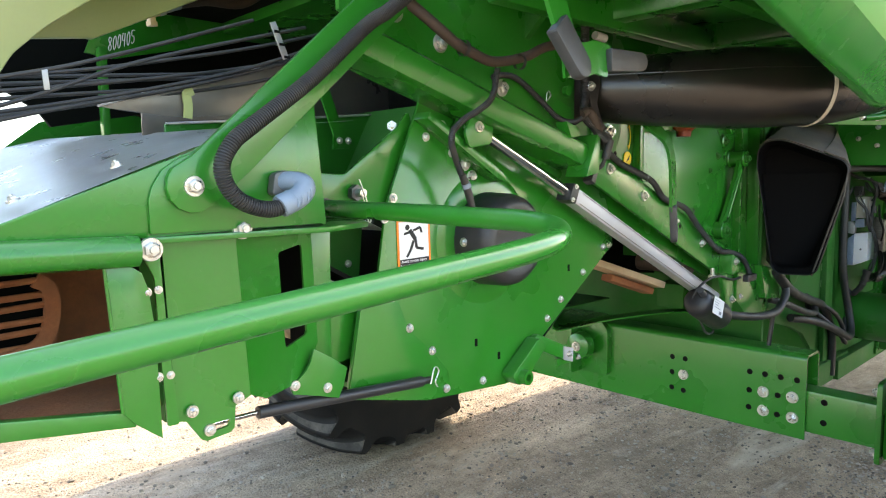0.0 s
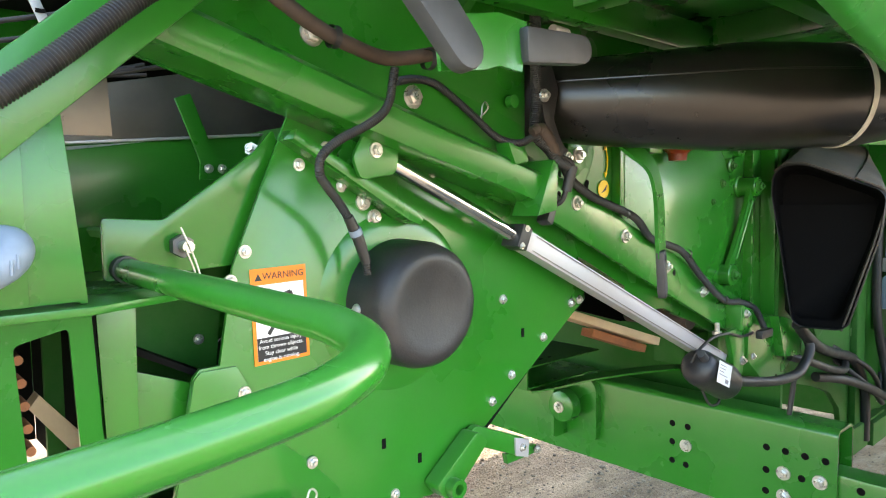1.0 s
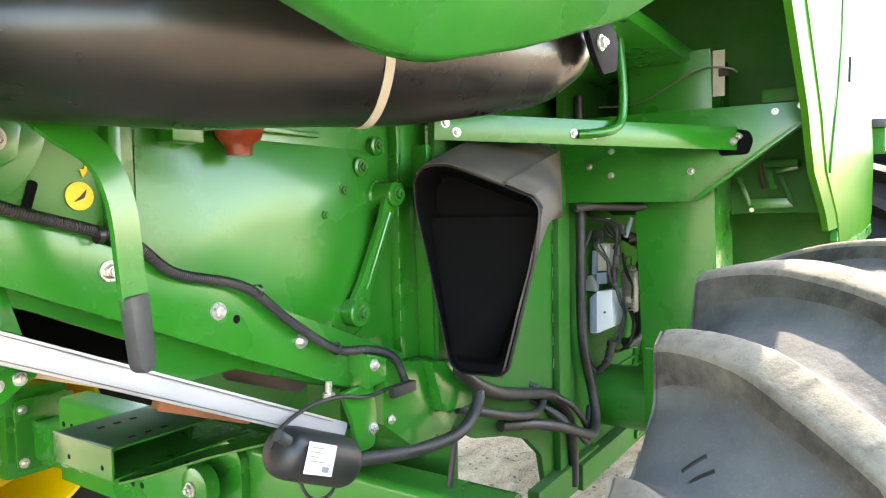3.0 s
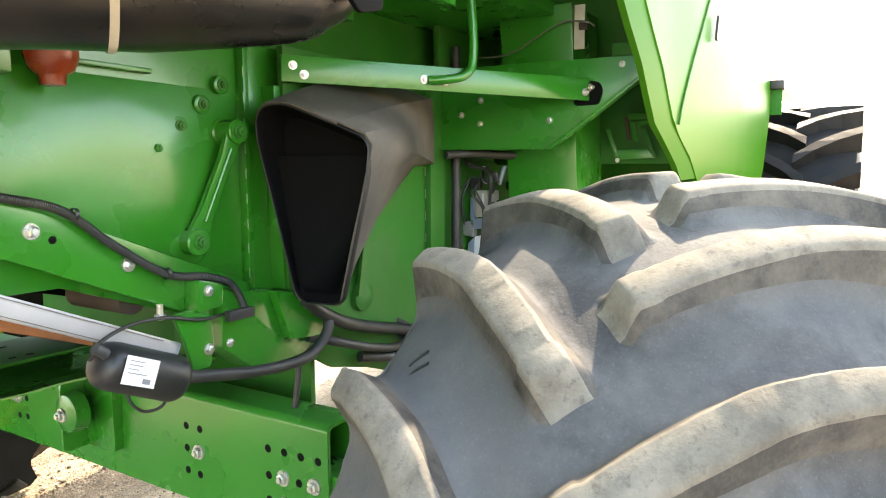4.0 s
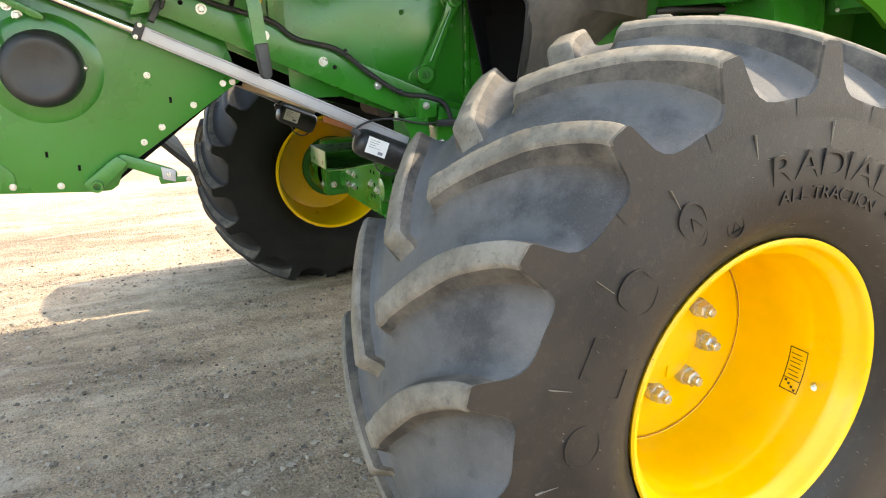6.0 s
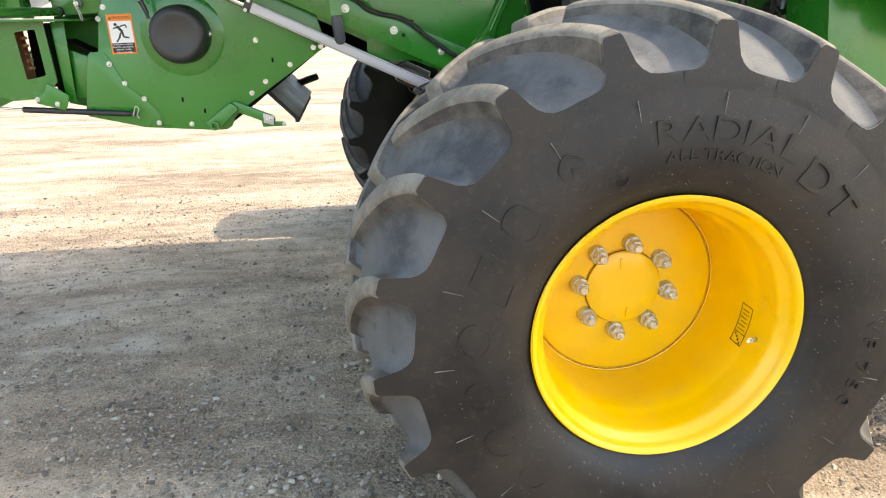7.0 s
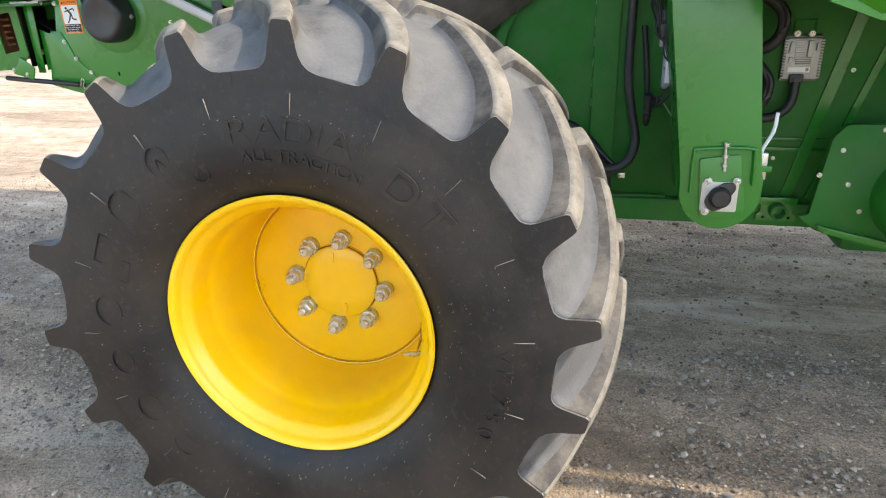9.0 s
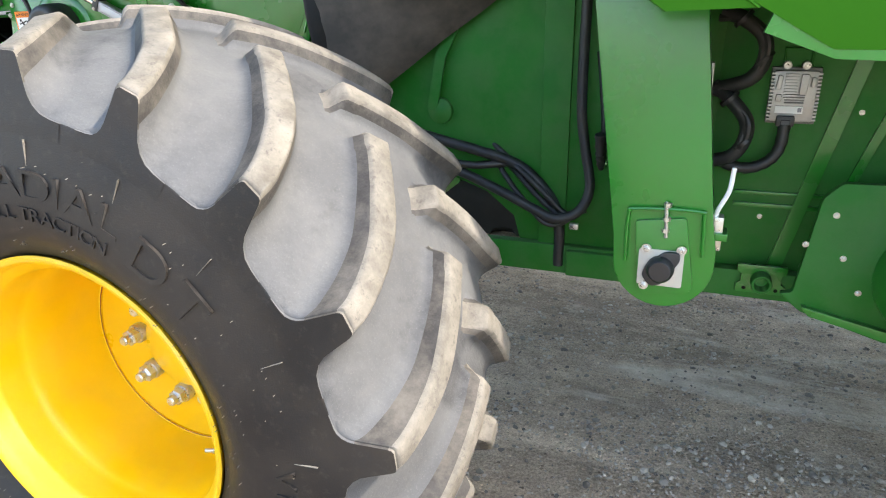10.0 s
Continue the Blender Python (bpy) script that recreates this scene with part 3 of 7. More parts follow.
    # sticker on the inside of the rim: an outlined strip with rows of bars
    def on_rim(ang, y, ww, hh, m, name, lift=0.0015):
        a = radians(ang)
        r = 0.2985 - lift
        bm = box(-ww / 2, ww / 2, -hh / 2, hh / 2, -0.0004, 0.0004, 0)
        mm = Matrix(((-math.sin(a), 0, -math.cos(a), r * math.cos(a)), (0, 1, 0, y), (math.cos(a), 0, -math.sin(a), WC + r * math.sin(a)), (0, 0, 0, 1)))
        bm.transform(mm)
        return part(name, bm, M[m], w)
    for ang, y, ww, hh in ((-23.5, -0.165, 0.0022, 0.052), (-1.5, -0.165, 0.0022, 0.052), (-17.5, -0.165, 0.0018, 0.052)):
        on_rim(ang, y, ww, hh, "black_ink", "sticker_line")
    for k in range(8):
        for y in (-0.190, -0.140):
            on_rim(-22.2 + 2.75 * k, y, 0.0145, 0.0020, "black_ink", "sticker_line")
    for k in range(6):
        on_rim(-15.5 + 2.2 * k, -0.165 + 0.004 * (k % 2), 0.0018, 0.030, "black_ink", "sticker_bar")
    for k in range(4):
        on_rim(-22.4 + 1.2 * k, -0.180 + 0.010 * k, 0.006, 0.006, "black_ink", "sticker_bar")
    # raised writing on the sidewall
    def arc(text, r, a0, a1, size, name, wide=1.0):
        room = [0.42 if ch in "I " else 0.85 if ch in "LFT" else 1.0 for ch in text]
        total = sum(room) - (room[0] + room[-1]) / 2
        run = 0.0
        for i, ch in enumerate(text):
            if i:
                run += (room[i - 1] + room[i]) / 2
            if ch != " ":
                letters(name, ch, size, M["sidewall"], w, on_side(r, a0 + (a1 - a0) * run / total, MID - bulge(r) + 0.0012) @ Matrix.Diagonal((wide, 1, 1, 1)), 0.0042)
    arc("RADIAL", 0.522, 98.0, 63.9, 0.082, "letter", 1.34)
    arc("ALL TRACTION", 0.466, 97.0, 64.5, 0.038, "letter", 1.2)
    arc("DT", 0.500, 52.5, 41.0, 0.105, "letter", 1.2)
    arc("VF 750", 0.535, 0.0, -24.0, 0.060, "letter", 1.2)
    # plain raised shapes where the maker's marks stand
    def badge(r, ang, poly, name):
        bm = slab(poly, "z", -0.003, 0.0010, 0, holes=[[(u * 0.93, v * 0.93) for u, v in poly]])
        bm.transform(on_side(r, ang, MID - bulge(r)))
        part(name, bm, M["sidewall"], w)
    shield = [(-0.034, 0.030), (0.0, 0.058), (0.034, 0.030), (0.026, -0.020), (0.0, -0.055), (-0.026, -0.020)]
    badge(0.515, 123, rounded(shield, 0.02), "badge")
    badge(0.512, 123, rounded([(-0.014, -0.02), (0.0, 0.026), (0.012, 0.0), (0.016, -0.022), (0.0, -0.03)], 0.008), "badge")
    badge(0.455, 113, ring(0, 0, 0.022, 20), "badge")
    badge(0.455, 113, [(-0.011, -0.009), (0.0, 0.013), (0.011, -0.009)], "badge")
    badge(0.515, 141, rounded([(-0.040, 0.035), (0.0, 0.050), (0.036, 0.034), (0.036, -0.034), (-0.01, -0.050), (-0.040, -0.03)], 0.02), "badge")
    badge(0.528, 157, [(-0.040, 0.024), (0.040, 0.024), (0.040, -0.022), (-0.040, -0.022)], "badge")
    badge(0.470, 161, [(-0.030, 0.020), (0.030, 0.020), (0.030, -0.020), (-0.030, -0.020)], "badge")
    for a, e in ((176, 0.040), (193, 0.034), (210, 0.040), (226, 0.034)):
        badge(0.512, a, [(u * 1.1, v) for u, v in ring(0, 0, e, 24)], "badge")
    for k in range(36):
        a = k * 10 + 4
        if k % 2 == 0:
            part("moulding_line", box(-0.0006, 0.0006, -0.030, 0.028, -0.002, 0.0022, 0, m=on_side(0.580, a, MID - 0.3712)), M["lug_top"], w)
    # small moulding hairs of the rubber
    rng = random.Random(3)
    hair = bmesh.new()
    for k in range(300):
        r, a = rng.choice((0.392, 0.405, 0.43, 0.43, 0.47, 0.53, 0.56, 0.56, 0.60)) + rng.uniform(-0.006, 0.006), rng.uniform(0, 360)
        b = box(-0.0005, 0.0005, -0.0005, 0.0005, 0, rng.uniform(0.003, 0.008), 0, m=on_side(r, a, MID - (0.362 if r < 0.42 or r > 0.58 else 0.374)))
        me = bpy.data.meshes.new("tmp")
        b.to_mesh(me)
        b.free()
        hair.from_mesh(me)
        bpy.data.meshes.remove(me)
    tagged(part("moulding_hairs", hair, M["lug_top"], w, smooth=False), kind="stuff")
    # dark cuts torn into the tread
    for cut in (((130.0, 0.316), (129.0, 0.30), (128.4, 0.287)), ((132.4, 0.312), (131.0, 0.295), (130.2, 0.273))):
        pts = []
        for a, y in cut:
            r = foot_r(y - MID) - 0.0015
            pts.append((r * math.cos(radians(a)), y, WC + r * math.sin(radians(a))))
        part("cut", sweep(smooth_path(pts, 4), 0.0035, 6), M["black_ink"], w)
    return w


wheel = build_wheel()
far_wheel = copy_thing(wheel, pose(-0.06, 3.40, 0, 0, 0, 180))
# the far tyre is darker
for ob in (far_wheel, *far_wheel.children_recursive):
    for slot in ob.material_slots:
        if slot.material in (M["tread"], M["lug_top"], M["sidewall"]):
            slot.link = "OBJECT"
            slot.material = M["tread_dark"]

# ---- combine body ----
G, GD = M["green"], M["green_dull_shaded"]
CL = 1.72                       # the machine's middle plane
NY = (0, -1, 0)


def build_body():
    b = thing("combine_harvester", (0.5, CL, 0), "green combine harvester with bare metal-work and yellow wheels", "combine harvester")
    # lower side wall between chopper and axle, with the opening at its foot
    wall = [(-1.30, 2.05), (0.04, 2.05), (0.04, 1.19), (-0.22, 1.19), (-0.60, 1.33), (-0.86, 1.45), (-1.30, 1.62)]
    part("side_wall", slab(wall, "y", 1.095, 1.115, 0.002), G, b)
    part("side_wall", slab(wall, "y", 2 * CL - 1.115, 2 * CL - 1.095, 0.002), G, b)
    # bulged panel on the wall
    pan = bmesh.new()
    rows = []
    for j in range(9):
        v = j / 8
        row = []
        for i in range(13):
            u = i / 12
            x, z = -0.70 + 0.64 * u, 1.30 + 0.42 * v
            edge = min(u, 1 - u) * min(v, 1 - v)
            row.append(pan.verts.new((x, 1.093 - 0.022 * min(1.0, edge * 12) ** 0.7, z)))
        rows.append(row)
    for a, c in zip(rows, rows[1:]):
        for i in range(12):
            pan.faces.new((a[i], a[i + 1], c[i + 1], c[i]))
    part("side_panel", pan, G, b)
    part("wall_rib", box(-0.755, -0.735, 1.070, 1.095, 1.52, 1.80, 0.002), G, b)
    part("wall_rib", box(-0.50, -0.30, 1.075, 1.095, 1.735, 1.745, 0.002), G, b)
    # upright corner post and its foot
    part("corner_post", box(-0.052, -0.036, 1.068, 1.10, 1.22, 1.84, 0.002), G, b)
    part("corner_post", box(-0.030, 0.075, 1.075, 1.10, 1.22, 1.84, 0.003), G, b)
    part("post_flange", slab([(0.03, 1.22), (0.11, 1.22), (0.035, 1.74), (0.012, 1.74)], "y", 1.03, 1.075, 0.003), G, b)
    part("post_foot", slab(rounded([(-0.05, 1.232), (0.12, 1.20), (0.132, 1.125), (0.125, 1.085), (0.0, 1.10)], 0.005), "y", 0.985, 1.10, 0.002), G, b)
    part("foot_gusset", slab(rounded([(-0.19, 1.255), (-0.05, 1.228), (0.0, 1.098), (0.115, 1.078), (0.06, 1.03), (-0.10, 1.045), (-0.20, 1.12)], 0.005), "y", 1.010, 1.10, 0.002), G, b)
    # wall ahead of the post, behind the flap, and the lower frame
    # the front wall's overhead shade is put into its duller green
    part("front_wall", slab([(0.035, 1.84), (0.78, 1.84), (0.78, 0.66), (0.64, 0.66), (0.60, 0.80), (0.50, 0.88), (0.36, 0.93), (0.20, 0.97), (0.10, 1.03), (0.035, 1.10)], "y", 1.02, 1.04, 0.002), GD, b)
    part("frame_post", box(0.695, 0.785, 0.995, 1.019, 0.64, 1.80, 0.003), GD, b)
    for k in range(9):
        part("weld_mark", box(-0.0565, -0.0535, 1.0655, 1.068, 1.26 + 0.062 * k, 1.285 + 0.062 * k, 0.001), M["pale_weld"], b)
        part("weld_mark", box(0.691, 0.694, 1.0145, 1.018, 1.06 + 0.075 * k, 1.09 + 0.075 * k, 0.001), M["pale_weld"], b)
    part("frame_rail", box(0.50, 1.00, 0.98, 1.02, 0.62, 0.72, 0.004), GD, b)
    part("frame_rail", box(-0.02, 3.2, 1.30, 1.42, 1.02, 1.12, 0.006), GD, b)
    part("axle_carrier", box(0.14, 0.16, 1.05, 2 * CL - 1.05, 0.84, 1.28, 0.004), GD, b)
    # transverse panel above the wheel, with its folded corner
    sh = [(1.0, 1.598), (0.582, 1.593), (0.30, 1.795), (0.30, 1.858), (1.0, 1.868)]
    part("fender_panel", slab(sh, "x", 0.764, 0.772, 0.001), G, b)
    part("panel_lip", slab([(0.582, 1.593), (0.30, 1.795), (0.306, 1.803), (0.588, 1.601)], "x", 0.735, 0.772, 0.001), G, b)
    for y, z in ((0.843, 1.68), (0.842, 1.757), (0.599, 1.682), (0.915, 1.712)):
        bolt((0.764, y, z), (-1, 0, 0), b, 0.011)
    # floor of the upper body and its overhanging sides
    # unseen box, added to shade the ground on the far side
    part("far_side_body", box(1.02, 8.0, 2 * CL - 0.61, 2 * CL - 0.30, 1.65, 2.40, 0.01), G, b)
    part("upper_floor", box(-1.6, 8.0, 0.62, 2 * CL - 0.62, 2.02, 2.06, 0.004), G, b)
    part("upper_body", box(-1.75, 8.0, 0.40, 2 * CL - 0.40, 2.35, 3.55, 0.05), G, b)
    part("rear_wall", slab([(1.1, 1.84), (2 * CL - 1.1, 1.84), (2 * CL - 0.5, 2.36), (0.5, 2.36)], "x", -1.32, -1.30, 0.002), GD, b)
    for x in (-1.05, -0.5, 0.1):
        part("cross_rib", box(x - 0.03, x + 0.03, 0.62, 2 * CL - 0.62, 1.95, 2.02, 0.005), G, b)
    for y in (0.66, 0.98):
        part("long_rib", box(-1.5, 0.25, y - 0.02, y + 0.02, 1.93, 2.0, 0.005), G, b)
    # bulkhead and brackets ahead of the elevator
    part("bulkhead", box(1.95, 1.97, 0.26, 1.02, 0.95, 2.30, 0.003), GD, b)
    part("bulkhead_bracket", box(1.30, 1.95, 0.33, 0.36, 1.62, 1.70, 0.004), GD, b)
    # hung tray with its struts
    part("tray_front", slab([(0.500, 1.598), (0.389, 1.600), (0.368, 1.569), (0.484, 1.564)], "x", 1.138, 1.144, 0.001), G, b)
    part("tray_floor", box(1.144, 1.26, 0.375, 0.50, 1.574, 1.580, 0.001), GD, b)
    part("tray_strut", slab([(0.540, 1.672), (0.526, 1.672), (0.492, 1.580), (0.504, 1.572)], "x", 1.142, 1.150, 0.001), G, b)
    part("tray_strut", slab([(0.418, 1.674), (0.400, 1.676), (0.362, 1.572), (0.372, 1.566)], "x", 1.150, 1.158, 0.001), GD, b)
    # near-black sheet stands for the shade inside the tray
    part("tray_back", box(1.255, 1.262, 0.37, 0.54, 1.57, 1.70, 0.001), M["inside_shade"], b)
    part("tray_shelf", box(1.12, 1.20, 0.355, 0.455, 1.700, 1.722, 0.003), GD, b)
    part("tray_angle", slab([(0.419, 1.694), (0.355, 1.702), (0.355, 1.690), (0.419, 1.678)], "x", 1.128, 1.136, 0.001), G, b)
    part("tray_rod", rod((1.145, 0.467, 1.712), (1.145, 0.456, 1.632), 0.007, 10), M["brown_tape"], b)
    part("tray_hook", sweep(smooth_path([(1.140, 0.440, 1.690), (1.138, 0.434, 1.655), (1.134, 0.427, 1.634), (1.134, 0.420, 1.640)], 4), 0.005, flat=(0.008, 0.002), up=(1, 0, 0)), G, b)
    bolt((1.138, 0.493, 1.562), (-1, 0, 0), b, 0.008)
    # slotted hole round the rail's end, and the fixings on the tip
    slot = rounded([(0.520, 1.802), (0.440, 1.790), (0.428, 1.764), (0.440, 1.722), (0.520, 1.722)], 0.012)
    part("rail_slot", slab(slot, "x", 0.7625, 0.7635, 0), M["inside_shade"], b)
    for y, z in ((0.374, 1.836), (0.309, 1.846)):
        bolt((0.764, y, z), (-1, 0, 0), b, 0.010)
    part("tip_box", box(0.775, 0.90, 0.31, 0.41, 1.862, 1.90, 0.004), GD, b)
    # inner side wall high above
    part("upper_wall", box(-1.30, 4.2, 1.10, 1.13, 1.80, 2.05, 0.002), GD, b)
    part("front_axle_housing", box(2.6, 3.9, 0.5, 2 * CL - 0.5, 0.55, 1.5, 0.05), GD, b)
    part("under_floor", box(-0.15, 3.6, 1.16, 2 * CL - 1.16, 1.24, 1.28, 0.004), GD, b)
    # dark sheets added in place of the shade behind the side wall's opening
    part("inner_trough", slab([(-0.95, 1.36), (-0.50, 1.27), (-0.10, 1.16), (0.10, 1.14), (0.10, 1.75), (-0.95, 1.75)], "y", 1.50, 1.52, 0), M["inside_shade"], b)
    part("inner_trough_end", box(-0.98, -0.95, 1.12, 1.52, 1.36, 1.80, 0), M["inside_shade"], b)
    part("inner_bulkhead", box(1.20, 1.22, 0.30, 1.02, 1.55, 2.35, 0.002), GD, b)
    part("weld_pin", rod((-1.178, 1.034, 1.775), (-1.178, 1.02, 1.775), 0.012, 14), G, b)
    part("hair_pin", sweep(smooth_path([(-1.2572, 1.034, 1.7258), (-1.2548, 1.034, 1.7420), (-1.2440, 1.034, 1.7498), (-1.2350, 1.034, 1.7600), (-1.2416, 1.034, 1.7696), (-1.2500, 1.034, 1.7618), (-1.2524, 1.034, 1.7438), (-1.2596, 1.034, 1.7288)], 5), 0.0016, 6), M["zinc"], b)
    # added mass that only hides the bright ground beyond the axle
    part("transmission_case", box(1.75, 2.6, 1.25, 2.15, 0.42, 1.24, 0.04), GD, b)
    # ribbed wall behind the elevator
    # duller green again holds the shade cast from overhead
    part("side_wall_front", box(0.78, 3.6, 1.01, 1.035, 0.70, 2.05, 0.002), GD, b)
    part("inner_arm", sweep([(0.31, 1.0, 1.16), (0.345, 1.0, 1.34), (0.39, 1.0, 1.43)], 0.01, flat=(0.018, 0.006), up=NY), GD, b)
    part("inner_pivot", lathe([(1.02, 0.045), (1.005, 0.043), (0.995, 0.02), (0.99, 0.0)], 24, "y", (0.335, 0, 1.155)), GD, b)
    part("cross_auger", rod((1.125, 0.812, 0.875), (1.125, 1.01, 0.875), 0.115, 40), G, b)
    part("wall_rib", sweep([(1.62, 1.005, 1.50), (1.44, 1.005, 0.72)], 0.01, flat=(0.02, 0.006), up=NY), G, b)
    part("wall_rib", sweep([(1.70, 1.005, 1.30), (1.52, 1.005, 0.72)], 0.01, flat=(0.012, 0.006), up=NY), G, b)
    part("wall_rib", box(1.30, 1.55, 1.0, 1.012, 0.905, 0.918, 0.002), G, b)
    part("wall_rib", box(1.30, 1.55, 1.0, 1.012, 0.945, 0.955, 0.002), G, b)
    part("sill", box(0.80, 3.4, 0.96, 1.01, 0.62, 0.71, 0.006), GD, b)
    cover = rounded([(1.475, 0.72), (1.51, 1.0), (1.55, 1.045), (2.3, 1.06), (2.3, 0.60), (1.72, 0.60), (1.50, 0.665), (1.44, 0.715)], 0.012)
    part("gear_cover", slab(cover, "y", 0.80, 0.825, 0.004), GD, b)
    part("gear_cover_lip", slab(rounded([(1.50, 0.690), (1.52, 0.664), (1.62, 0.640), (1.735, 0.612), (1.735, 0.640), (1.60, 0.668)], 0.006), "y", 0.775, 0.80, 0.003), G, b)
    part("gear_hub", lathe([(0.80, 0.17), (0.62, 0.165), (0.60, 0.15), (0.60, 0.0)], 48, "y", (1.83, 0, 0.80)), G, b)
    for x, z in ((1.548, 0.957), (1.583, 0.837), (1.665, 1.03), (1.487, 0.868), (1.635, 0.741)):
        bolt((x, 0.80, z), NY, b, 0.009)
    for x, z in ((1.38, 0.874), (1.27, 0.779), (1.60, 1.20)):
        bolt((x, 1.01, z), NY, b, 0.008)
    part("wall_clip", box(0.81, 0.838, 0.94, 0.958, 0.795, 0.815, 0.002), M["zinc"], b)
    part("pipe_stub", lathe([(1.0, 0.030), (0.905, 0.030), (0.902, 0.028), (0.902, 0.022), (0.905, 0.020), (1.0, 0.020)], 28, "y", (1.405, 0, 0.69)), GD, b)
    part("pipe_bore", lathe([(0.985, 0.0), (0.985, 0.020)], 20, "y", (1.405, 0, 0.69)), M["inside_shade"], b)
    plate = [(1.335, 0.645), (1.475, 0.645), (1.475, 0.672), (1.462, 0.680), (1.462, 0.706), (1.475, 0.716), (1.475, 0.737), (1.335, 0.737), (1.335, 0.716), (1.348, 0.706), (1.348, 0.680), (1.335, 0.672)]
    part("pipe_plate", slab(plate, "y", 0.945, 0.958, 0.002), G, b)
    for x in (1.36, 1.45):
        part("hole", lathe([(0.9445, 0.0), (0.9445, 0.006)], 12, "y", (x, 0, 0.66)), M["inside_shade"], b)
    return b


body = build_body()
for ob in (wheel, far_wheel):
    ob.parent = body
    ob.matrix_parent_inverse = placed(body).inverted()


def build_chopper():
    c = thing("straw_chopper", (-1.35, CL, 1.04), "green sheet-metal straw chopper housing hung below the body", "straw chopper")
    out = [(-1.59, 1.78), (-1.48, 1.80), (-0.90, 1.50), (-0.862, 1.362), (-0.905, 1.335), (-1.155, 1.165), (-1.20, 1.135), (-1.25, 1.09), (-1.262, 1.058), (-1.285, 1.043), (-1.34, 1.043), (-1.60, 1.062), (-1.81, 1.112),
           (-1.816, 1.14), (-1.775, 1.345), (-1.765, 1.357), (-1.735, 1.357), (-1.71, 1.50)]
    part("side_plate", slab(out, "y", 1.092, 1.100, 0.001), G, c)
    part("side_plate", slab(out, "y", 2 * CL - 1.10, 2 * CL - 1.092, 0.001), G, c)
    lap = [(-1.81, 1.114), (-1.814, 1.14), (-1.775, 1.343), (-1.765, 1.353), (-1.712, 1.353), (-1.688, 1.311), (-1.659, 1.236), (-1.584, 1.168), (-1.54, 1.118), (-1.535, 1.066), (-1.60, 1.064)]
    part("lap_plate", slab(lap, "y", 1.0885, 1.092, 0.0008), G, c)
    for x, z in ((-1.715, 1.478), (-1.701, 1.311), (-1.655, 1.237), (-1.590, 1.175), (-1.547, 1.079), (-1.422, 1.070), (-0.915, 1.358), (-1.012, 1.294), (-1.114, 1.23), (-1.172, 1.186),
                 (-1.138, 1.39), (-1.691, 1.520), (-1.597, 1.65), (-1.548, 1.678), (-1.52, 1.617), (-1.322, 1.643), (-0.885, 1.362)):
        bolt((x, 1.0885 if x < -1.53 and z < 1.32 else 1.092, z), NY, c, 0.0105)
    for x, z in ((-1.478, 1.591), (-1.456, 1.564)):
        bolt((x, 1.092, z), NY, c, 0.015)
    for x, z, a in ((-1.079, 1.313, 10), (-1.445, 1.168, 5), (-1.364, 1.121, 5)):
        part("slot", box(x - 0.004, x + 0.004, 1.0905, 1.0915, z - 0.009, z + 0.009, 0), M["inside_shade"], c)
    # rotor guard cap
    cap = lathe([(1.092, 0.110), (1.02, 0.107), (1.002, 0.102), (0.990, 0.092), (0.986, 0.078), (0.990, 0.066), (0.991, 0.0)], 64, "y", (-1.412, 0, 1.417))
    part("guard_cap", cap, M["black_plastic"], c, "black plastic guard cap")
    # made-up shallow dish in place of reflection arcs round the cap
    part("dished_ring", lathe([(1.0922, 0.158), (1.088, 0.148), (1.085, 0.13), (1.084, 0.105)], 64, "y", (-1.412, 0, 1.417)), G, c)
    for a in (180, 0):
        bolt((-1.412 + 0.107 * math.cos(radians(a)), 1.055, 1.417), (math.cos(radians(a)), 0, 0), c, 0.011)
    # housing between the plates
    part("housing_back", slab([(-1.47, 1.74), (-1.59, 1.52), (-1.58, 1.50), (-1.46, 1.72)], "y", 1.10, 2 * CL - 1.10, 0), GD, c)
    part("housing_bottom", slab([(-1.80, 1.13), (-1.34, 1.055), (-1.34, 1.065), (-1.80, 1.14)], "y", 1.10, 2 * CL - 1.10, 0), GD, c)
    part("housing_front", slab([(-1.26, 1.07), (-0.89, 1.345), (-0.90, 1.355), (-1.27, 1.08)], "y", 1.10, 2 * CL - 1.10, 0), M["inside_shade"], c)
    # foot bracket with its tab
    arm = slab(rounded([(-1.36, 1.075), (-1.335, 1.045), (-1.31, 1.05), (-1.225, 1.128), (-1.255, 1.155)], 0.012), "y", 1.05, 1.0885, 0.003)
    part("foot_bracket", arm, G, c)
    part("foot_bush", lathe([(1.03, 0.018), (1.09, 0.018), (1.09, 0.010), (1.03, 0.010)], 20, "y", (-1.322, 0, 1.067), closed=True), G, c)
    ta, tb = Vector((-1.238, 1.137)), Vector((-1.106, 1.081))
    turn = math.degrees(math.atan2(tb.y - ta.y, tb.x - ta.x))
    pill = ring(ta.x, ta.y, 0.019, 9, turn + 90, turn + 270) + ring(tb.x, tb.y, 0.019, 9, turn - 90, turn + 90)
    part("foot_tab", slab(pill, "y", 1.068, 1.086, 0.005), G, c)
    part("tab_plate", slab([(-1.134, 1.108), (-1.092, 1.096), (-1.095, 1.058), (-1.132, 1.070)], "y", 1.063, 1.068, 0.001), M["aluminium"], c)
    bolt((-1.113, 1.063, 1.083), NY, c, 0.009)
    bolt((-1.055, 1.075, 1.062), NY, c, 0.009)
    part("tab_stay", slab([(-1.145, 1.072), (-1.05, 1.070), (-1.045, 1.052), (-1.14, 1.050)], "y", 1.080, 1.092, 0.002), G, c)
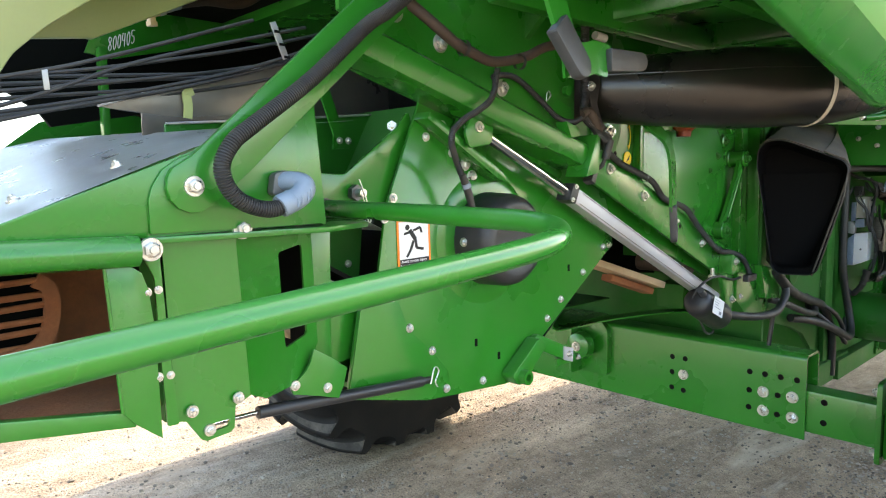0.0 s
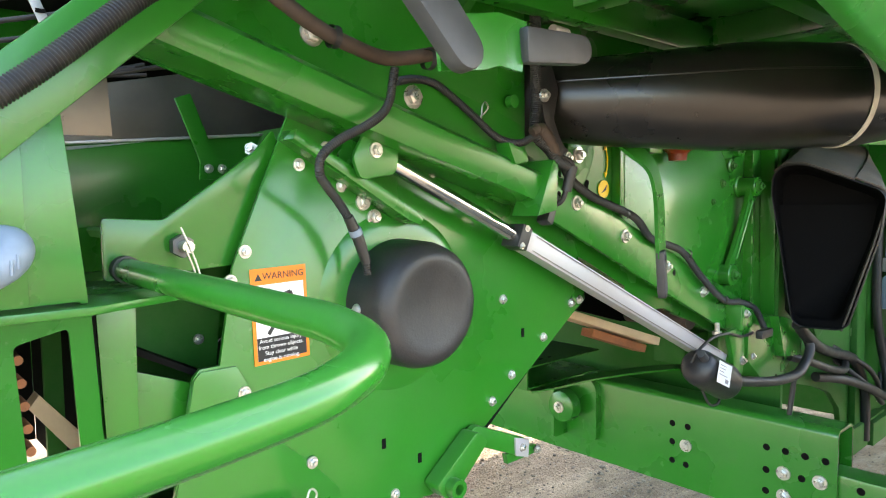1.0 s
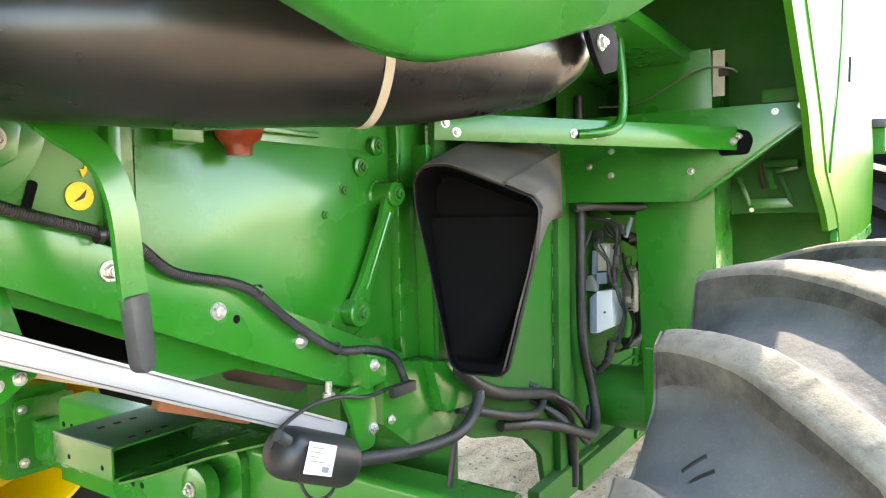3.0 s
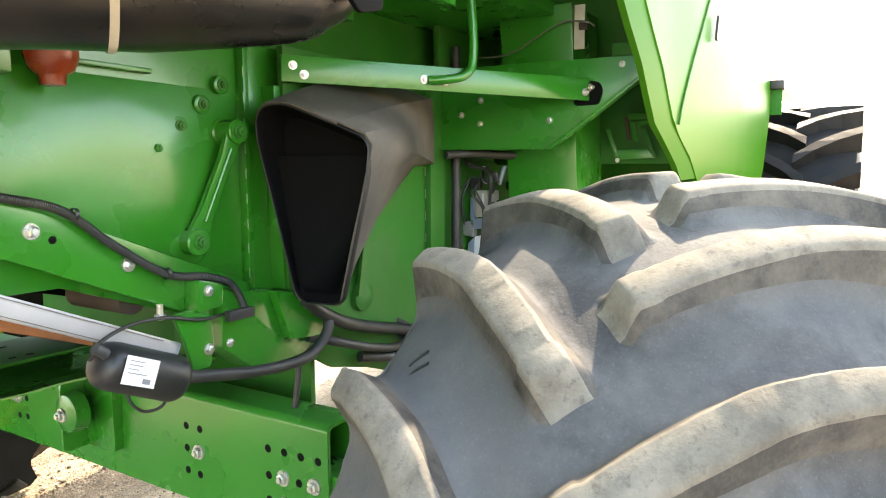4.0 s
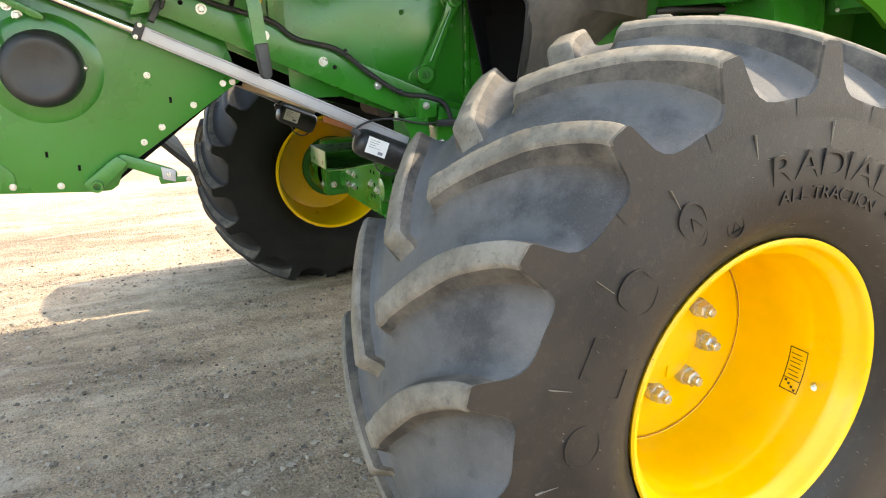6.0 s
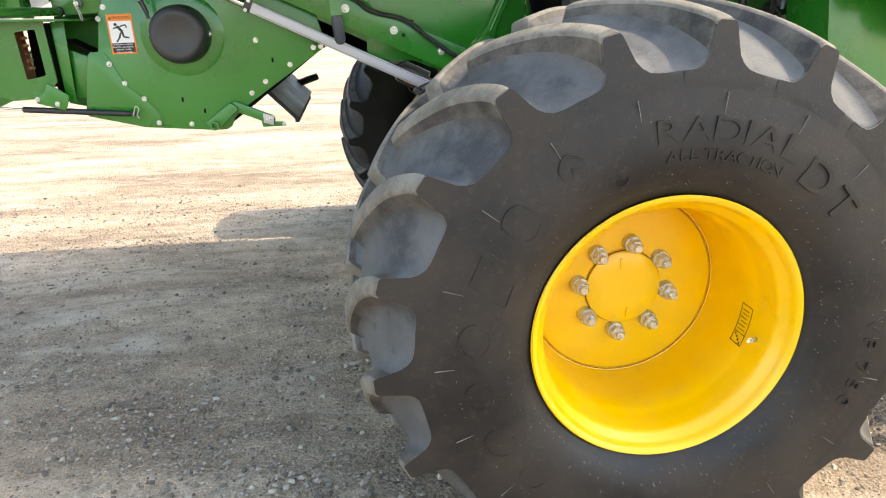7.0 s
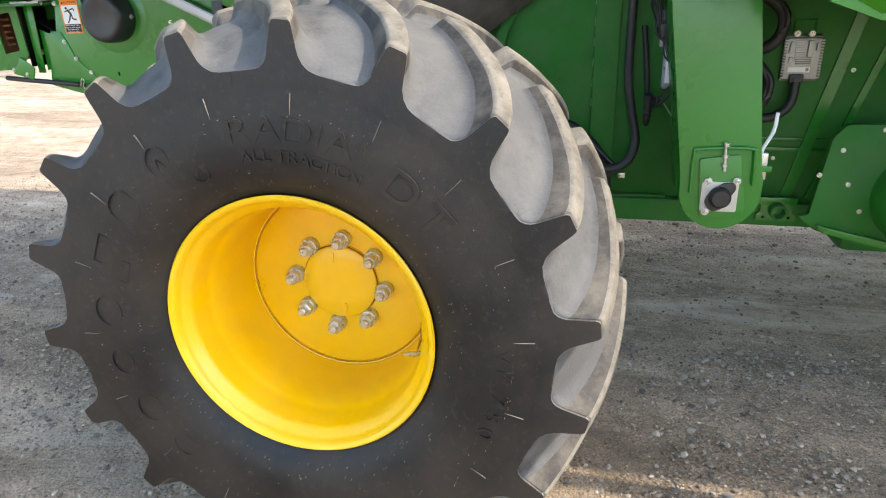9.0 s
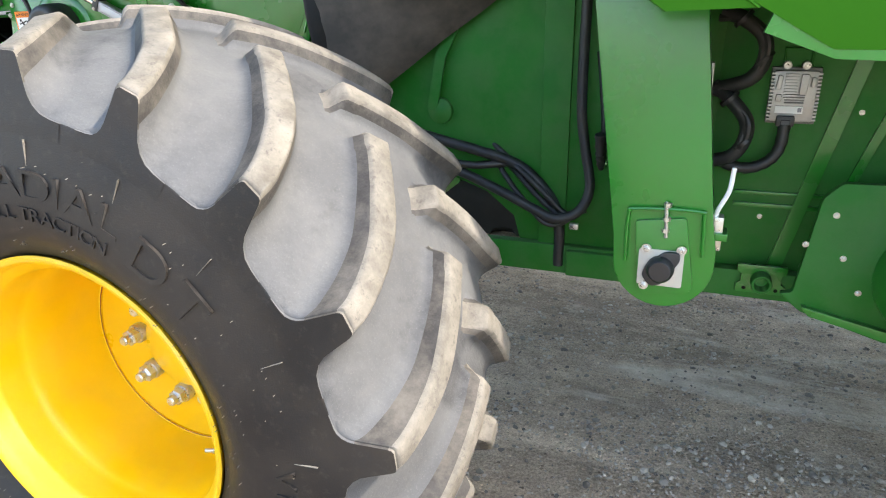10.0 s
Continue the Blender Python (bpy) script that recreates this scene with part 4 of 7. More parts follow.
    # slide bracket under the actuator's eye
    part("bracket_angle", slab([(-1.625, 1.70), (-1.40, 1.575), (-1.385, 1.560), (-1.39, 1.55), (-1.415, 1.558), (-1.632, 1.685)], "y", 1.045, 1.092, 0.002), G, c)
    part("bracket_angle", slab([(-1.56, 1.765), (-1.44, 1.70), (-1.43, 1.71), (-1.55, 1.78)], "y", 1.05, 1.092, 0.002), G, c)
    part("eye_plate", slab(rounded([(-1.525, 1.625), (-1.455, 1.635), (-1.445, 1.70), (-1.50, 1.725), (-1.54, 1.66)], 0.012), "y", 1.028, 1.036, 0.002), G, c)
    part("eye_plate", slab(rounded([(-1.525, 1.625), (-1.455, 1.635), (-1.445, 1.70), (-1.50, 1.725), (-1.54, 1.66)], 0.012), "y", 1.072, 1.080, 0.002), G, c)
    bolt((-1.496, 1.028, 1.672), NY, c, 0.013)
    # knife trough seen through under the housing
    part("trough", slab([(-1.135, 1.165), (-1.02, 1.048), (-1.008, 1.058), (-1.123, 1.177)], "y", 1.27, 2 * CL - 1.10, 0), M["rubber_flap"], c)
    for k in range(16):
        part("comb_tooth", box(-1.026, -1.008, 1.28 + 0.06 * k, 1.31 + 0.06 * k, 1.036, 1.052, 0.001), M["rubber_flap"], c)
    part("trough_rod", rod((-1.07, 2 * CL - 1.2, 1.12), (-0.97, 2 * CL - 1.15, 1.15), 0.02, 14), M["black_plastic"], c)
    return c


build_chopper()


def build_beam():
    """Diagonal carrier on the body's side: a flat bar with a folded channel on its upper half."""
    b = thing("carrier_beam", (-0.9, 1.06, 1.2), "green diagonal carrier beam bolted to the combine's side", "beam")
    k = (1.262 - 1.628) / (-0.105 + 1.019)
    top = lambda x: 1.628 + k * (x + 1.019)
    bar = [(-1.85, top(-1.85) + 0.02), (-0.075, top(-0.075)), (-0.105, 1.175), (-0.16, 1.168), (-0.30, top(-0.30) - 0.115), (-1.04, top(-1.04) - 0.09), (-1.85, top(-1.85) - 0.09)]
    part("bar", slab(bar, "y", 1.042, 1.054, 0.002), G, b)
    low = lambda x, d: top(x) - d
    ch = bmesh.new()
    rows = []
    for x in (-1.85, -1.5, -1.2, -1.13):
        row = []
        for d, y in ((-0.07, 1.040), (0.004, 1.038), (0.012, 1.020), (0.020, 1.000), (0.028, 0.992), (0.06, 0.990), (0.078, 0.996), (0.082, 1.01), (0.082, 1.09)):
            z = 1.812 + (x + 1.732) * -0.288 - (d - 0.024)
            row.append(ch.verts.new((x, y, z)))
        rows.append(row)
    for a, c in zip(rows, rows[1:]):
        for i in range(len(a) - 1):
            ch.faces.new((a[i], a[i + 1], c[i + 1], c[i]))
    ch.faces.new(rows[-1])
    bmesh.ops.recalc_face_normals(ch, faces=list(ch.faces))
    part("channel", ch, G, b)
    part("end_plate", slab([(-1.165, 1.560), (-1.11, 1.570), (-1.105, 1.662), (-1.12, 1.666)], "y", 0.975, 1.042, 0.002), G, b)
    part("tie_plate", slab([(-1.72, 2.05), (-1.12, 2.05), (-1.12, 1.70), (-1.30, 1.70), (-1.86, 1.90)], "y", 1.046, 1.058, 0.002), G, b)
    for x, z, r in ((-1.409, 1.764, 0.021), (-0.962, 1.582, 0.017), (-0.779, 1.503, 0.0165), (-0.593, 1.419, 0.016), (-0.405, 1.336, 0.0155), (-0.218, 1.253, 0.0145), (-1.60, 1.84, 0.021), (-1.72, 1.885, 0.021)):
        bolt((x, 1.042, z), NY, b, r)
    part("pivot_plate", slab(rounded([(-0.985, 1.60), (-0.985, 1.745), (-0.845, 1.745), (-0.835, 1.69), (-0.86, 1.64), (-0.90, 1.60)], 0.02), "y", 1.086, 1.094, 0.002), G, b)
    part("pivot_pad", slab([(-0.952, 1.672), (-0.945, 1.716), (-0.905, 1.735), (-0.872, 1.706), (-0.880, 1.662), (-0.915, 1.640)], "y", 1.076, 1.086, 0.002), G, b)
    part("slot", slab(rounded([(-0.872, 1.592), (-0.858, 1.592), (-0.846, 1.632), (-0.860, 1.636)], 0.006), "y", 1.0925, 1.0935, 0), M["inside_shade"], b)
    bolt((-0.911, 1.076, 1.687), NY, b, 0.019)
    for x, z in ((-0.555, 1.400), (-1.02, 1.60), (-0.13, 1.235)):
        part("hole", lathe([(1.0415, 0.0), (1.0415, 0.007), (1.042, 0.0078)], 14, "y", (x, 0, z)), M["inside_shade"], b)
    part("stud", join(rod((-0.345, 1.03, 1.215), (-0.345, 1.03, 1.245), 0.007, 12), rod((-0.345, 1.03, 1.212), (-0.345, 1.03, 1.222), 0.013, 6)), M["zinc"], b)
    bolt((-0.245, 0.995, 1.262), NY, b, 0.0135)
    # foot bracket that takes the actuator
    part("actuator_bracket", slab(rounded([(-0.33, 1.22), (-0.235, 1.225), (-0.225, 1.15), (-0.235, 1.085), (-0.285, 1.085), (-0.30, 1.15)], 0.012), "y", 1.006, 1.020, 0.003), G, b)
    part("actuator_bracket", slab(rounded([(-0.27, 1.29), (-0.20, 1.27), (-0.205, 1.22), (-0.275, 1.215)], 0.01), "y", 0.995, 1.042, 0.003), G, b)
    bolt((-0.241, 1.006, 1.126), NY, b, 0.014)
    bolt((-0.185, 1.0, 1.13), NY, b, 0.011)
    part("hook_bracket", slab(rounded([(-1.235, 1.695), (-1.185, 1.68), (-1.18, 1.66), (-1.215, 1.655)], 0.005), "y", 0.985, 1.02, 0.002), G, b)
    return b


build_beam()


def build_axle():
    a = thing("rear_axle", (0, CL, 0.5), "green box-section steel rear steering axle with adjusting holes", "axle")
    outer = [(-0.076, 0.623)] + ring(-0.056, 0.908, 0.020, 6, 180, 90) + ring(0.030, 0.908, 0.020, 6, 90, 0) + [(0.050, 0.623)]
    inner = [(0.040, 0.623)] + ring(0.028, 0.906, 0.012, 6, 0, 90) + ring(-0.054, 0.906, 0.012, 6, 90, 180) + [(-0.066, 0.623)]
    part("axle_beam", slab(outer + inner, "y", 0.806, 2 * CL - 0.806, 0.0015), G, a)
    for s in (0, 1):
        my = (lambda y: 2 * CL - y) if s else (lambda y: y)
        lo, hi = sorted((my(0.42), my(1.02)))
        part("axle_extension", box(-0.062, 0.036, lo, hi, 0.648, 0.800, 0.01), G, a)
        lo, hi = sorted((my(0.37), my(0.50)))
        part("kingpin_housing", box(-0.13, 0.12, lo, hi, 0.56, 0.92, 0.03), G, a)
        part("hub_carrier", lathe([(my(0.38), 0.15), (my(0.30), 0.17), (my(0.12), 0.17), (my(0.06), 0.13), (my(0.045), 0.12)], 40, "y", (0, 0, WC)), G, a)
        part("hub_flange", lathe([(my(0.20), 0.16), (my(0.195), 0.200), (my(0.180), 0.205), (my(0.172), 0.200), (my(0.172), 0.16)], 40, "y", (0, 0, WC)), GD, a)
        lo, hi = sorted((my(0.562), my(0.578)))
        part("kingpin_flange", slab(rounded([(-0.125, 0.615), (0.10, 0.615), (0.10, 0.89), (-0.125, 0.89)], 0.02), "y", lo, hi, 0.002), G, a)
        lo, hi = sorted((my(0.50), my(0.563)))
        part("kingpin_neck", box(-0.10, 0.08, lo, hi, 0.63, 0.87, 0.015), G, a)
        for z in (0.854, 0.648):
            bolt((-0.10, my(0.578), z), (0, -1 if s else 1, 0), a, 0.02)
        for y, z in ((1.251, 0.78), (0.939, 0.779), (0.838, 0.781), (0.937, 0.709), (0.836, 0.707)):
            bolt((-0.076, my(y + 0.012), z - 0.012), (-1, 0, 0), a, 0.0215)
        for y, z in ((1.30, 0.845), (1.245, 0.845), (1.30, 0.782), (1.30, 0.718), (1.25, 0.715), (0.99, 0.845), (0.935, 0.846), (0.88, 0.846), (0.825, 0.846), (0.99, 0.775), (0.888, 0.777), (0.99, 0.71), (0.888, 0.705)):
            part("hole", lathe([(-0.0765, 0.0), (-0.0765, 0.0105), (-0.075, 0.0115)], 14, "x", (0, my(y + 0.012), z - 0.012)), M["inside_shade"], a)
        for z in (0.769, 0.696):
            part("hole", lathe([(-0.0625, 0.0), (-0.0625, 0.011), (-0.061, 0.012)], 14, "x", (0, my(0.750), z)), M["inside_shade"], a)
        for z in (0.87, 0.63):
            bolt((-0.132, my(0.43), z), (-1, 0, 0), a, 0.02)
    # pivot and its frame in the middle
    part("pivot_bracket", slab(rounded([(1.600, 0.70), (1.735, 0.70), (1.735, 0.90), (1.70, 0.942), (1.640, 0.942), (1.600, 0.90)], 0.02), "x", -0.105, -0.074, 0.003), G, a)
    part("pivot_plate", slab(rounded([(-0.18, 0.70), (-0.074, 0.70), (-0.074, 0.945), (-0.14, 0.945), (-0.18, 0.90)], 0.015), "y", 1.735, 1.747, 0.002), G, a)
    part("pivot_pin", lathe([(-0.15, 0.06), (-0.19, 0.055), (-0.20, 0.03), (-0.20, 0.0)], 28, "x", (0, 1.695, 0.830)), G, a)
    bolt((-0.20, 1.695, 0.830), (-1, 0, 0), a, 0.022)
    part("pivot_frame_top", box(-0.458, -0.06, 1.62, 1.885, 1.030, 1.036, 0.002), GD, a)
    part("pivot_frame_end", box(-0.463, -0.455, 1.618, 1.888, 0.958, 1.038, 0.006), G, a)
    part("pivot_frame_web", box(-0.455, -0.06, 1.86, 1.868, 0.962, 1.030, 0.002), G, a)
    part("pivot_frame_foot", box(-0.455, -0.06, 1.622, 1.86, 0.958, 0.963, 0.002), G, a)
    for k in range(3):
        for y in (1.66, 1.80):
            part("hole", box(-0.39 + 0.045 * k, -0.372 + 0.045 * k, y, y + 0.012, 1.0362, 1.0370, 0), M["inside_shade"], a)
    for y in (1.66, 1.81):
        part("hole", lathe([(-0.4635, 0.0), (-0.4635, 0.006), (-0.463, 0.007)], 12, "x", (0, y, 0.985)), M["inside_shade"], a)
    part("bent_tie", sweep(smooth_path([(-0.44, 1.63, 0.955), (-0.36, 1.58, 0.965), (-0.26, 1.50, 0.99), (-0.10, 1.38, 1.01), (0.02, 1.30, 1.01)], 5), 0.01, flat=(0.03, 0.003), up=(0, 0, 1)), G, a)
    return a


build_axle()


def build_elevator():
    e = thing("grain_elevator", (1.12, 0.68, 0.72), "green sheet-metal grain elevator leg with a rounded foot", "elevator")
    c = (1.125, 0.862)
    r = 0.128
    foot = ring(c[0], c[1], r, 17, 188, 366)
    out = foot + [(1.252, 0.90), (1.235, 1.0), (1.10, 2.05), (0.835, 2.05), (0.995, 0.92)]
    part("casing", slab(out, "y", 0.56, 0.812, 0.004), G, e)
    part("bearing_plate", slab(rounded([(1.049, 0.972), (1.174, 0.990), (1.205, 0.81), (1.200, 0.786), (1.078, 0.768), (1.066, 0.786)], 0.010), "y", 0.548, 0.56, 0.002), G, e)
    part("bearing_guard", sweep(smooth_path([(1.03, 0.55, 0.86), (1.03, 0.55, 0.985), (1.05, 0.55, 1.005), (1.20, 0.55, 1.01), (1.215, 0.55, 0.99), (1.22, 0.55, 0.89)], 5), 0.005, 8), G, e)
    part("bearing_pad", slab(rounded([(1.065, 0.80), (1.178, 0.80), (1.178, 0.90), (1.065, 0.90)], 0.006), "y", 0.543, 0.5485, 0.001), M["cream_steel"], e, "pale steel bearing pad")
    part("bearing_housing", slab(rounded([(1.075, 0.83), (1.10, 0.80), (1.13, 0.81), (1.17, 0.88), (1.165, 0.90), (1.13, 0.90), (1.085, 0.86)], 0.012), "y", 0.530, 0.543, 0.003), M["black_plastic"], e)
    part("bearing_cap", lathe([(0.536, 0.036), (0.515, 0.033), (0.508, 0.026), (0.508, 0.0)], 28, "y", (1.122, 0, 0.852)), M["black_plastic"], e)
    for x, z in ((1.17, 0.905), (1.083, 0.902), (1.083, 0.799)):
        bolt((x, 0.542, z), NY, e, 0.013)
    for k in range(5):
        part("weld_mark", sweep([(0.955 - 0.001 * k, 0.62 + 0.05 * k, 1.10), (0.955 - 0.001 * k, 0.645 + 0.05 * k, 1.10)], 0.003, 6), M["pale_weld"], e)
    part("adjuster", rod((1.128, 0.545, 0.935), (1.122, 0.545, 1.03), 0.005, 8), M["zinc"], e)
    for z in (0.955, 0.985, 1.022):
        part("adjuster_nut", lathe([(z - 0.005, 0.010), (z + 0.005, 0.010)], 6, "z", (1.126, 0.545, 0)), M["zinc"], e)
    part("latch", sweep(smooth_path([(1.245, 0.60, 0.96), (1.243, 0.59, 1.0), (1.265, 0.58, 1.06), (1.27, 0.58, 1.12)], 5), 0.006, 8), M["white_label"], e, "white latch handle")
    part("latch_body", box(1.238, 1.262, 0.58, 0.62, 0.90, 0.99, 0.004), M["zinc"], e)
    part("latch_clip", box(1.24, 1.275, 0.57, 0.63, 0.93, 0.95, 0.003), G, e)
    return e


build_elevator()

# ---- rear spreader and tail structure ----
def build_spreader():
    s = thing("straw_spreader", (-2.2, CL, 1.17), "green straw spreader frame with rust-brown fingers inside", "straw spreader")
    y = 0.98
    side = [(-2.49, 1.4795), (-2.16, 1.606), (-2.155, 1.61), (-1.95, 1.69), (-1.932, 1.485), (-2.49, 1.474)]
    part("side_sheet", slab(side, "y", y, y + 0.006, 0.001), G, s)
    # strap from the pivot up to the body
    a = Vector((-2.172, 1.552))
    bb = Vector((-1.715, 1.970))
    d = (bb - a).normalized()
    nrm = Vector((-d.y, d.x))
    strap = [tuple(a + d * 0.03 + nrm * 0.033), tuple(bb + nrm * 0.030), tuple(bb - nrm * 0.047), tuple(a + d * 0.08 - nrm * 0.046)] + \
            [(a.x + 0.040 * math.cos(radians(t)), a.y + 0.040 * math.sin(radians(t))) for t in (-50, -75, -100, -125, -150, -175, -200, -222)]
    part("strap", slab(strap, "y", y - 0.018, y - 0.006, 0.003), G, s)
    backing = [(-2.152, 1.607), (-2.19, 1.592), (-2.213, 1.576), (-2.228, 1.553), (-2.234, 1.533), (-2.234, 1.484), (-1.99, 1.484), (-1.99, 1.668), (-2.10, 1.626)]
    part("backing_plate", slab(backing, "y", y - 0.006, y, 0.002), G, s)
    part("gusset_side", slab([(-1.958, 1.69), (-1.950, 1.69), (-1.932, 1.482), (-1.940, 1.482)], "y", y + 0.001, 1.07, 0.001), G, s)
    part("shelf", slab([(-2.235, y - 0.01), (-1.936, y - 0.02), (-1.817, 1.014), (-1.77, 1.09), (-1.75, 1.24), (-1.93, 1.24), (-2.235, 1.09)], "z", 1.470, 1.480, 0.002), G, s)
    part("top_bar", rod((-2.80, y - 0.01, 1.475), (-2.255, y - 0.01, 1.462), 0.022, 18), G, s)
    bolt((-2.172, y - 0.018, 1.552), NY, s, 0.016)
    bolt((-2.091, y - 0.002, 1.484), NY, s, 0.017)
    bolt((-2.240, y - 0.02, 1.464), NY, s, 0.0175)
    # lower panels with the slot
    slit = rounded([(-2.163, 1.164), (-2.159, 1.178), (-2.119, 1.180), (-2.122, 1.168)], 0.005)
    part("front_panel", slab([(-2.214, 1.474), (-2.098, 1.476), (-2.083, 1.209), (-2.110, 1.198), (-2.113, 1.163), (-2.120, 1.157), (-2.160, 1.153), (-2.168, 1.158), (-2.190, 1.192), (-2.205, 1.196)], "y", y + 0.008, y + 0.014, 0.001, holes=[slit]), G, s)
    bolt((-2.155, y + 0.006, 1.170), NY, s, 0.010)
    slot = rounded([(-1.999, 1.435), (-1.936, 1.444), (-1.928, 1.275), (-1.988, 1.262)], 0.008)
    ang = slab([(-2.098, 1.476), (-1.908, 1.474), (-1.897, 1.25), (-1.95, 1.19), (-2.04, 1.188), (-2.083, 1.209)], "y", 0.0, 0.006, 0, holes=[slot])
    for v in ang.verts:
        v.co.y += y + 0.010 + max(0, v.co.x + 2.098) * 0.42
    part("slot_panel", ang, G, s)
    part("edge_strip", slab([(-1.895, 1.469), (-1.845, 1.469), (-1.850, 1.17), (-1.885, 1.17)], "y", 1.10, 1.106, 0.001), G, s)
    part("lower_cover", slab([(-1.849, 1.365), (-1.749, 1.326), (-1.74, 1.20), (-1.851, 1.18)], "y", 1.12, 1.126, 0.001), G, s)
    strip = [(-2.296, 1.446), (-2.264, 1.441), (-2.248, 1.430), (-2.240, 1.405), (-2.233, 1.343), (-2.231, 1.18), (-2.266, 1.209), (-2.284, 1.231)]
    part("side_strip", slab(strip, "y", y - 0.003, y + 0.003, 0.001), G, s)
    part("strip_hem", sweep([(-2.298, y - 0.003, 1.446), (-2.285, y - 0.003, 1.231)], 0.0025, 6), G, s)
    part("side_channel", slab(rounded([(-2.246, 1.456), (-2.220, 1.455), (-2.215, 1.349), (-2.204, 1.194), (-2.221, 1.194), (-2.226, 1.30), (-2.229, 1.42), (-2.238, 1.440)], 0.004), "y", y + 0.001, y + 0.007, 0.001), G, s)
    part("channel_web", box(-2.223, -2.219, y + 0.007, 1.06, 1.20, 1.45, 0.0008), GD, s)
    part("bottom_bar", slab([(-2.80, 1.316), (-2.432, 1.255), (-2.283, 1.231), (-2.262, 1.224), (-2.266, 1.205), (-2.434, 1.228), (-2.80, 1.286)], "y", y + 0.001, y + 0.02, 0.003), G, s)
    for x, z in ((-2.107, 1.212), (-2.183, 1.208), (-2.241, 1.40), (-2.231, 1.272)):
        bolt((x, y + 0.002, z), NY, s, 0.010 if x > -2.2 else 0.0075)
    for x, z in ((-2.2245, 1.402), (-2.2135, 1.272)):
        bolt((x, y + 0.001, z), NY, s, 0.0065)
    # curved guide between spreader and chopper
    guide = [(-1.978, 1.188), (-1.958, 1.199), (-1.944, 1.210), (-1.933, 1.226), (-1.926, 1.248), (-1.888, 1.225), (-1.853, 1.198), (-1.862, 1.166), (-1.874, 1.143), (-1.92, 1.158), (-1.972, 1.172)]
    part("guide_plate", slab(guide, "y", 1.042, 1.048, 0.001), G, s)
    bolt((-1.968, 1.042, 1.188), NY, s, 0.010)
    bolt((-1.899, 1.042, 1.169), NY, s, 0.010)
    part("inner_wall", slab([(-1.93, 1.49), (-1.66, 1.50), (-1.70, 1.10), (-1.93, 1.15)], "y", 1.24, 1.25, 0), GD, s)
    part("inner_ledge", slab([(-1.86, 1.405), (-1.69, 1.312), (-1.69, 1.302), (-1.86, 1.395)], "y", 1.13, 1.24, 0), M["inside_shade"], s)
    bolt((-1.707, 1.238, 1.371), NY, s, 0.009)
    # drum and fingers inside the opening
    part("drum_wall", slab([(-2.80, 1.455), (-2.15, 1.455), (-2.13, 1.20), (-2.80, 1.20)], "y", 1.45, 1.46, 0), M["rust"], s)
    # near-black end, top and disc put the opening's shade into their colour
    part("drum_end", slab([(-2.129, 1.455), (-1.907, 1.455), (-1.907, 1.20), (-2.129, 1.20)], "y", 1.45, 1.46, 0), M["inside_shade"], s)
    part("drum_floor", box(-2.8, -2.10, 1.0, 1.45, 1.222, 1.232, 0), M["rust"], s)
    part("drum_top", box(-2.8, -1.91, 1.085, 1.45, 1.455, 1.465, 0), M["inside_shade"], s)
    part("end_wall", box(-1.906, -1.898, 1.088, 1.45, 1.20, 1.46, 0), M["inside_shade"], s)
    part("finger_gap", lathe([(1.30, 0.0), (1.30, 0.11)], 32, "y", (-2.40, 0, 1.345)), M["inside_shade"], s)
    for k in range(6):
        z = 1.292 + 0.021 * k
        part("finger", sweep([(-2.56, 1.27, z - 0.012), (-2.31, 1.25, z + 0.004 * (k % 2))], 0.0055, 8), M["rust"], s)
    rim_pts = [(-2.325, 1.25, 1.40), (-2.306, 1.25, 1.385), (-2.303, 1.25, 1.345), (-2.312, 1.25, 1.31), (-2.335, 1.25, 1.285), (-2.40, 1.25, 1.272)]
    part("finger_rim", sweep(smooth_path(rim_pts, 5), 0.008, flat=(0.012, 0.006), up=NY), M["rust"], s, "rust-brown finger rim")
    for k in range(5):
        part("slot_stud", rod((-1.982 - 0.002 * k, 1.10, 1.303 + 0.0275 * k), (-1.982 - 0.002 * k, 1.06, 1.303 + 0.0275 * k), 0.0058, 10), M["rust"], s)
    part("blade", slab([(-1.965, 1.328), (-1.952, 1.344), (-1.885, 1.257), (-1.905, 1.243)], "y", 1.16, 1.19, 0.001), M["tan"], s)
    # silver deck on top
    deck = bmesh.new()
    rows = []
    for j in range(5):
        yy = y + 0.004 + (2 * CL - 2 * y) * j / 4
        rows.append([deck.verts.new((x, yy, z + 0.055 * j / 4)) for x, z in ((-2.80, 1.365), (-2.42, 1.506), (-2.16, 1.610), (-2.02, 1.648), (-1.86, 1.665))])
    for p, q in zip(rows, rows[1:]):
        for i in range(4):
            deck.faces.new((p[i], p[i + 1], q[i + 1], q[i]))
    bmesh.ops.solidify(deck, geom=list(deck.faces), thickness=0.003)
    part("deck_sheet", deck, M["galvanised"], s, "bright galvanised deck sheet")
    for x, z, yy in ((-2.25, 1.583, 1.05), (-2.38, 1.535, 1.08)):
        bolt((x, yy, z), (-0.35, 0, 0.93), s, 0.010)
    return s


build_spreader()


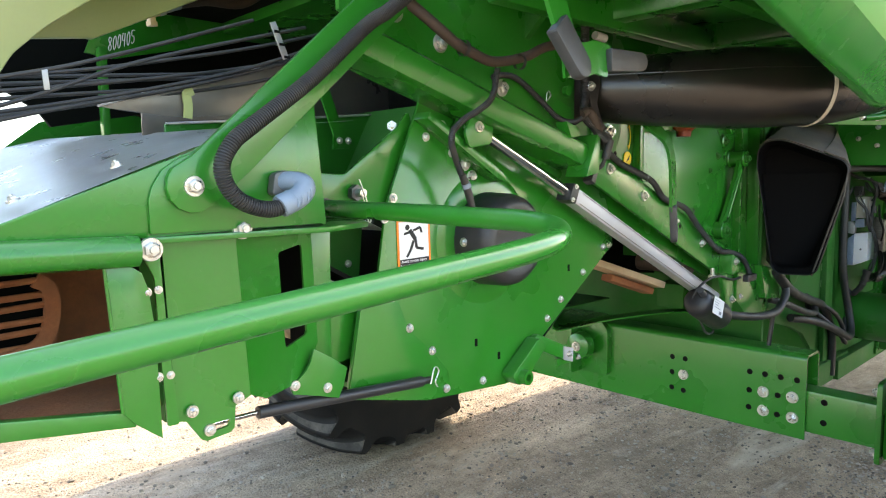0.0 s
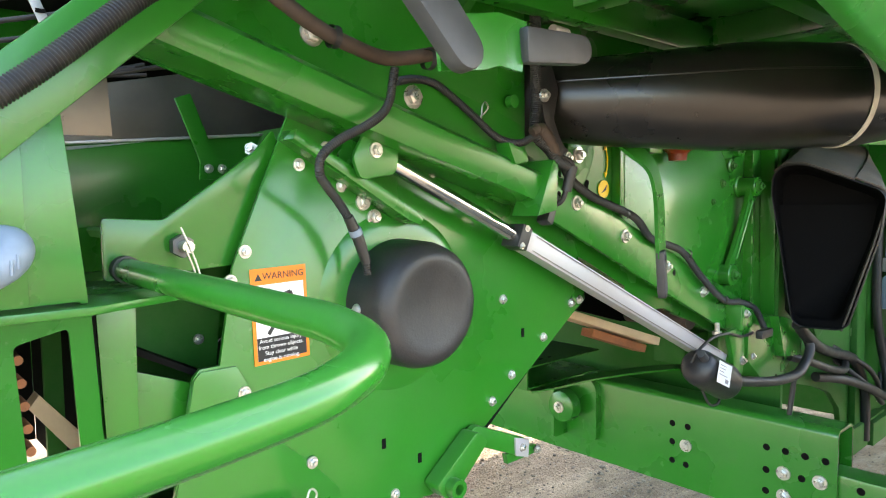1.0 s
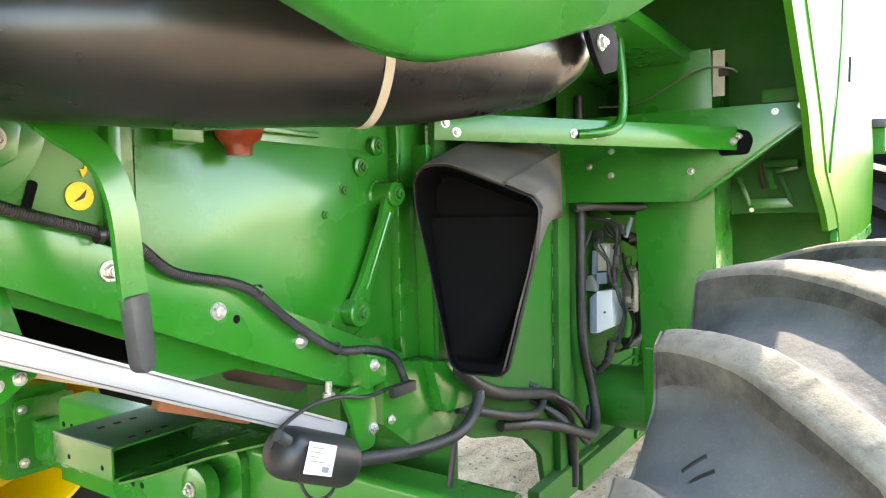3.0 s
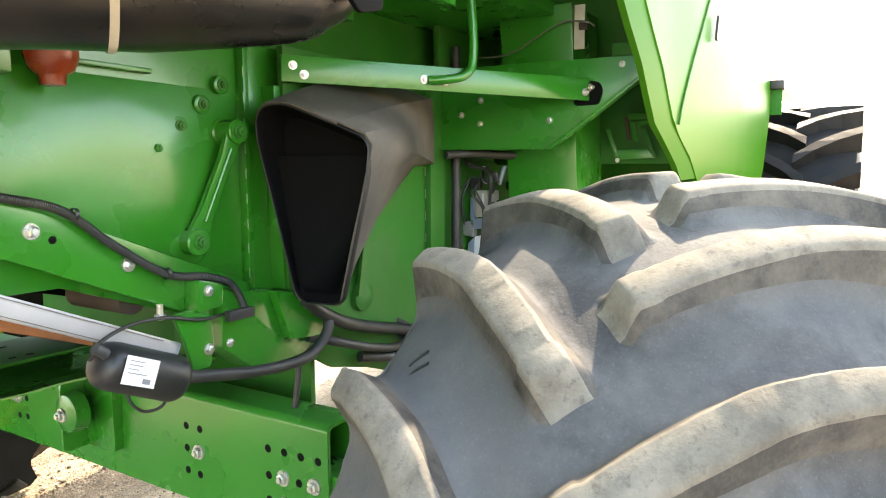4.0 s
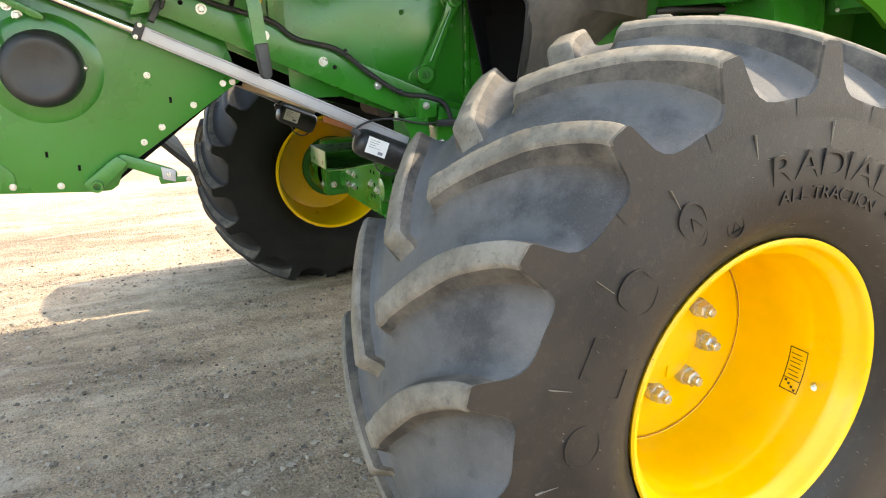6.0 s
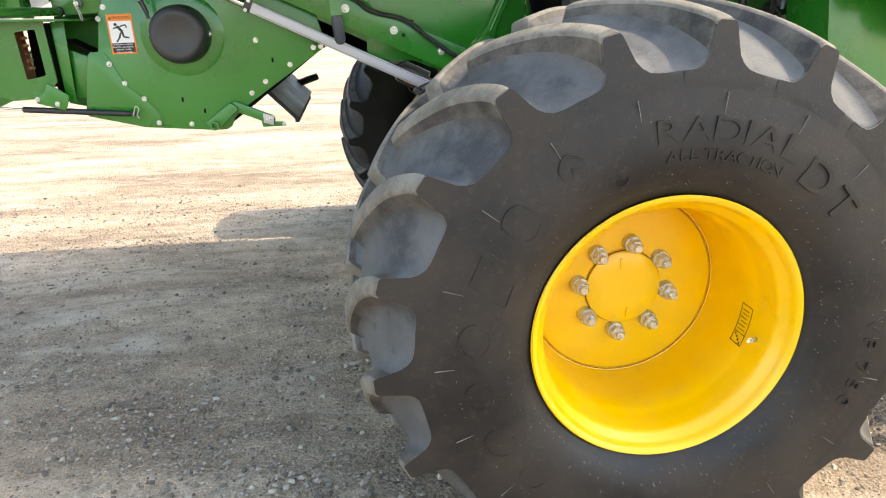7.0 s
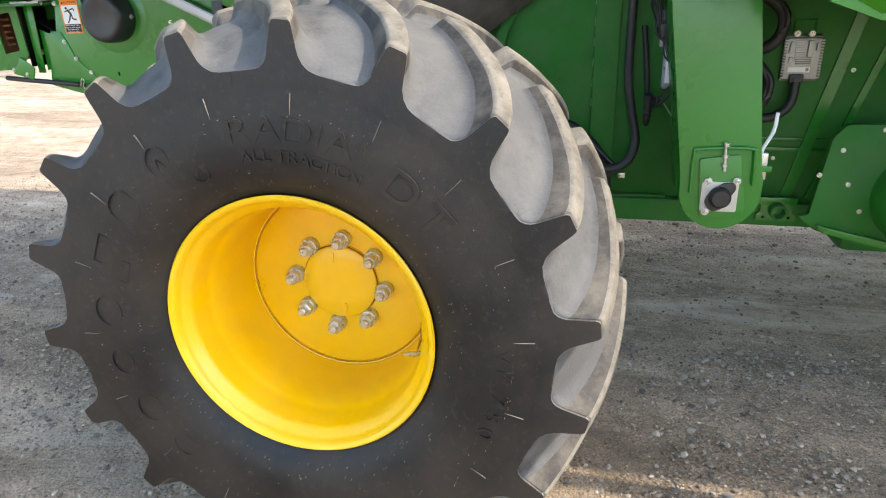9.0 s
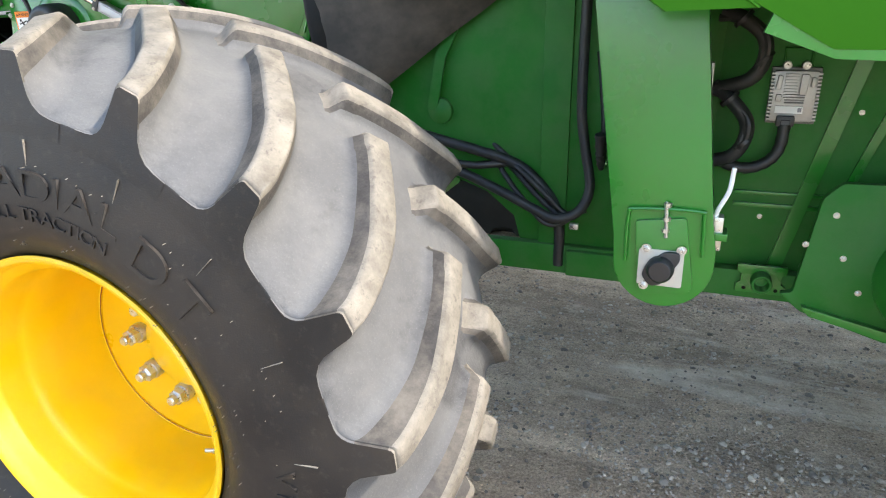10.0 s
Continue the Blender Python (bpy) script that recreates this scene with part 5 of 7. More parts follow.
def build_guard_rail():
    g = thing("guard_rail", (-1.87, 1.07, 1.48), "green tubular steel guard rail bent round the spreader", "guard rail")
    pts = [(-1.855, 1.112, 1.506), (-1.858, 1.03, 1.505), (-1.86, 0.85, 1.503), (-1.86, 0.68, 1.500)]
    bend = [(-1.860, 0.59, 1.498), (-1.872, 0.530, 1.491), (-1.915, 0.496, 1.482), (-1.985, 0.487, 1.473)]
    back = [(-2.15, 0.487, 1.459), (-2.40, 0.488, 1.440), (-2.80, 0.49, 1.409), (-3.2, 0.51, 1.379)]
    part("tube", sweep(smooth_path(pts + bend + back, 8), 0.0157, 20), G, g)
    part("socket", rod((-1.855, 1.110, 1.506), (-1.856, 1.092, 1.506), 0.0182, 18), M["black_plastic"], g)
    return g


build_guard_rail()


def build_link_plate():
    """Plates between spreader and chopper with pin and spring clip."""
    p = thing("tail_link", (-1.75, 1.1, 1.45), "green link plate with a locking pin and spring clip", "link plate")
    part("plate", slab(rounded([(-1.88, 1.575), (-1.80, 1.57), (-1.66, 1.67), (-1.63, 1.705), (-1.615, 1.66), (-1.70, 1.50), (-1.88, 1.49)], 0.008), "y", 1.11, 1.118, 0.002), G, p)
    part("pin", rod((-1.78, 1.11, 1.533), (-1.78, 1.075, 1.533), 0.0085, 14), M["zinc"], p)
    part("pin_collar", rod((-1.78, 1.108, 1.533), (-1.78, 1.094, 1.533), 0.0165, 6), M["cast_grey"], p)
    part("spring_clip", sweep(smooth_path([(-1.79, 1.075, 1.560), (-1.782, 1.074, 1.540), (-1.776, 1.074, 1.525), (-1.768, 1.074, 1.500), (-1.764, 1.074, 1.478), (-1.770, 1.074, 1.475), (-1.774, 1.074, 1.500), (-1.785, 1.074, 1.530)], 5), 0.0014, 6), M["zinc"], p)
    part("deflector", slab([(-2.02, 1.682), (-1.781, 1.702), (-1.438, 1.734), (-1.44, 1.56), (-2.02, 1.55)], "y", 1.45, 1.458, 0.001), G, p)
    part("deflector_edge", sweep([(-2.02, 1.447, 1.683), (-1.781, 1.447, 1.703), (-1.438, 1.447, 1.735)], 0.003, 6), M["galvanised"], p)
    for x, z in ((-1.612, 1.657), (-1.586, 1.657)):
        bolt((x, 1.395, z), NY, p, 0.009)
    part("stud", join(rod((-1.635, 1.16, 1.672), (-1.662, 1.128, 1.677), 0.006, 12), rod((-1.645, 1.148, 1.674), (-1.652, 1.140, 1.675), 0.011, 6)), M["zinc"], p)
    part("bent_plate", slab([(-1.668, 1.783), (-1.640, 1.794), (-1.594, 1.676), (-1.572, 1.674), (-1.578, 1.638), (-1.628, 1.636), (-1.626, 1.672)], "y", 1.40, 1.406, 0.001), G, p)
    return p


build_link_plate()


def build_tail_strut():
    t = thing("gas_strut", (-1.85, 1.06, 1.12), "black gas strut between spreader and chopper", "gas strut")
    part("cylinder", rod((-2.035, 1.06, 1.150), (-1.645, 1.062, 1.122), 0.0115, 16, 0.002), M["black_plastic"], t)
    part("rod", rod((-2.135, 1.02, 1.166), (-2.03, 1.06, 1.150), 0.0045, 10), M["chrome"], t)
    part("end_eye", rod((-1.648, 1.062, 1.122), (-1.618, 1.064, 1.120), 0.008, 10), M["black_plastic"], t)
    part("clip", sweep(smooth_path([(-1.63, 1.05, 1.115), (-1.618, 1.05, 1.15), (-1.606, 1.05, 1.14), (-1.616, 1.05, 1.118), (-1.61, 1.05, 1.105)], 4), 0.0018, 6), M["zinc"], t)
    return t


build_tail_strut()

# ---- things on the machine's side ----
def build_actuator(name, label, dy=0.0, sign=1, long=True):
    a = thing(name, (-0.8, 1.04 + dy, 1.2), label, "linear actuator", "linear actuators")
    y = 1.045 + dy
    head, tail, eye = Vector((-1.145, y, 1.517)), Vector((-0.308, y - 0.005, 1.132)), Vector((-1.496, y, 1.672))
    part("piston_rod", rod(eye, head, 0.0148, 24), M["chrome"], a, "polished steel piston rod")
    d = (tail - head).normalized()
    part("body_tube", bevelled(sweep([head, tail], 0.02, flat=(0.019, 0.0205), up=(0.4, 0, 0.9)), 0.004), M["aluminium"], a, "anodised aluminium tube")
    for s in (-1, 1):
        side = Vector((d.z, 0, -d.x)) * 0.0150 * s
        part("tube_groove", sweep([head + d * 0.03 + side + Vector((0, -0.0208, 0)), tail - d * 0.05 + side + Vector((0, -0.0208, 0))], 0.001, flat=(0.0006, 0.0008), up=(0.4, 0, 0.9)), M["sheet_steel"], a)
    part("head_cap", bevelled(sweep([head - d * 0.016, head + d * 0.012], 0.02, flat=(0.023, 0.0235), up=(0.4, 0, 0.9)), 0.003), M["black_plastic"], a)
    for s in (-1, 1):
        bolt(head + Vector((d.z, 0, -d.x)) * 0.018 * s + Vector((0, -0.022, 0)) - d * 0.004, (0, -1, 0), a, 0.007)
    part("eye", lathe([(y - 0.016, 0.016), (y + 0.016, 0.016)], 20, "y", (eye.x, 0, eye.z)), M["chrome"], a)
    # motor: a black capsule across the tube's end
    m0, m1 = Vector((-0.508, y - 0.035, 1.160)), Vector((-0.322, y - 0.030, 1.077))
    prof = [(0.0, 0.018), (0.02, 0.030), (0.06, 0.042), (0.12, 0.047), (0.2, 0.049), (0.93, 0.051), (0.97, 0.049), (1.0, 0.043)]

    def rad(t):
        for (t0, r0), (t1, r1) in zip(prof, prof[1:]):
            if t <= t1:
                return r0 + (r1 - r0) * (t - t0) / (t1 - t0)
        return prof[-1][1]
    part("motor", sweep([m0.lerp(m1, i / 40) for i in range(41)], rad, 28), M["black_plastic"], a, "black motor housing")
    mm = Matrix.Translation((-0.446, y - 0.086, 1.133)) @ Matrix.Rotation(radians(23), 4, "Y") @ Matrix.Rotation(radians(-3), 4, "X")
    part("label", box(-0.038, 0.038, -0.0005, 0.0005, -0.028, 0.028, 0, m=mm), M["white_label"], a, "white paper label")
    rng = random.Random(9)
    for k in range(4):
        part("label_bar", box(-0.030, -0.030 + rng.uniform(0.02, 0.05), -0.0012, -0.0006, 0.018 - k * 0.008, 0.0198 - k * 0.008, 0, m=mm), M["grey_ink"], a)
    part("label_bar", box(0.008, 0.026, -0.0012, -0.0006, -0.022, -0.012, 0, m=mm), M["grey_ink"], a)
    part("lead", sweep(smooth_path([(-0.515, y - 0.03, 1.165), (-0.50, y - 0.045, 1.20), (-0.44, y - 0.05, 1.222), (-0.36, y - 0.05, 1.222), (-0.29, y - 0.05, 1.205), (-0.24, y - 0.045, 1.198), (-0.19, y - 0.045, 1.20)], 6), 0.004, 8), M["cable"], a)
    part("lead_loop", sweep(smooth_path([(-0.44, y - 0.02, 1.085), (-0.43, y - 0.03, 1.05), (-0.40, y - 0.03, 1.028), (-0.36, y - 0.03, 1.03), (-0.345, y - 0.02, 1.06), (-0.35, y - 0.01, 1.09)], 6), 0.0035, 8), M["cable"], a)
    part("gland", rod((-0.500, y - 0.06, 1.178), (-0.522, y - 0.06, 1.195), 0.011, 12), M["grip"], a)
    return a


build_actuator("linear_actuator", "slim aluminium linear actuator with a black motor and chrome rod")
build_actuator("linear_actuator", "slim aluminium linear actuator with a black motor and chrome rod", dy=2 * CL - 2.09 - 0.0)


def build_duct():
    d = thing("air_duct", (-0.7, 0.75, 1.68), "large glossy black plastic air duct hung under the body", "air duct")
    path = smooth_path([(-1.04, 1.10, 1.795), (-0.98, 1.0, 1.788), (-0.88, 0.83, 1.782), (-0.76, 0.69, 1.782), (-0.62, 0.605, 1.785), (-0.45, 0.55, 1.80), (-0.40, 0.525, 1.812), (-0.36, 0.515, 1.818)], 9)
    rad = [(0, 0.072), (0.12, 0.086), (0.35, 0.103), (0.55, 0.096), (0.68, 0.080), (0.85, 0.066), (1.0, 0.050)]

    def r(t):
        for (t0, r0), (t1, r1) in zip(rad, rad[1:]):
            if t <= t1:
                return r0 + (r1 - r0) * (t - t0) / (t1 - t0)
        return 0.05
    part("duct", sweep(path, r, 40), M["black_duct"], d)
    k = int(len(path) * 0.50)
    t = (path[k + 1] - path[k]).normalized()
    band = sweep([path[k] - t * 0.0055, path[k] + t * 0.0055], r(0.50) + 0.0025, 40, caps=False)
    bmesh.ops.solidify(band, geom=list(band.faces), thickness=0.0015)
    part("band", band, M["cream_steel"], d, "pale clamping band")
    # moulded seam along the side
    seam = []
    for i, p in enumerate(path):
        tt = (path[min(i + 1, len(path) - 1)] - path[max(i - 1, 0)]).normalized()
        sd = tt.cross(Vector((0, 0, 1))).normalized()
        rr = r(i / (len(path) - 1))
        seam.append(p + sd * rr * 0.93 + Vector((0, 0, rr * 0.36)))
    part("seam", sweep(seam, 0.0022, 6), M["black_duct"], d)
    part("end_bracket", slab(rounded([(-0.478, 1.842), (-0.398, 1.862), (-0.336, 1.826), (-0.342, 1.780), (-0.400, 1.765), (-0.432, 1.790)], 0.010), "y", 0.436, 0.446, 0.003), M["rubber_shade_black"], d, "black end bracket")
    bolt((-0.413, 0.436, 1.807), NY, d, 0.012)
    bolt((-0.430, 0.436, 1.834), NY, d, 0.009)
    part("mouth_bracket", slab(rounded([(-1.150, 1.835), (-1.105, 1.845), (-1.085, 1.80), (-1.100, 1.745), (-1.075, 1.70), (-1.035, 1.672), (-1.060, 1.655), (-1.105, 1.69), (-1.130, 1.75)], 0.008), "y", 0.990, 1.000, 0.002), M["black_plastic"], d)
    bolt((-1.131, 0.988, 1.786), NY, d, 0.013)
    bolt((-1.060, 0.988, 1.672), NY, d, 0.012)
    part("mouth_clamp", sweep([(-1.055, 1.125, 1.796), (-1.03, 1.085, 1.794)], 0.083, 36), M["rubber_flap"], d)
    return d


build_duct()


def build_flap():
    f = thing("rubber_chute", (0.1, 0.87, 1.18), "black rubber chute with an open mouth beside the wheel", "rubber chute")
    rim = [(1.005, 1.60), (0.998, 1.655), (0.965, 1.684), (0.915, 1.684), (0.740, 1.606), (0.726, 1.583), (0.738, 1.48), (0.815, 1.215), (0.838, 1.198), (0.945, 1.194), (0.970, 1.212), (0.990, 1.45)]
    rim = rounded(rim, 0.02, 3)
    n = len(rim)
    cy, cz = 0.865, 1.45

    def lean(y, z):
        return 0.095 * max(0, (z - 1.2) / 0.47) * max(0, min(1, (y - 0.70) / 0.27))
    bm = bmesh.new()
    rows = []
    # outside, the rolled lip, then the throat running back and down
    for x, k in ((0.20, 0.86), (0.06, 0.95), (0.006, 0.998), (-0.004, 0.997), (-0.008, 0.988), (-0.006, 0.976), (0.002, 0.966), (0.022, 0.945), (0.042, 0.92), (0.066, 0.88)):
        deep = x > 0.01
        rows.append([bm.verts.new((x * (0.25 + 0.75 * max(0.0, min(1.0, (z - 1.2) / 0.42))) + 0.012 - lean(y, z) if deep else x + 0.012 - lean(y, z),
                                   min(cy + (y - cy) * k + (0.35 * x if deep else 0), 1.012), cz + (z - cz) * k)) for y, z in rim])
    for j, (a, b) in enumerate(zip(rows, rows[1:])):
        for i in range(n):
            q = bm.faces.new((a[i], a[(i + 1) % n], b[(i + 1) % n], b[i]))
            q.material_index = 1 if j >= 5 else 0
    # the sheet that closes the throat up to the opening, shade put into its black
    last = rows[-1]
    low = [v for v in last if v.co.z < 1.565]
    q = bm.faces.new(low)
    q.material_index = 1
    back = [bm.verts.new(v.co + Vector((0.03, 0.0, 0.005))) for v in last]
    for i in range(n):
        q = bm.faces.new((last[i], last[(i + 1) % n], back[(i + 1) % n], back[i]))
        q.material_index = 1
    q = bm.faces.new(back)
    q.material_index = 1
    bmesh.ops.recalc_face_normals(bm, faces=list(bm.faces))
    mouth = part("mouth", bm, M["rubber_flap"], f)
    mouth.data.materials.append(M["rubber_shade_black"])
    # broad side sheet from the lip back to the wall
    side = bmesh.new()
    near = [(0.836, 1.198), (0.812, 1.27), (0.785, 1.36), (0.758, 1.45), (0.738, 1.53), (0.727, 1.585), (0.742, 1.609), (0.80, 1.636)]
    far = [(0.10, 0.94, 1.20), (0.235, 0.965, 1.30), (0.37, 0.98, 1.40), (0.49, 0.99, 1.48), (0.58, 0.99, 1.545), (0.70, 0.99, 1.555), (0.70, 0.99, 1.69), (0.69, 0.99, 1.765)]
    grid = []
    for (y, z), q in zip(near, far):
        p = Vector((0.012 - lean(y, z), y, z))
        q = Vector(q)
        grid.append([side.verts.new(p.lerp(q, t) + Vector((0, -0.018, 0.008)) * math.sin(math.pi * t)) for t in (0, 0.2, 0.4, 0.6, 0.8, 1.0)])
    for a, b in zip(grid, grid[1:]):
        for i in range(5):
            side.faces.new((a[i], a[i + 1], b[i + 1], b[i]))
    bmesh.ops.recalc_face_normals(side, faces=list(side.faces))
    bmesh.ops.solidify(side, geom=list(side.faces), thickness=0.005)
    part("side_flap", side, M["dusty_flap"], f, "dust-grey rubber side sheet")
    top = bmesh.new()
    edge = [(0.80, 1.636), (0.86, 1.664), (0.915, 1.686), (0.965, 1.686), (0.995, 1.665)]
    back = [(0.69, 0.99, 1.765), (0.58, 1.0, 1.78), (0.40, 1.005, 1.785), (0.22, 1.01, 1.775), (0.06, 1.012, 1.72)]
    grid = []
    for (y, z), q in zip(edge, back):
        p = Vector((0.010 - lean(y, z), y, z))
        grid.append([top.verts.new(p.lerp(Vector(q), t) + Vector((0, -0.018, 0.008)) * math.sin(math.pi * t)) for t in (0, 0.2, 0.4, 0.6, 0.8, 1.0)])
    for a, b in zip(grid, grid[1:]):
        for i in range(5):
            top.faces.new((a[i], a[i + 1], b[i + 1], b[i]))
    bmesh.ops.recalc_face_normals(top, faces=list(top.faces))
    bmesh.ops.solidify(top, geom=list(top.faces), thickness=0.005)
    part("top_flap", top, M["dusty_flap"], f)
    for x, y, z in ((0.672, 0.985, 1.70), (0.66, 0.985, 1.60)):
        bolt((x, y, z), NY, f, 0.011)
    return f


build_flap()


def grip_mesh(p0, p1, face, w0, w1, thick):
    """A flat rubber grip from p0 to p1 with a rounded tip; face is the way that its broad side looks."""
    p0, p1 = Vector(p0), Vector(p1)
    ax = (p1 - p0).normalized()
    up = (Vector(face) - ax * Vector(face).dot(ax)).normalized()
    m = Matrix((ax, up, ax.cross(up))).transposed().to_4x4()
    m.translation = p0
    n = (p1 - p0).length
    tip = [(n - w1 + w1 * math.sin(radians(a)), w1 * math.cos(radians(a))) for a in range(0, 181, 20)]
    bm = slab([(0, -w0), (0, w0), (0.004, w0 * 1.04)] + tip + [(0.004, -w0 * 1.04)], "y", -thick, thick, thick * 0.55)
    bm.transform(m)
    return bm


def build_levers():
    l = thing("hand_lever", (-0.85, 0.94, 1.36), "flat green steel hand lever with a grey rubber grip", "lever")
    part("bar", sweep(smooth_path([(-0.905, 1.03, 1.76), (-0.895, 0.96, 1.70), (-0.85, 0.935, 1.66), (-0.825, 0.93, 1.60), (-0.815, 0.93, 1.50), (-0.811, 0.93, 1.462)], 5), 0.01, flat=(0.004, 0.021), up=(1, -0.45, 0)), G, l)
    part("grip", grip_mesh((-0.812, 0.93, 1.478), (-0.802, 0.93, 1.372), (0.45, -1, 0), 0.0205, 0.0190, 0.0095), M["grip"], l, "grey rubber grip")
    h = thing("release_handle", (-1.65, 0.63, 1.70), "pair of green steel handles with grey rubber grips", "handle")
    part("strap", sweep([(-1.790, 0.66, 2.02), (-1.765, 0.65, 1.92), (-1.70, 0.632, 1.745)], 0.01, flat=(0.022, 0.004), up=NY), G, h)
    part("grip", grip_mesh((-1.739, 0.632, 1.792), (-1.677, 0.622, 1.716), (0, -1, 0.2), 0.0225, 0.0215, 0.010), M["grip"], h, "grey rubber grip")
    part("bracket", sweep([(-1.70, 0.648, 1.742), (-1.650, 0.642, 1.748), (-1.612, 0.652, 1.758), (-1.58, 0.645, 1.753)], 0.01, flat=(0.027, 0.003), up=(0.2, -1, 0)), G, h)
    part("grip", grip_mesh((-1.586, 0.641, 1.754), (-1.482, 0.634, 1.760), (0.1, -1, 0), 0.0185, 0.0165, 0.009), M["grip"], h, "grey rubber grip")
    c = thing("crank_arm", (-0.12, 1.08, 1.33), "green crank arm pivoted on the side wall", "crank arm")
    q0, q1 = Vector((-0.222, 1.052, 1.366)), Vector((-0.110, 1.034, 1.620))
    out = []
    d = (q1 - q0).normalized()
    n = Vector((d.z, 0, -d.x))
    for p, w in ((q0, 0.030), (q0.lerp(q1, 0.25), 0.021), (q0.lerp(q1, 0.75), 0.018), (q1, 0.026)):
        out.append((p - n * w, p + n * w))
    arm = bmesh.new()
    for k in range(3):
        qs = [out[k][0], out[k][1], out[k + 1][1], out[k + 1][0]]
        lo, hi = [arm.verts.new(v) for v in qs], [arm.verts.new(v + Vector((0, 0.014, 0))) for v in qs]
        arm.faces.new(lo)
        arm.faces.new(hi)
        for i in range(4):
            arm.faces.new((lo[i], lo[(i + 1) % 4], hi[(i + 1) % 4], hi[i]))
    bmesh.ops.remove_doubles(arm, verts=list(arm.verts), dist=1e-5)
    inner = [f for f in arm.faces if len([g for g in arm.faces if g is not f and set(g.verts) == set(f.verts)])]
    bmesh.ops.delete(arm, geom=inner, context="FACES")
    bmesh.ops.recalc_face_normals(arm, faces=list(arm.faces))
    part("arm", bevelled(arm, 0.003), G, c)
    # pressed rib along the arm's face
    part("arm_rib", sweep([q0.lerp(q1, 0.18) - Vector((0, 0.001, 0)), q0.lerp(q1, 0.84) - Vector((0, 0.001, 0))], 0.005, 8), G, c)
    for q, r, flange in ((q0, 0.032, 0.056), (q1, 0.029, 0.033)):
        part("boss", lathe([(1.094, flange), (1.080, flange), (1.077, flange - 0.004), (1.076, r), (q.y - 0.006, r), (q.y - 0.009, r - 0.003), (q.y - 0.009, 0)], 28, "y", (q.x, 0, q.z)), G, c)
        bolt((q.x, q.y - 0.009, q.z), NY, c, 0.018, M["green_dull_shaded"])
    for x, z in ((-0.112, 1.731), (-0.170, 1.681), (-0.235, 1.628), (-0.298, 1.577), (-0.946, 1.642)):
        part("washer", lathe([(1.094, 0.022), (1.078, 0.022), (1.076, 0.019), (1.076, 0.0)], 20, "y", (x, 0, z)), G, c)
        bolt((x, 1.076, z), NY, c, 0.0145, M["green_dull_shaded"])


build_levers()


def build_side_rail():
    r = thing("fender_rail", (0.4, 0.75, 1.73), "green steel angle rail with a bent tube handle", "rail")
    p0, p1 = Vector((0.02, 1.012, 1.782)), Vector((0.80, 0.45, 1.768))
    part("rail", bevelled(sweep([p0, p1], 0.02, flat=(0.004, 0.033), up=(0, 0, 1)), 0.002), G, r)
    part("rail_flange", bevelled(sweep([p0 + Vector((0.012, 0.018, 0.03)), p1 + Vector((0.012, 0.018, 0.03))], 0.02, flat=(0.022, 0.003), up=(0, 0, 1)), 0.001), G, r)
    nrm = Vector((-0.585, -0.81, 0))
    for q in ((0.045, 0.997, 1.790), (0.065, 0.978, 1.768), (0.33, 0.788, 1.772), (0.38, 0.752, 1.770), (0.752, 0.482, 1.760), (0.768, 0.470, 1.775)):
        bolt(Vector(q) + nrm * 0.004, nrm, r, 0.012)
    part("handle", sweep(smooth_path([(0.335, 0.775, 1.770), (0.36, 0.735, 1.772), (0.40, 0.70, 1.785), (0.425, 0.69, 1.82), (0.43, 0.69, 1.90), (0.43, 0.70, 2.02)], 6), 0.0125, 14), G, r)


build_side_rail()


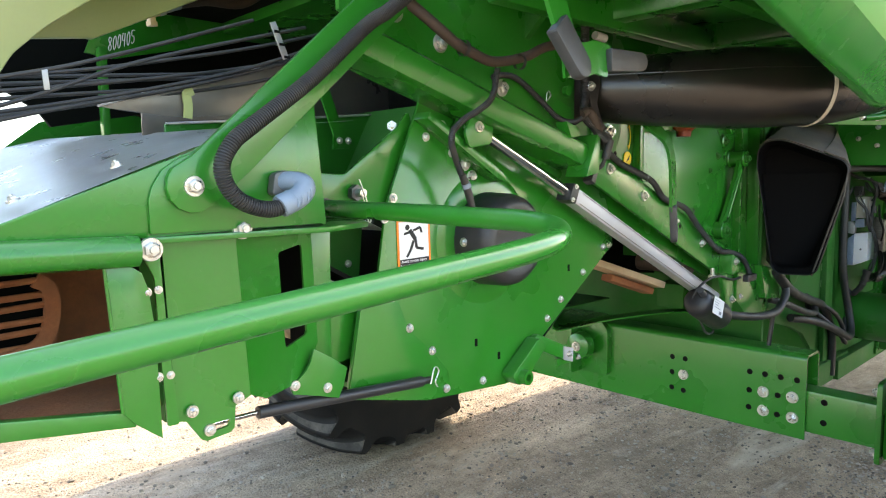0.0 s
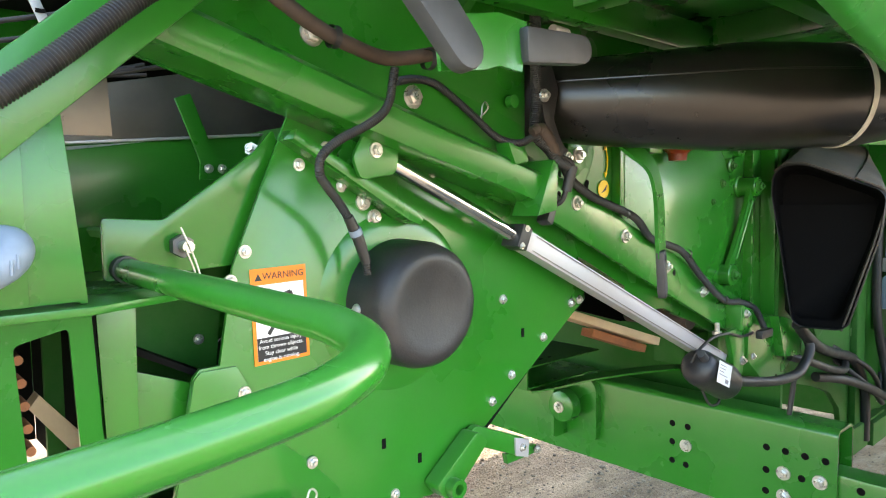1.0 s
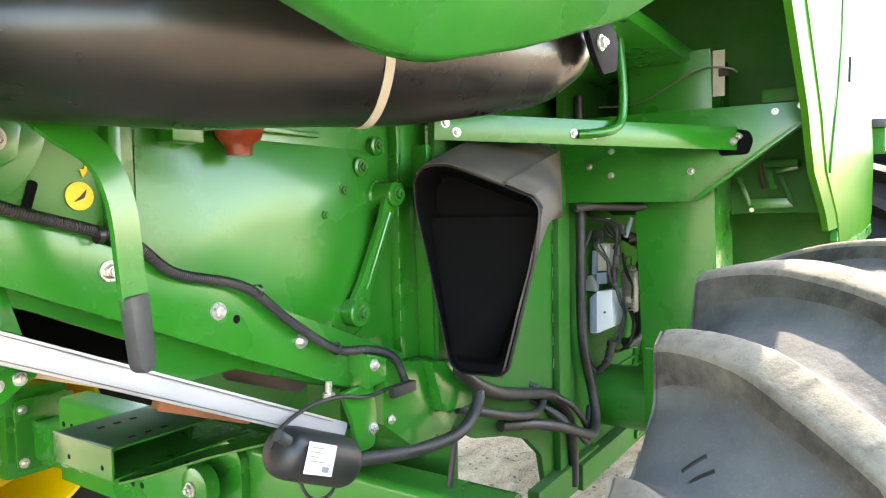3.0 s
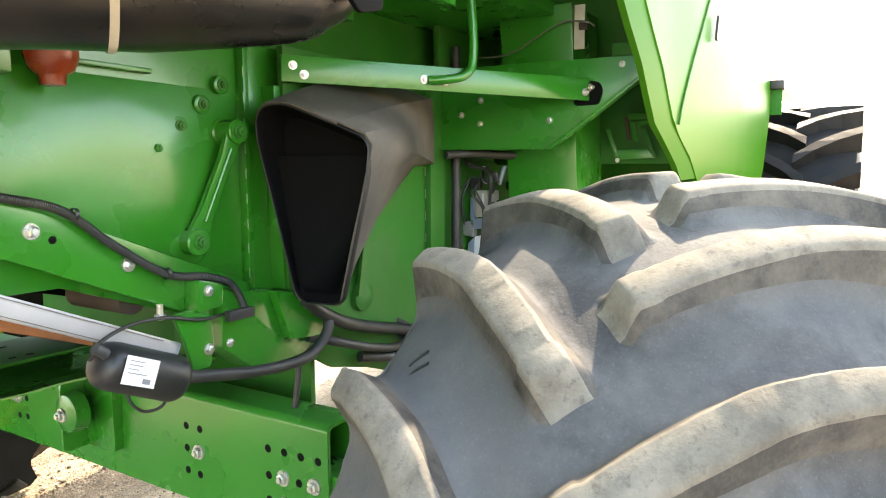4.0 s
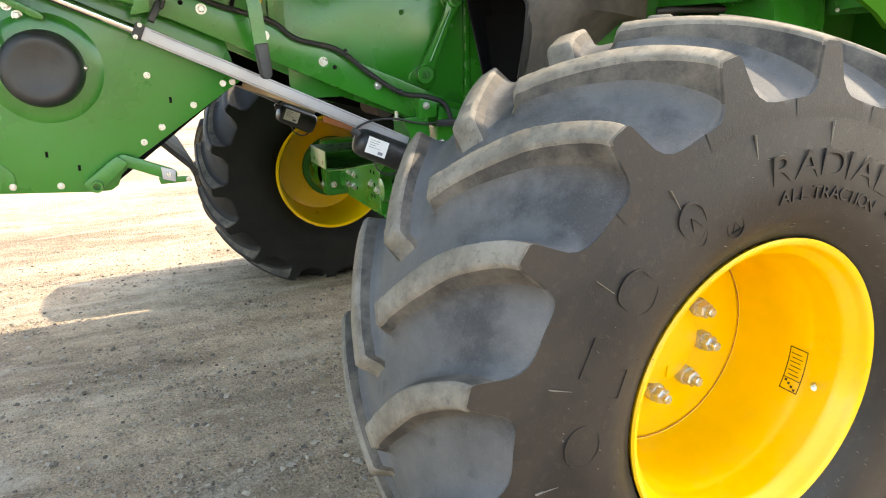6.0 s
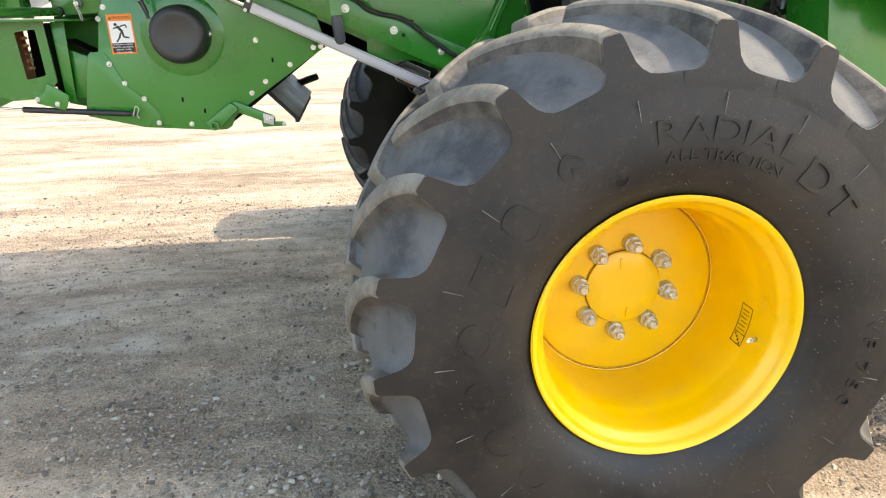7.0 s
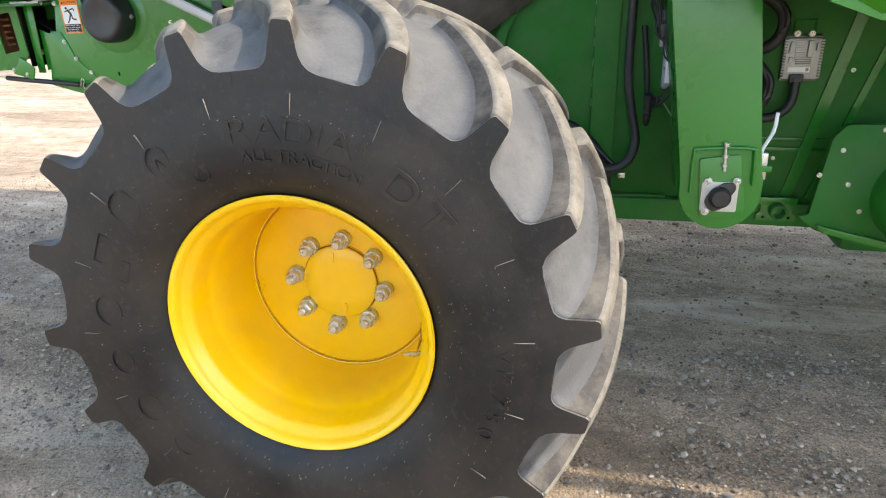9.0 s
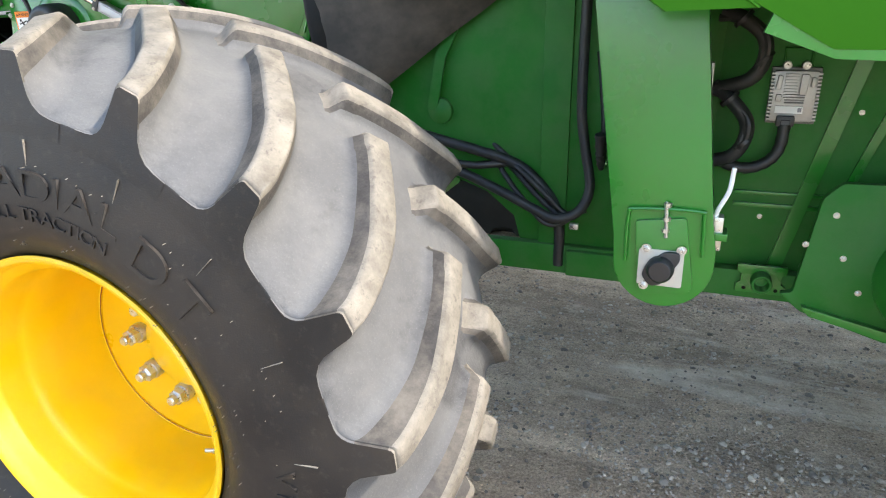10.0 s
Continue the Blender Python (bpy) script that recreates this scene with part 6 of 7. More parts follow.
def build_shields():
    s = thing("side_shield", (-0.7, 0.4, 1.70), "glossy green side shield with folded lower corner", "shield")
    out = rounded([(-1.90, 1.90), (-1.05, 1.724), (-0.93, 1.700), (-0.86, 1.702), (-0.70, 1.742), (-0.37, 1.845), (0.0, 2.0), (0.1, 2.35), (-1.9, 2.35)], 0.03)
    bm = bmesh.new()
    cx, cz = -0.75, 2.1
    rows = []
    for k, y in ((1.0, 0.425), (1.0, 0.412), (0.988, 0.404), (0.86, 0.364), (0.84, 0.357), (0.5, 0.315), (0.2, 0.295)):
        rows.append([bm.verts.new((cx + (x - cx) * k, y + 0.03 * (z - 1.7), cz + (z - cz) * k)) for x, z in out])
    n = len(out)
    face = bmesh.new()
    inner = [[face.verts.new(v.co) for v in row] for row in rows[4:]]
    for bmx, rr in ((bm, rows[:5]), (face, inner)):
        for a, b in zip(rr, rr[1:]):
            for i in range(n):
                bmx.faces.new((a[i], a[(i + 1) % n], b[(i + 1) % n], b[i]))
    face.faces.new(inner[-1])
    for row in rows[5:]:
        for v in row:
            bm.verts.remove(v)
    for bmx in (bm, face):
        bmesh.ops.recalc_face_normals(bmx, faces=list(bmx.faces))
    part("folded_border", bm, G, s)
    part("face", face, M["green_gloss"], s)
    f = thing("front_side_panel", (1.9, 0.2, 1.45), "large glossy green side panel with a swept rear edge", "side panel")

    def rear_x(z):
        """The swept rear edge of the panel."""
        ks = [(1.42, 1.40), (1.50, 1.26), (1.57, 1.16), (1.66, 0.95), (1.84, 0.77), (1.91, 0.67), (2.05, 0.52), (2.8, -0.10)]
        for (z0, x0), (z1, x1) in zip(ks, ks[1:]):
            if z <= z1:
                return x0 + (x1 - x0) * (z - z0) / (z1 - z0)
        return -0.1

    def face_y(x, z):
        return 0.262 - 0.05 * min(1.0, max(0.0, (x - 0.9) / 1.2)) - 0.02 * max(0.0, min(1.0, (x - 2.0) / 0.8)) + 0.085 * max(0.0, z - 1.80) ** 1.4 + 0.25 * max(0.0, 1.53 - z) ** 1.5
    bm = bmesh.new()
    rows = []
    for j in range(19):
        v = j / 18
        row = []
        for i in range(25):
            u = i / 24
            low = 1.425 + 0.12 * max(0.0, u - 0.72) ** 1.2
            z = low + (2.78 - low) * v ** 1.25
            x0, x1 = rear_x(z), 2.72 + 0.40 * max(0.0, min(1.0, (z - 1.45) / 0.6)) ** 0.8
            x = x0 + (x1 - x0) * u
            row.append(bm.verts.new((x, face_y(x, z), z)))
        rows.append(row)
    for p, q in zip(rows, rows[1:]):
        for i in range(24):
            bm.faces.new((p[i], p[i + 1], q[i + 1], q[i]))
    bmesh.ops.recalc_face_normals(bm, faces=list(bm.faces))
    bmesh.ops.solidify(bm, geom=list(bm.faces), thickness=0.008)
    part("skin", bm, M["green_warm_lit"], f)
    # folded rear flange, a broad strip beside the face
    fl = bmesh.new()
    zs = [1.50, 1.55, 1.61, 1.67, 1.74, 1.82, 1.90, 2.0, 2.15, 2.4, 2.7]
    rows = [[fl.verts.new((rear_x(z) - d, face_y(rear_x(z), z) + y, z - 0.03 * d)) for d, y in ((0.0, 0.0), (0.006, 0.006), (0.165, 0.020), (0.168, 0.034))] for z in zs]
    for p, q in zip(rows, rows[1:]):
        for i in range(3):
            fl.faces.new((p[i], p[i + 1], q[i + 1], q[i]))
    bmesh.ops.recalc_face_normals(fl, faces=list(fl.faces))
    bmesh.ops.solidify(fl, geom=list(fl.faces), thickness=0.004)
    part("rear_flange", fl, M["green_warm_lit"], f)
    seam = [(x, face_y(x, z) - 0.0035, z) for x, z in ((1.17, 1.56), (0.99, 1.67), (1.03, 1.74), (1.14, 1.87), (1.28, 2.0), (1.50, 2.2), (1.8, 2.5))]
    part("seam", sweep(smooth_path(seam[1:], 5), 0.0035, 6), M["green_dull_shaded"], f)
    part("lower_edge", sweep([(1.28, 0.262, 1.475), (1.40, 0.262, 1.43), (1.60, 0.25, 1.425), (2.2, 0.22, 1.425), (2.7, 0.20, 1.45)], 0.01, flat=(0.010, 0.022), up=(0, 0, 1)), G, f)
    part("latch_recess", slab(rounded([(1.44, 2.0), (1.49, 2.0), (1.53, 2.09), (1.48, 2.10)], 0.02), "y", 0.228, 0.236, 0), M["black_ink"], f)
    k = thing("mirror_bracket", (3.1, 0.20, 1.80), "dark green bracket behind the side panel's front edge", "bracket")
    part("plate", box(3.08, 3.11, 0.14, 0.20, 1.84, 2.02, 0.004), M["green_dull_shaded"], k)
    part("foot", box(3.04, 3.14, 0.13, 0.21, 1.98, 2.03, 0.006), M["black_plastic"], k)
    part("arm", box(3.085, 3.105, 0.17, 0.36, 1.86, 1.89, 0.004), M["green_dull_shaded"], k)


build_shields()


def build_front_wheel():
    """The big drive wheel, seen over the rear tyre."""
    R, zc, y0 = 0.98, 0.96, 0.05
    prof = [(-0.24, 0.55), (-0.31, 0.70), (-0.31, 0.80), (-0.29, 0.875), (-0.15, 0.905), (0, 0.912), (0.15, 0.905), (0.29, 0.875), (0.31, 0.80), (0.31, 0.70), (0.24, 0.55)]
    w = part("drive_wheel", lathe([(y0 + d, r) for d, r in prof], 72, "y", (3.95, 0, zc)), M["tread_dark"], body, "tall black drive wheel tyre with deep tread bars")
    part("rim", lathe([(y0 - 0.25, 0.56), (y0 - 0.25, 0.50), (y0, 0.46), (y0, 0.0)], 48, "y", (3.95, 0, zc)), M["yellow"], w)
    bm = bmesh.new()
    rows = []
    for w_, a in ((-0.03, 14), (0.08, 8), (0.2, 3), (0.30, 0), (0.315, -0.3)):
        row = []
        for s, r in ((-0.07, 0.86), (-0.04, R), (0.03, R), (0.06, 0.86)):
            t = radians(a) + s / R
            row.append(bm.verts.new((r * math.cos(t), w_, r * math.sin(t))))
        rows.append(row)
    for a, b in zip(rows, rows[1:]):
        for i in range(3):
            bm.faces.new((a[i], a[i + 1], b[i + 1], b[i]))
    bm.faces.new(rows[0])
    bm.faces.new(rows[-1])
    bmesh.ops.recalc_face_normals(bm, faces=list(bm.faces))
    me = bpy.data.meshes.new("lug")
    bm.to_mesh(me)
    bm.free()
    for k in range(20):
        for side in (-1, 1):
            m = Matrix.Translation((3.95, y0, zc)) @ Matrix.Rotation(-radians(k * 18 + (9 if side > 0 else 0)), 4, "Y") @ Matrix.Diagonal((1, side, 1, 1))
            put("lug", me, M["tread_dark"], w, smooth=False, m=m)


build_front_wheel()


def build_warning():
    """Safety decal on the chopper's plate; the figure on it is reduced to plain strokes."""
    d = thing("warning_decal", (-1.64, 1.088, 1.35), "orange and white warning decal on the chopper plate", "decal")
    m = Matrix.Translation((-1.637, 1.0905, 1.421)) @ Matrix.Rotation(radians(90), 4, "X") @ Matrix.Rotation(radians(1.5), 4, "Z")
    W, H = 0.047, 0.073

    def rect(x0, x1, z0, z1, mat, lift, name):
        bm = box(x0, x1, z0, z1, lift, lift + 0.0006, 0, m=m)
        return part(name, bm, M[mat], d)
    rect(-W, W, -H, H, "orange_label", 0.0, "backing")
    rect(-W * 0.88, W * 0.88, -H * 0.92, H * 0.66, "white_label", 0.0006, "field")
    rect(-W * 0.88, W * 0.88, -H * 0.92, -H * 0.44, "black_ink", 0.0012, "text_field")
    letters("heading", "WARNING", 0.0145, M["black_ink"], d, m @ Matrix.Translation((0.008, H * 0.825, 0.0009)), 0.0002)
    tri = slab([(-0.040, H * 0.75), (-0.028, H * 0.75), (-0.034, H * 0.90)], "z", 0.0006, 0.001, 0)
    tri.transform(m)
    part("triangle", tri, M["black_ink"], d)
    for k, t in enumerate(("Avoid serious injury", "from thrown objects.", "Stay clear while", "engine is running.")):
        letters("text_line", t, 0.0088, M["white_label"], d, m @ Matrix.Translation((-0.002, -H * 0.51 - k * 0.0095, 0.0019)), 0.0002)
    # plain strokes of the pictogram
    for p, q, w in (((-0.012, 0.030), (0.004, 0.008), 0.006), ((0.004, 0.008), (0.006, -0.010), 0.004), ((0.006, -0.010), (0.026, -0.014), 0.0035), ((-0.002, 0.006), (-0.010, -0.012), 0.004),
                    ((-0.010, -0.012), (-0.022, -0.028), 0.0035), ((-0.010, 0.026), (-0.028, 0.022), 0.003), ((-0.002, 0.028), (0.018, 0.034), 0.003), ((0.018, 0.034), (0.022, 0.022), 0.003)):
        bm = sweep([(*p, 0.0015), (*q, 0.0015)], 0.001, flat=(w * 0.85, 0.0003), up=(0, 0, 1))
        bm.transform(m)
        part("stroke", bm, M["black_ink"], d)
    dot = slab(ring(-0.018, 0.036, 0.006, 16), "z", 0.0012, 0.0018, 0)
    dot.transform(m)
    part("dot", dot, M["black_ink"], d)
    y = thing("service_decal", (-0.79, 1.08, 1.58), "round yellow service decal with an arrow above it", "decal")
    part("disc", slab(ring(-0.790, 1.613, 0.021, 28), "y", 1.0915, 1.0935, 0), M["yellow_label"], y)
    part("leaf", slab(rounded([(-0.801, 1.603), (-0.790, 1.612), (-0.779, 1.624), (-0.783, 1.610)], 0.003), "y", 1.0908, 1.0914, 0), M["black_ink"], y)
    arc_pts = smooth_path([(-0.781, 1.0925, 1.648), (-0.7755, 1.0925, 1.668), (-0.776, 1.0925, 1.690), (-0.7815, 1.0925, 1.708)], 5)
    part("arrow", sweep(arc_pts, 0.001, flat=(0.0006, 0.0020), up=(1, 0, 0)), M["yellow_label"], y)
    for x, z, sg in ((-0.7835, 1.640, -1), (-0.7845, 1.716, 1)):
        part("arrow_head", slab([(x, z), (x - 0.005, z - sg * 0.013), (x + 0.007, z - sg * 0.011)], "y", 1.0915, 1.0935, 0), M["yellow_label"], y)


build_warning()


def build_filter_bowl():
    f = thing("filter_bowl", (-0.53, 1.05, 1.69), "amber plastic filter bowl below the duct", "filter bowl")
    part("bowl", lathe([(1.79, 0.046), (1.735, 0.046), (1.712, 0.038), (1.704, 0.026), (1.70, 0.024), (1.684, 0.022), (1.684, 0.0)], 28, "z", (-0.53, 1.05, 0)), M["red_lens"], f)
    part("cap", lathe([(1.785, 0.0), (1.785, 0.05), (1.83, 0.05), (1.83, 0.0)], 28, "z", (-0.53, 1.05, 0)), M["black_plastic"], f)
    part("bracket", box(-0.66, -0.60, 1.05, 1.10, 1.70, 1.80, 0.004), G, f)


build_filter_bowl()


def build_tan_guide():
    t = thing("drive_guard", (-0.55, 1.3, 1.14), "tan wooden guard board with a brown block beneath", "board")
    part("board", bevelled(sweep([(-0.80, 1.42, 1.335), (-0.34, 1.24, 1.165)], 0.02, flat=(0.045, 0.012), up=(0.3, 0, 1)), 0.003), M["tan"], t)
    part("block", bevelled(sweep([(-0.53, 1.33, 1.205), (-0.36, 1.262, 1.142)], 0.02, flat=(0.030, 0.012), up=(0.3, 0, 1)), 0.003), M["rust"], t)
    part("roller", rod((-0.36, 1.10, 1.25), (-0.36, 1.30, 1.25), 0.032, 20), M["brown_tape"], t)


build_tan_guide()


def build_control_unit():
    e = thing("control_unit", (1.415, 0.98, 1.16), "ribbed cast aluminium electronic control unit on the wall", "control unit")
    cast, dark = M["cast_bright"], M["cast_grey"]
    part("base_plate", box(1.354, 1.482, 0.992, 1.010, 1.164, 1.322, 0.004), dark, e)
    part("housing", box(1.362, 1.474, 0.976, 0.993, 1.172, 1.314, 0.006), cast, e)
    for k in range(14):
        z = 1.176 + k * 0.0098
        for x0, x1 in ((1.354, 1.364), (1.472, 1.482)):
            part("fin", box(x0, x1, 0.974, 0.994, z, z + 0.0048, 0), cast, e)
    for k in range(9):
        z = 1.236 + k * 0.0082
        part("fin", box(1.390, 1.424, 0.967, 0.977, z, z + 0.0040, 0), cast, e)
    for k in range(4):
        z = 1.224 + k * 0.0075
        part("fin", box(1.395, 1.445, 0.968, 0.977, z, z + 0.0030, 0), dark, e)
    part("boss", slab(rounded([(1.367, 1.262), (1.381, 1.262), (1.384, 1.300), (1.372, 1.304)], 0.006), "y", 0.962, 0.977, 0.003), cast, e)
    part("boss", slab(rounded([(1.428, 1.250), (1.447, 1.250), (1.450, 1.305), (1.430, 1.307)], 0.006), "y", 0.962, 0.977, 0.003), cast, e)
    part("boss", slab(rounded([(1.456, 1.270), (1.468, 1.270), (1.469, 1.296), (1.457, 1.298)], 0.005), "y", 0.964, 0.977, 0.003), cast, e)
    part("boss", slab(rounded([(1.370, 1.228), (1.386, 1.228), (1.386, 1.248), (1.372, 1.250)], 0.005), "y", 0.965, 0.977, 0.003), cast, e)
    part("label", box(1.374, 1.446, 0.972, 0.9755, 1.196, 1.216, 0.0005), M["white_label"], e, "white paper label")
    part("label_bar", box(1.432, 1.442, 0.9712, 0.9718, 1.200, 1.212, 0), M["grey_ink"], e)
    for x, z in ((1.392, 1.327), (1.440, 1.327), (1.415, 1.157)):
        part("ear", lathe([(0.985, 0.0), (0.985, 0.011), (1.008, 0.012)], 16, "y", (x, 0, z)), cast, e)
        bolt((x, 0.985, z), NY, e, 0.009)
    part("bracket", sweep([(1.385, 1.006, 1.325), (1.383, 1.004, 1.372), (1.452, 1.004, 1.372), (1.455, 1.006, 1.325)], 0.004, 8), M["green_dull_shaded"], e)
    part("plug", box(1.380, 1.428, 0.955, 0.978, 1.160, 1.190, 0.006), M["black_plastic"], e)
    part("plug_latch", box(1.392, 1.416, 0.948, 0.956, 1.166, 1.180, 0.003), M["grip"], e)
    part("cable", sweep(smooth_path([(1.405, 0.965, 1.165), (1.40, 0.96, 1.10), (1.375, 0.955, 1.06), (1.33, 0.95, 1.038), (1.28, 0.95, 1.04), (1.23, 0.96, 1.06)], 8), lambda t: 0.0165 + 0.0008 * math.sin(t * 60), 12), M["cable"], e)


build_control_unit()


def build_relay_boxes():
    r = thing("relay_box", (0.95, 0.96, 1.13), "white and grey relay boxes wired to the front wall", "relay box")
    part("bracket", box(0.90, 1.22, 1.0, 1.006, 1.06, 1.56, 0.002), M["green_dull_shaded"], r)
    lower = part("box", slab([(0.909, 1.163), (0.962, 1.137), (0.988, 1.135), (0.988, 1.262), (0.962, 1.286), (0.909, 1.294)], "x", 0.95, 1.06, 0.003), M["white_label"], r, "white plastic relay box")
    part("screw", rod((0.951, 0.935, 1.215), (0.945, 0.935, 1.213), 0.004, 10), M["cast_grey"], lower)
    part("side_cover", slab([(0.964, 1.140), (0.990, 1.138), (0.990, 1.260), (0.964, 1.283)], "x", 0.944, 0.951, 0.002), M["grey_plug"], lower, "grey side cover")
    upper = part("box", box(0.95, 1.05, 0.914, 0.962, 1.358, 1.455, 0.005), M["cream_steel"], r, "pale metal module")
    part("label", box(0.9485, 0.9495, 0.926, 0.934, 1.385, 1.445, 0), M["white_label"], upper)
    part("side_cover", box(0.944, 0.97, 0.962, 0.980, 1.345, 1.43, 0.003), M["grey_plug"], upper, "grey side cover")
    fins = part("finned_module", box(1.155, 1.20, 0.895, 0.947, 1.186, 1.340, 0.004), M["cast_bright"], r, "grey finned module")
    for k in range(11):
        z = 1.194 + 0.013 * k
        part("fin", box(1.146, 1.156, 0.897, 0.945, z, z + 0.005, 0.001), M["cast_bright"], fins)
    part("label", box(1.143, 1.1455, 0.905, 0.926, 1.225, 1.247, 0), M["white_label"], fins)
    # plugs and the loose wiring between the boxes
    part("plug", slab(rounded([(0.958, 1.285), (1.0, 1.29), (1.004, 1.335), (0.975, 1.345), (0.955, 1.325)], 0.008), "x", 0.925, 0.955, 0.004), M["cast_bright"], r, "pale plug")
    part("plug", slab(rounded([(0.917, 1.318), (0.955, 1.315), (0.956, 1.352), (0.920, 1.357)], 0.005), "x", 0.922, 0.955, 0.003), M["grey_plug"], r, "blue-grey plug")
    part("plug", rod((0.92, 0.828, 1.545), (0.925, 0.852, 1.480), 0.0085, 12), M["grey_plug"], r, "blue-grey plug")
    part("lug_strip", slab([(0.905, 1.530), (0.955, 1.535), (0.955, 1.545), (0.905, 1.543)], "x", 0.93, 0.94, 0.001), M["white_label"], r)
    part("plug", box(0.915, 0.945, 0.925, 0.965, 1.462, 1.505, 0.006), M["black_plastic"], r)
    part("plug", box(0.920, 0.950, 0.885, 0.912, 1.325, 1.372, 0.005), M["black_plastic"], r)
    rng = random.Random(12)
    runs = [[(0.93, 0.99, 1.57), (0.90, 0.955, 1.55), (0.905, 0.90, 1.535), (0.92, 0.86, 1.51), (0.93, 0.85, 1.48)], [(0.92, 0.90, 1.54), (0.90, 0.87, 1.50), (0.91, 0.88, 1.44), (0.93, 0.893, 1.37), (0.94, 0.90, 1.31)],
            [(0.93, 0.93, 1.48), (0.905, 0.94, 1.46), (0.915, 0.91, 1.40), (0.92, 0.895, 1.35), (0.96, 0.90, 1.30)], [(0.93, 0.97, 1.50), (0.90, 0.985, 1.44), (0.91, 0.99, 1.38), (0.93, 0.98, 1.33)],
            [(0.94, 0.90, 1.33), (0.95, 0.885, 1.26), (1.0, 0.885, 1.20), (0.96, 0.90, 1.13), (0.92, 0.905, 1.08)], [(1.16, 0.92, 1.20), (1.13, 0.895, 1.15), (1.12, 0.905, 1.08), (1.08, 0.935, 1.05), (1.0, 0.92, 1.07)],
            [(0.95, 0.87, 1.42), (1.0, 0.875, 1.36), (1.08, 0.88, 1.30), (1.14, 0.90, 1.25)], [(0.93, 0.92, 1.52), (0.91, 0.895, 1.49), (0.93, 0.875, 1.47), (0.95, 0.89, 1.44)]]
    for k, pts in enumerate(runs):
        for j in range(2):
            shift = Vector((rng.uniform(-0.01, 0.01), rng.uniform(-0.008, 0.008), rng.uniform(-0.008, 0.008)))
            part("lead", sweep(smooth_path([Vector(p) + shift * (i % 2 + 0.4) for i, p in enumerate(pts)], 5), rng.uniform(0.003, 0.0062), 7), M["cable"], r)
    for p in ((0.915, 0.862, 1.505), (0.93, 0.885, 1.40), (0.93, 0.905, 1.10)):
        part("tape_wrap", sweep([Vector(p) + Vector((0, 0, 0.016)), Vector(p), Vector(p) - Vector((0, 0.002, 0.016))], 0.0115, 10), M["cable"], r)
    part("boot", sweep(smooth_path([(0.90, 0.890, 1.125), (0.90, 0.902, 1.075), (0.90, 0.915, 1.045), (0.90, 0.942, 1.012)], 5), lambda t: 0.017 - 0.006 * t + 0.002 * math.sin(t * 30), 12), M["cable"], r)
    part("loom", sweep(smooth_path([(0.72, 0.95, 1.58), (0.80, 0.90, 1.585), (0.90, 0.80, 1.58), (0.95, 0.70, 1.585), (0.97, 0.64, 1.58)], 5), 0.014, 10), M["cable"], r)
    part("loom_end", sweep([(0.965, 0.655, 1.5805), (0.972, 0.632, 1.580)], 0.0155, 10), M["cream_steel"], r)


build_relay_boxes()


def build_upper_wire():
    w = thing("bare_wire", (0.86, 0.9, 1.88), "thin bent grey wire tied to a pale tab", "wire")
    part("wire", sweep(smooth_path([(0.83, 0.905, 1.907), (0.83, 0.811, 1.905), (0.83, 0.742, 1.919), (0.83, 0.655, 1.963), (0.83, 0.58, 1.991), (0.83, 0.508, 1.983), (0.84, 0.485, 1.970)], 6), 0.003, 6), M["sheet_steel"], w)
    t = thing("hanging_tab", (0.86, 0.55, 1.91), "pale grey-brown strap hanging beside the elevator head", "strap")
    part("strap", box(0.858, 0.864, 0.524, 0.5585, 1.908, 2.045, 0.002), M["cream_steel"], t)
    part("clip", box(0.846, 0.858, 0.510, 0.540, 1.965, 1.988, 0.003), M["brown_tape"], t)


build_upper_wire()

# ---- hoses, harness and cables ----
def hose(name, label, pts, r, mat="cable", ribbed=False, per=8, category="cable"):
    pitch = 0.0030 + r * 0.09
    pts = [Vector(p) for p in pts]
    low = min(pts, key=lambda p: p.z)
    h = thing(name, tuple(low), label, category)
    path = smooth_path(pts, per)
    part("sheath", corrugated(path, r, pitch, r * 0.075, 12) if ribbed else sweep(path, r, 12), M[mat], h)
    return h


h = hose("corrugated_hose", "thick black corrugated conduit clipped along the green strap",
         [(-1.70, 0.94, 1.945), (-1.819, 0.93, 1.855), (-1.876, 0.925, 1.818), (-1.986, 0.925, 1.721), (-2.090, 0.925, 1.644), (-2.124, 0.925, 1.618), (-2.143, 0.925, 1.588), (-2.142, 0.925, 1.561), (-2.127, 0.924, 1.536), (-2.101, 0.922, 1.521), (-2.072, 0.920, 1.515), (-2.050, 0.918, 1.520)], 0.0122, ribbed=True)
ELBOW = smooth_path([(-2.046, 0.918, 1.522), (-2.030, 0.917, 1.529), (-2.017, 0.917, 1.538), (-2.010, 0.921, 1.548), (-2.011, 0.931, 1.555), (-2.020, 0.947, 1.558), (-2.030, 0.968, 1.556)], 6)
part("elbow", sweep(ELBOW, lambda t: 0.0168 - 0.0012 * t + 0.0015 * math.sin(min(1.0, t * 1.3) * 3.1), 22), M["grey_plug"], h, "blue-grey plastic elbow")
part("collar", sweep([(-2.056, 0.919, 1.5185), (-2.053, 0.919, 1.5200), (-2.036, 0.918, 1.5268), (-2.033, 0.918, 1.5280)], lambda t: 0.0185 if 0.1 < t < 0.9 else 0.0172, 22), M["grey_plug"], h, "blue-grey plastic collar")
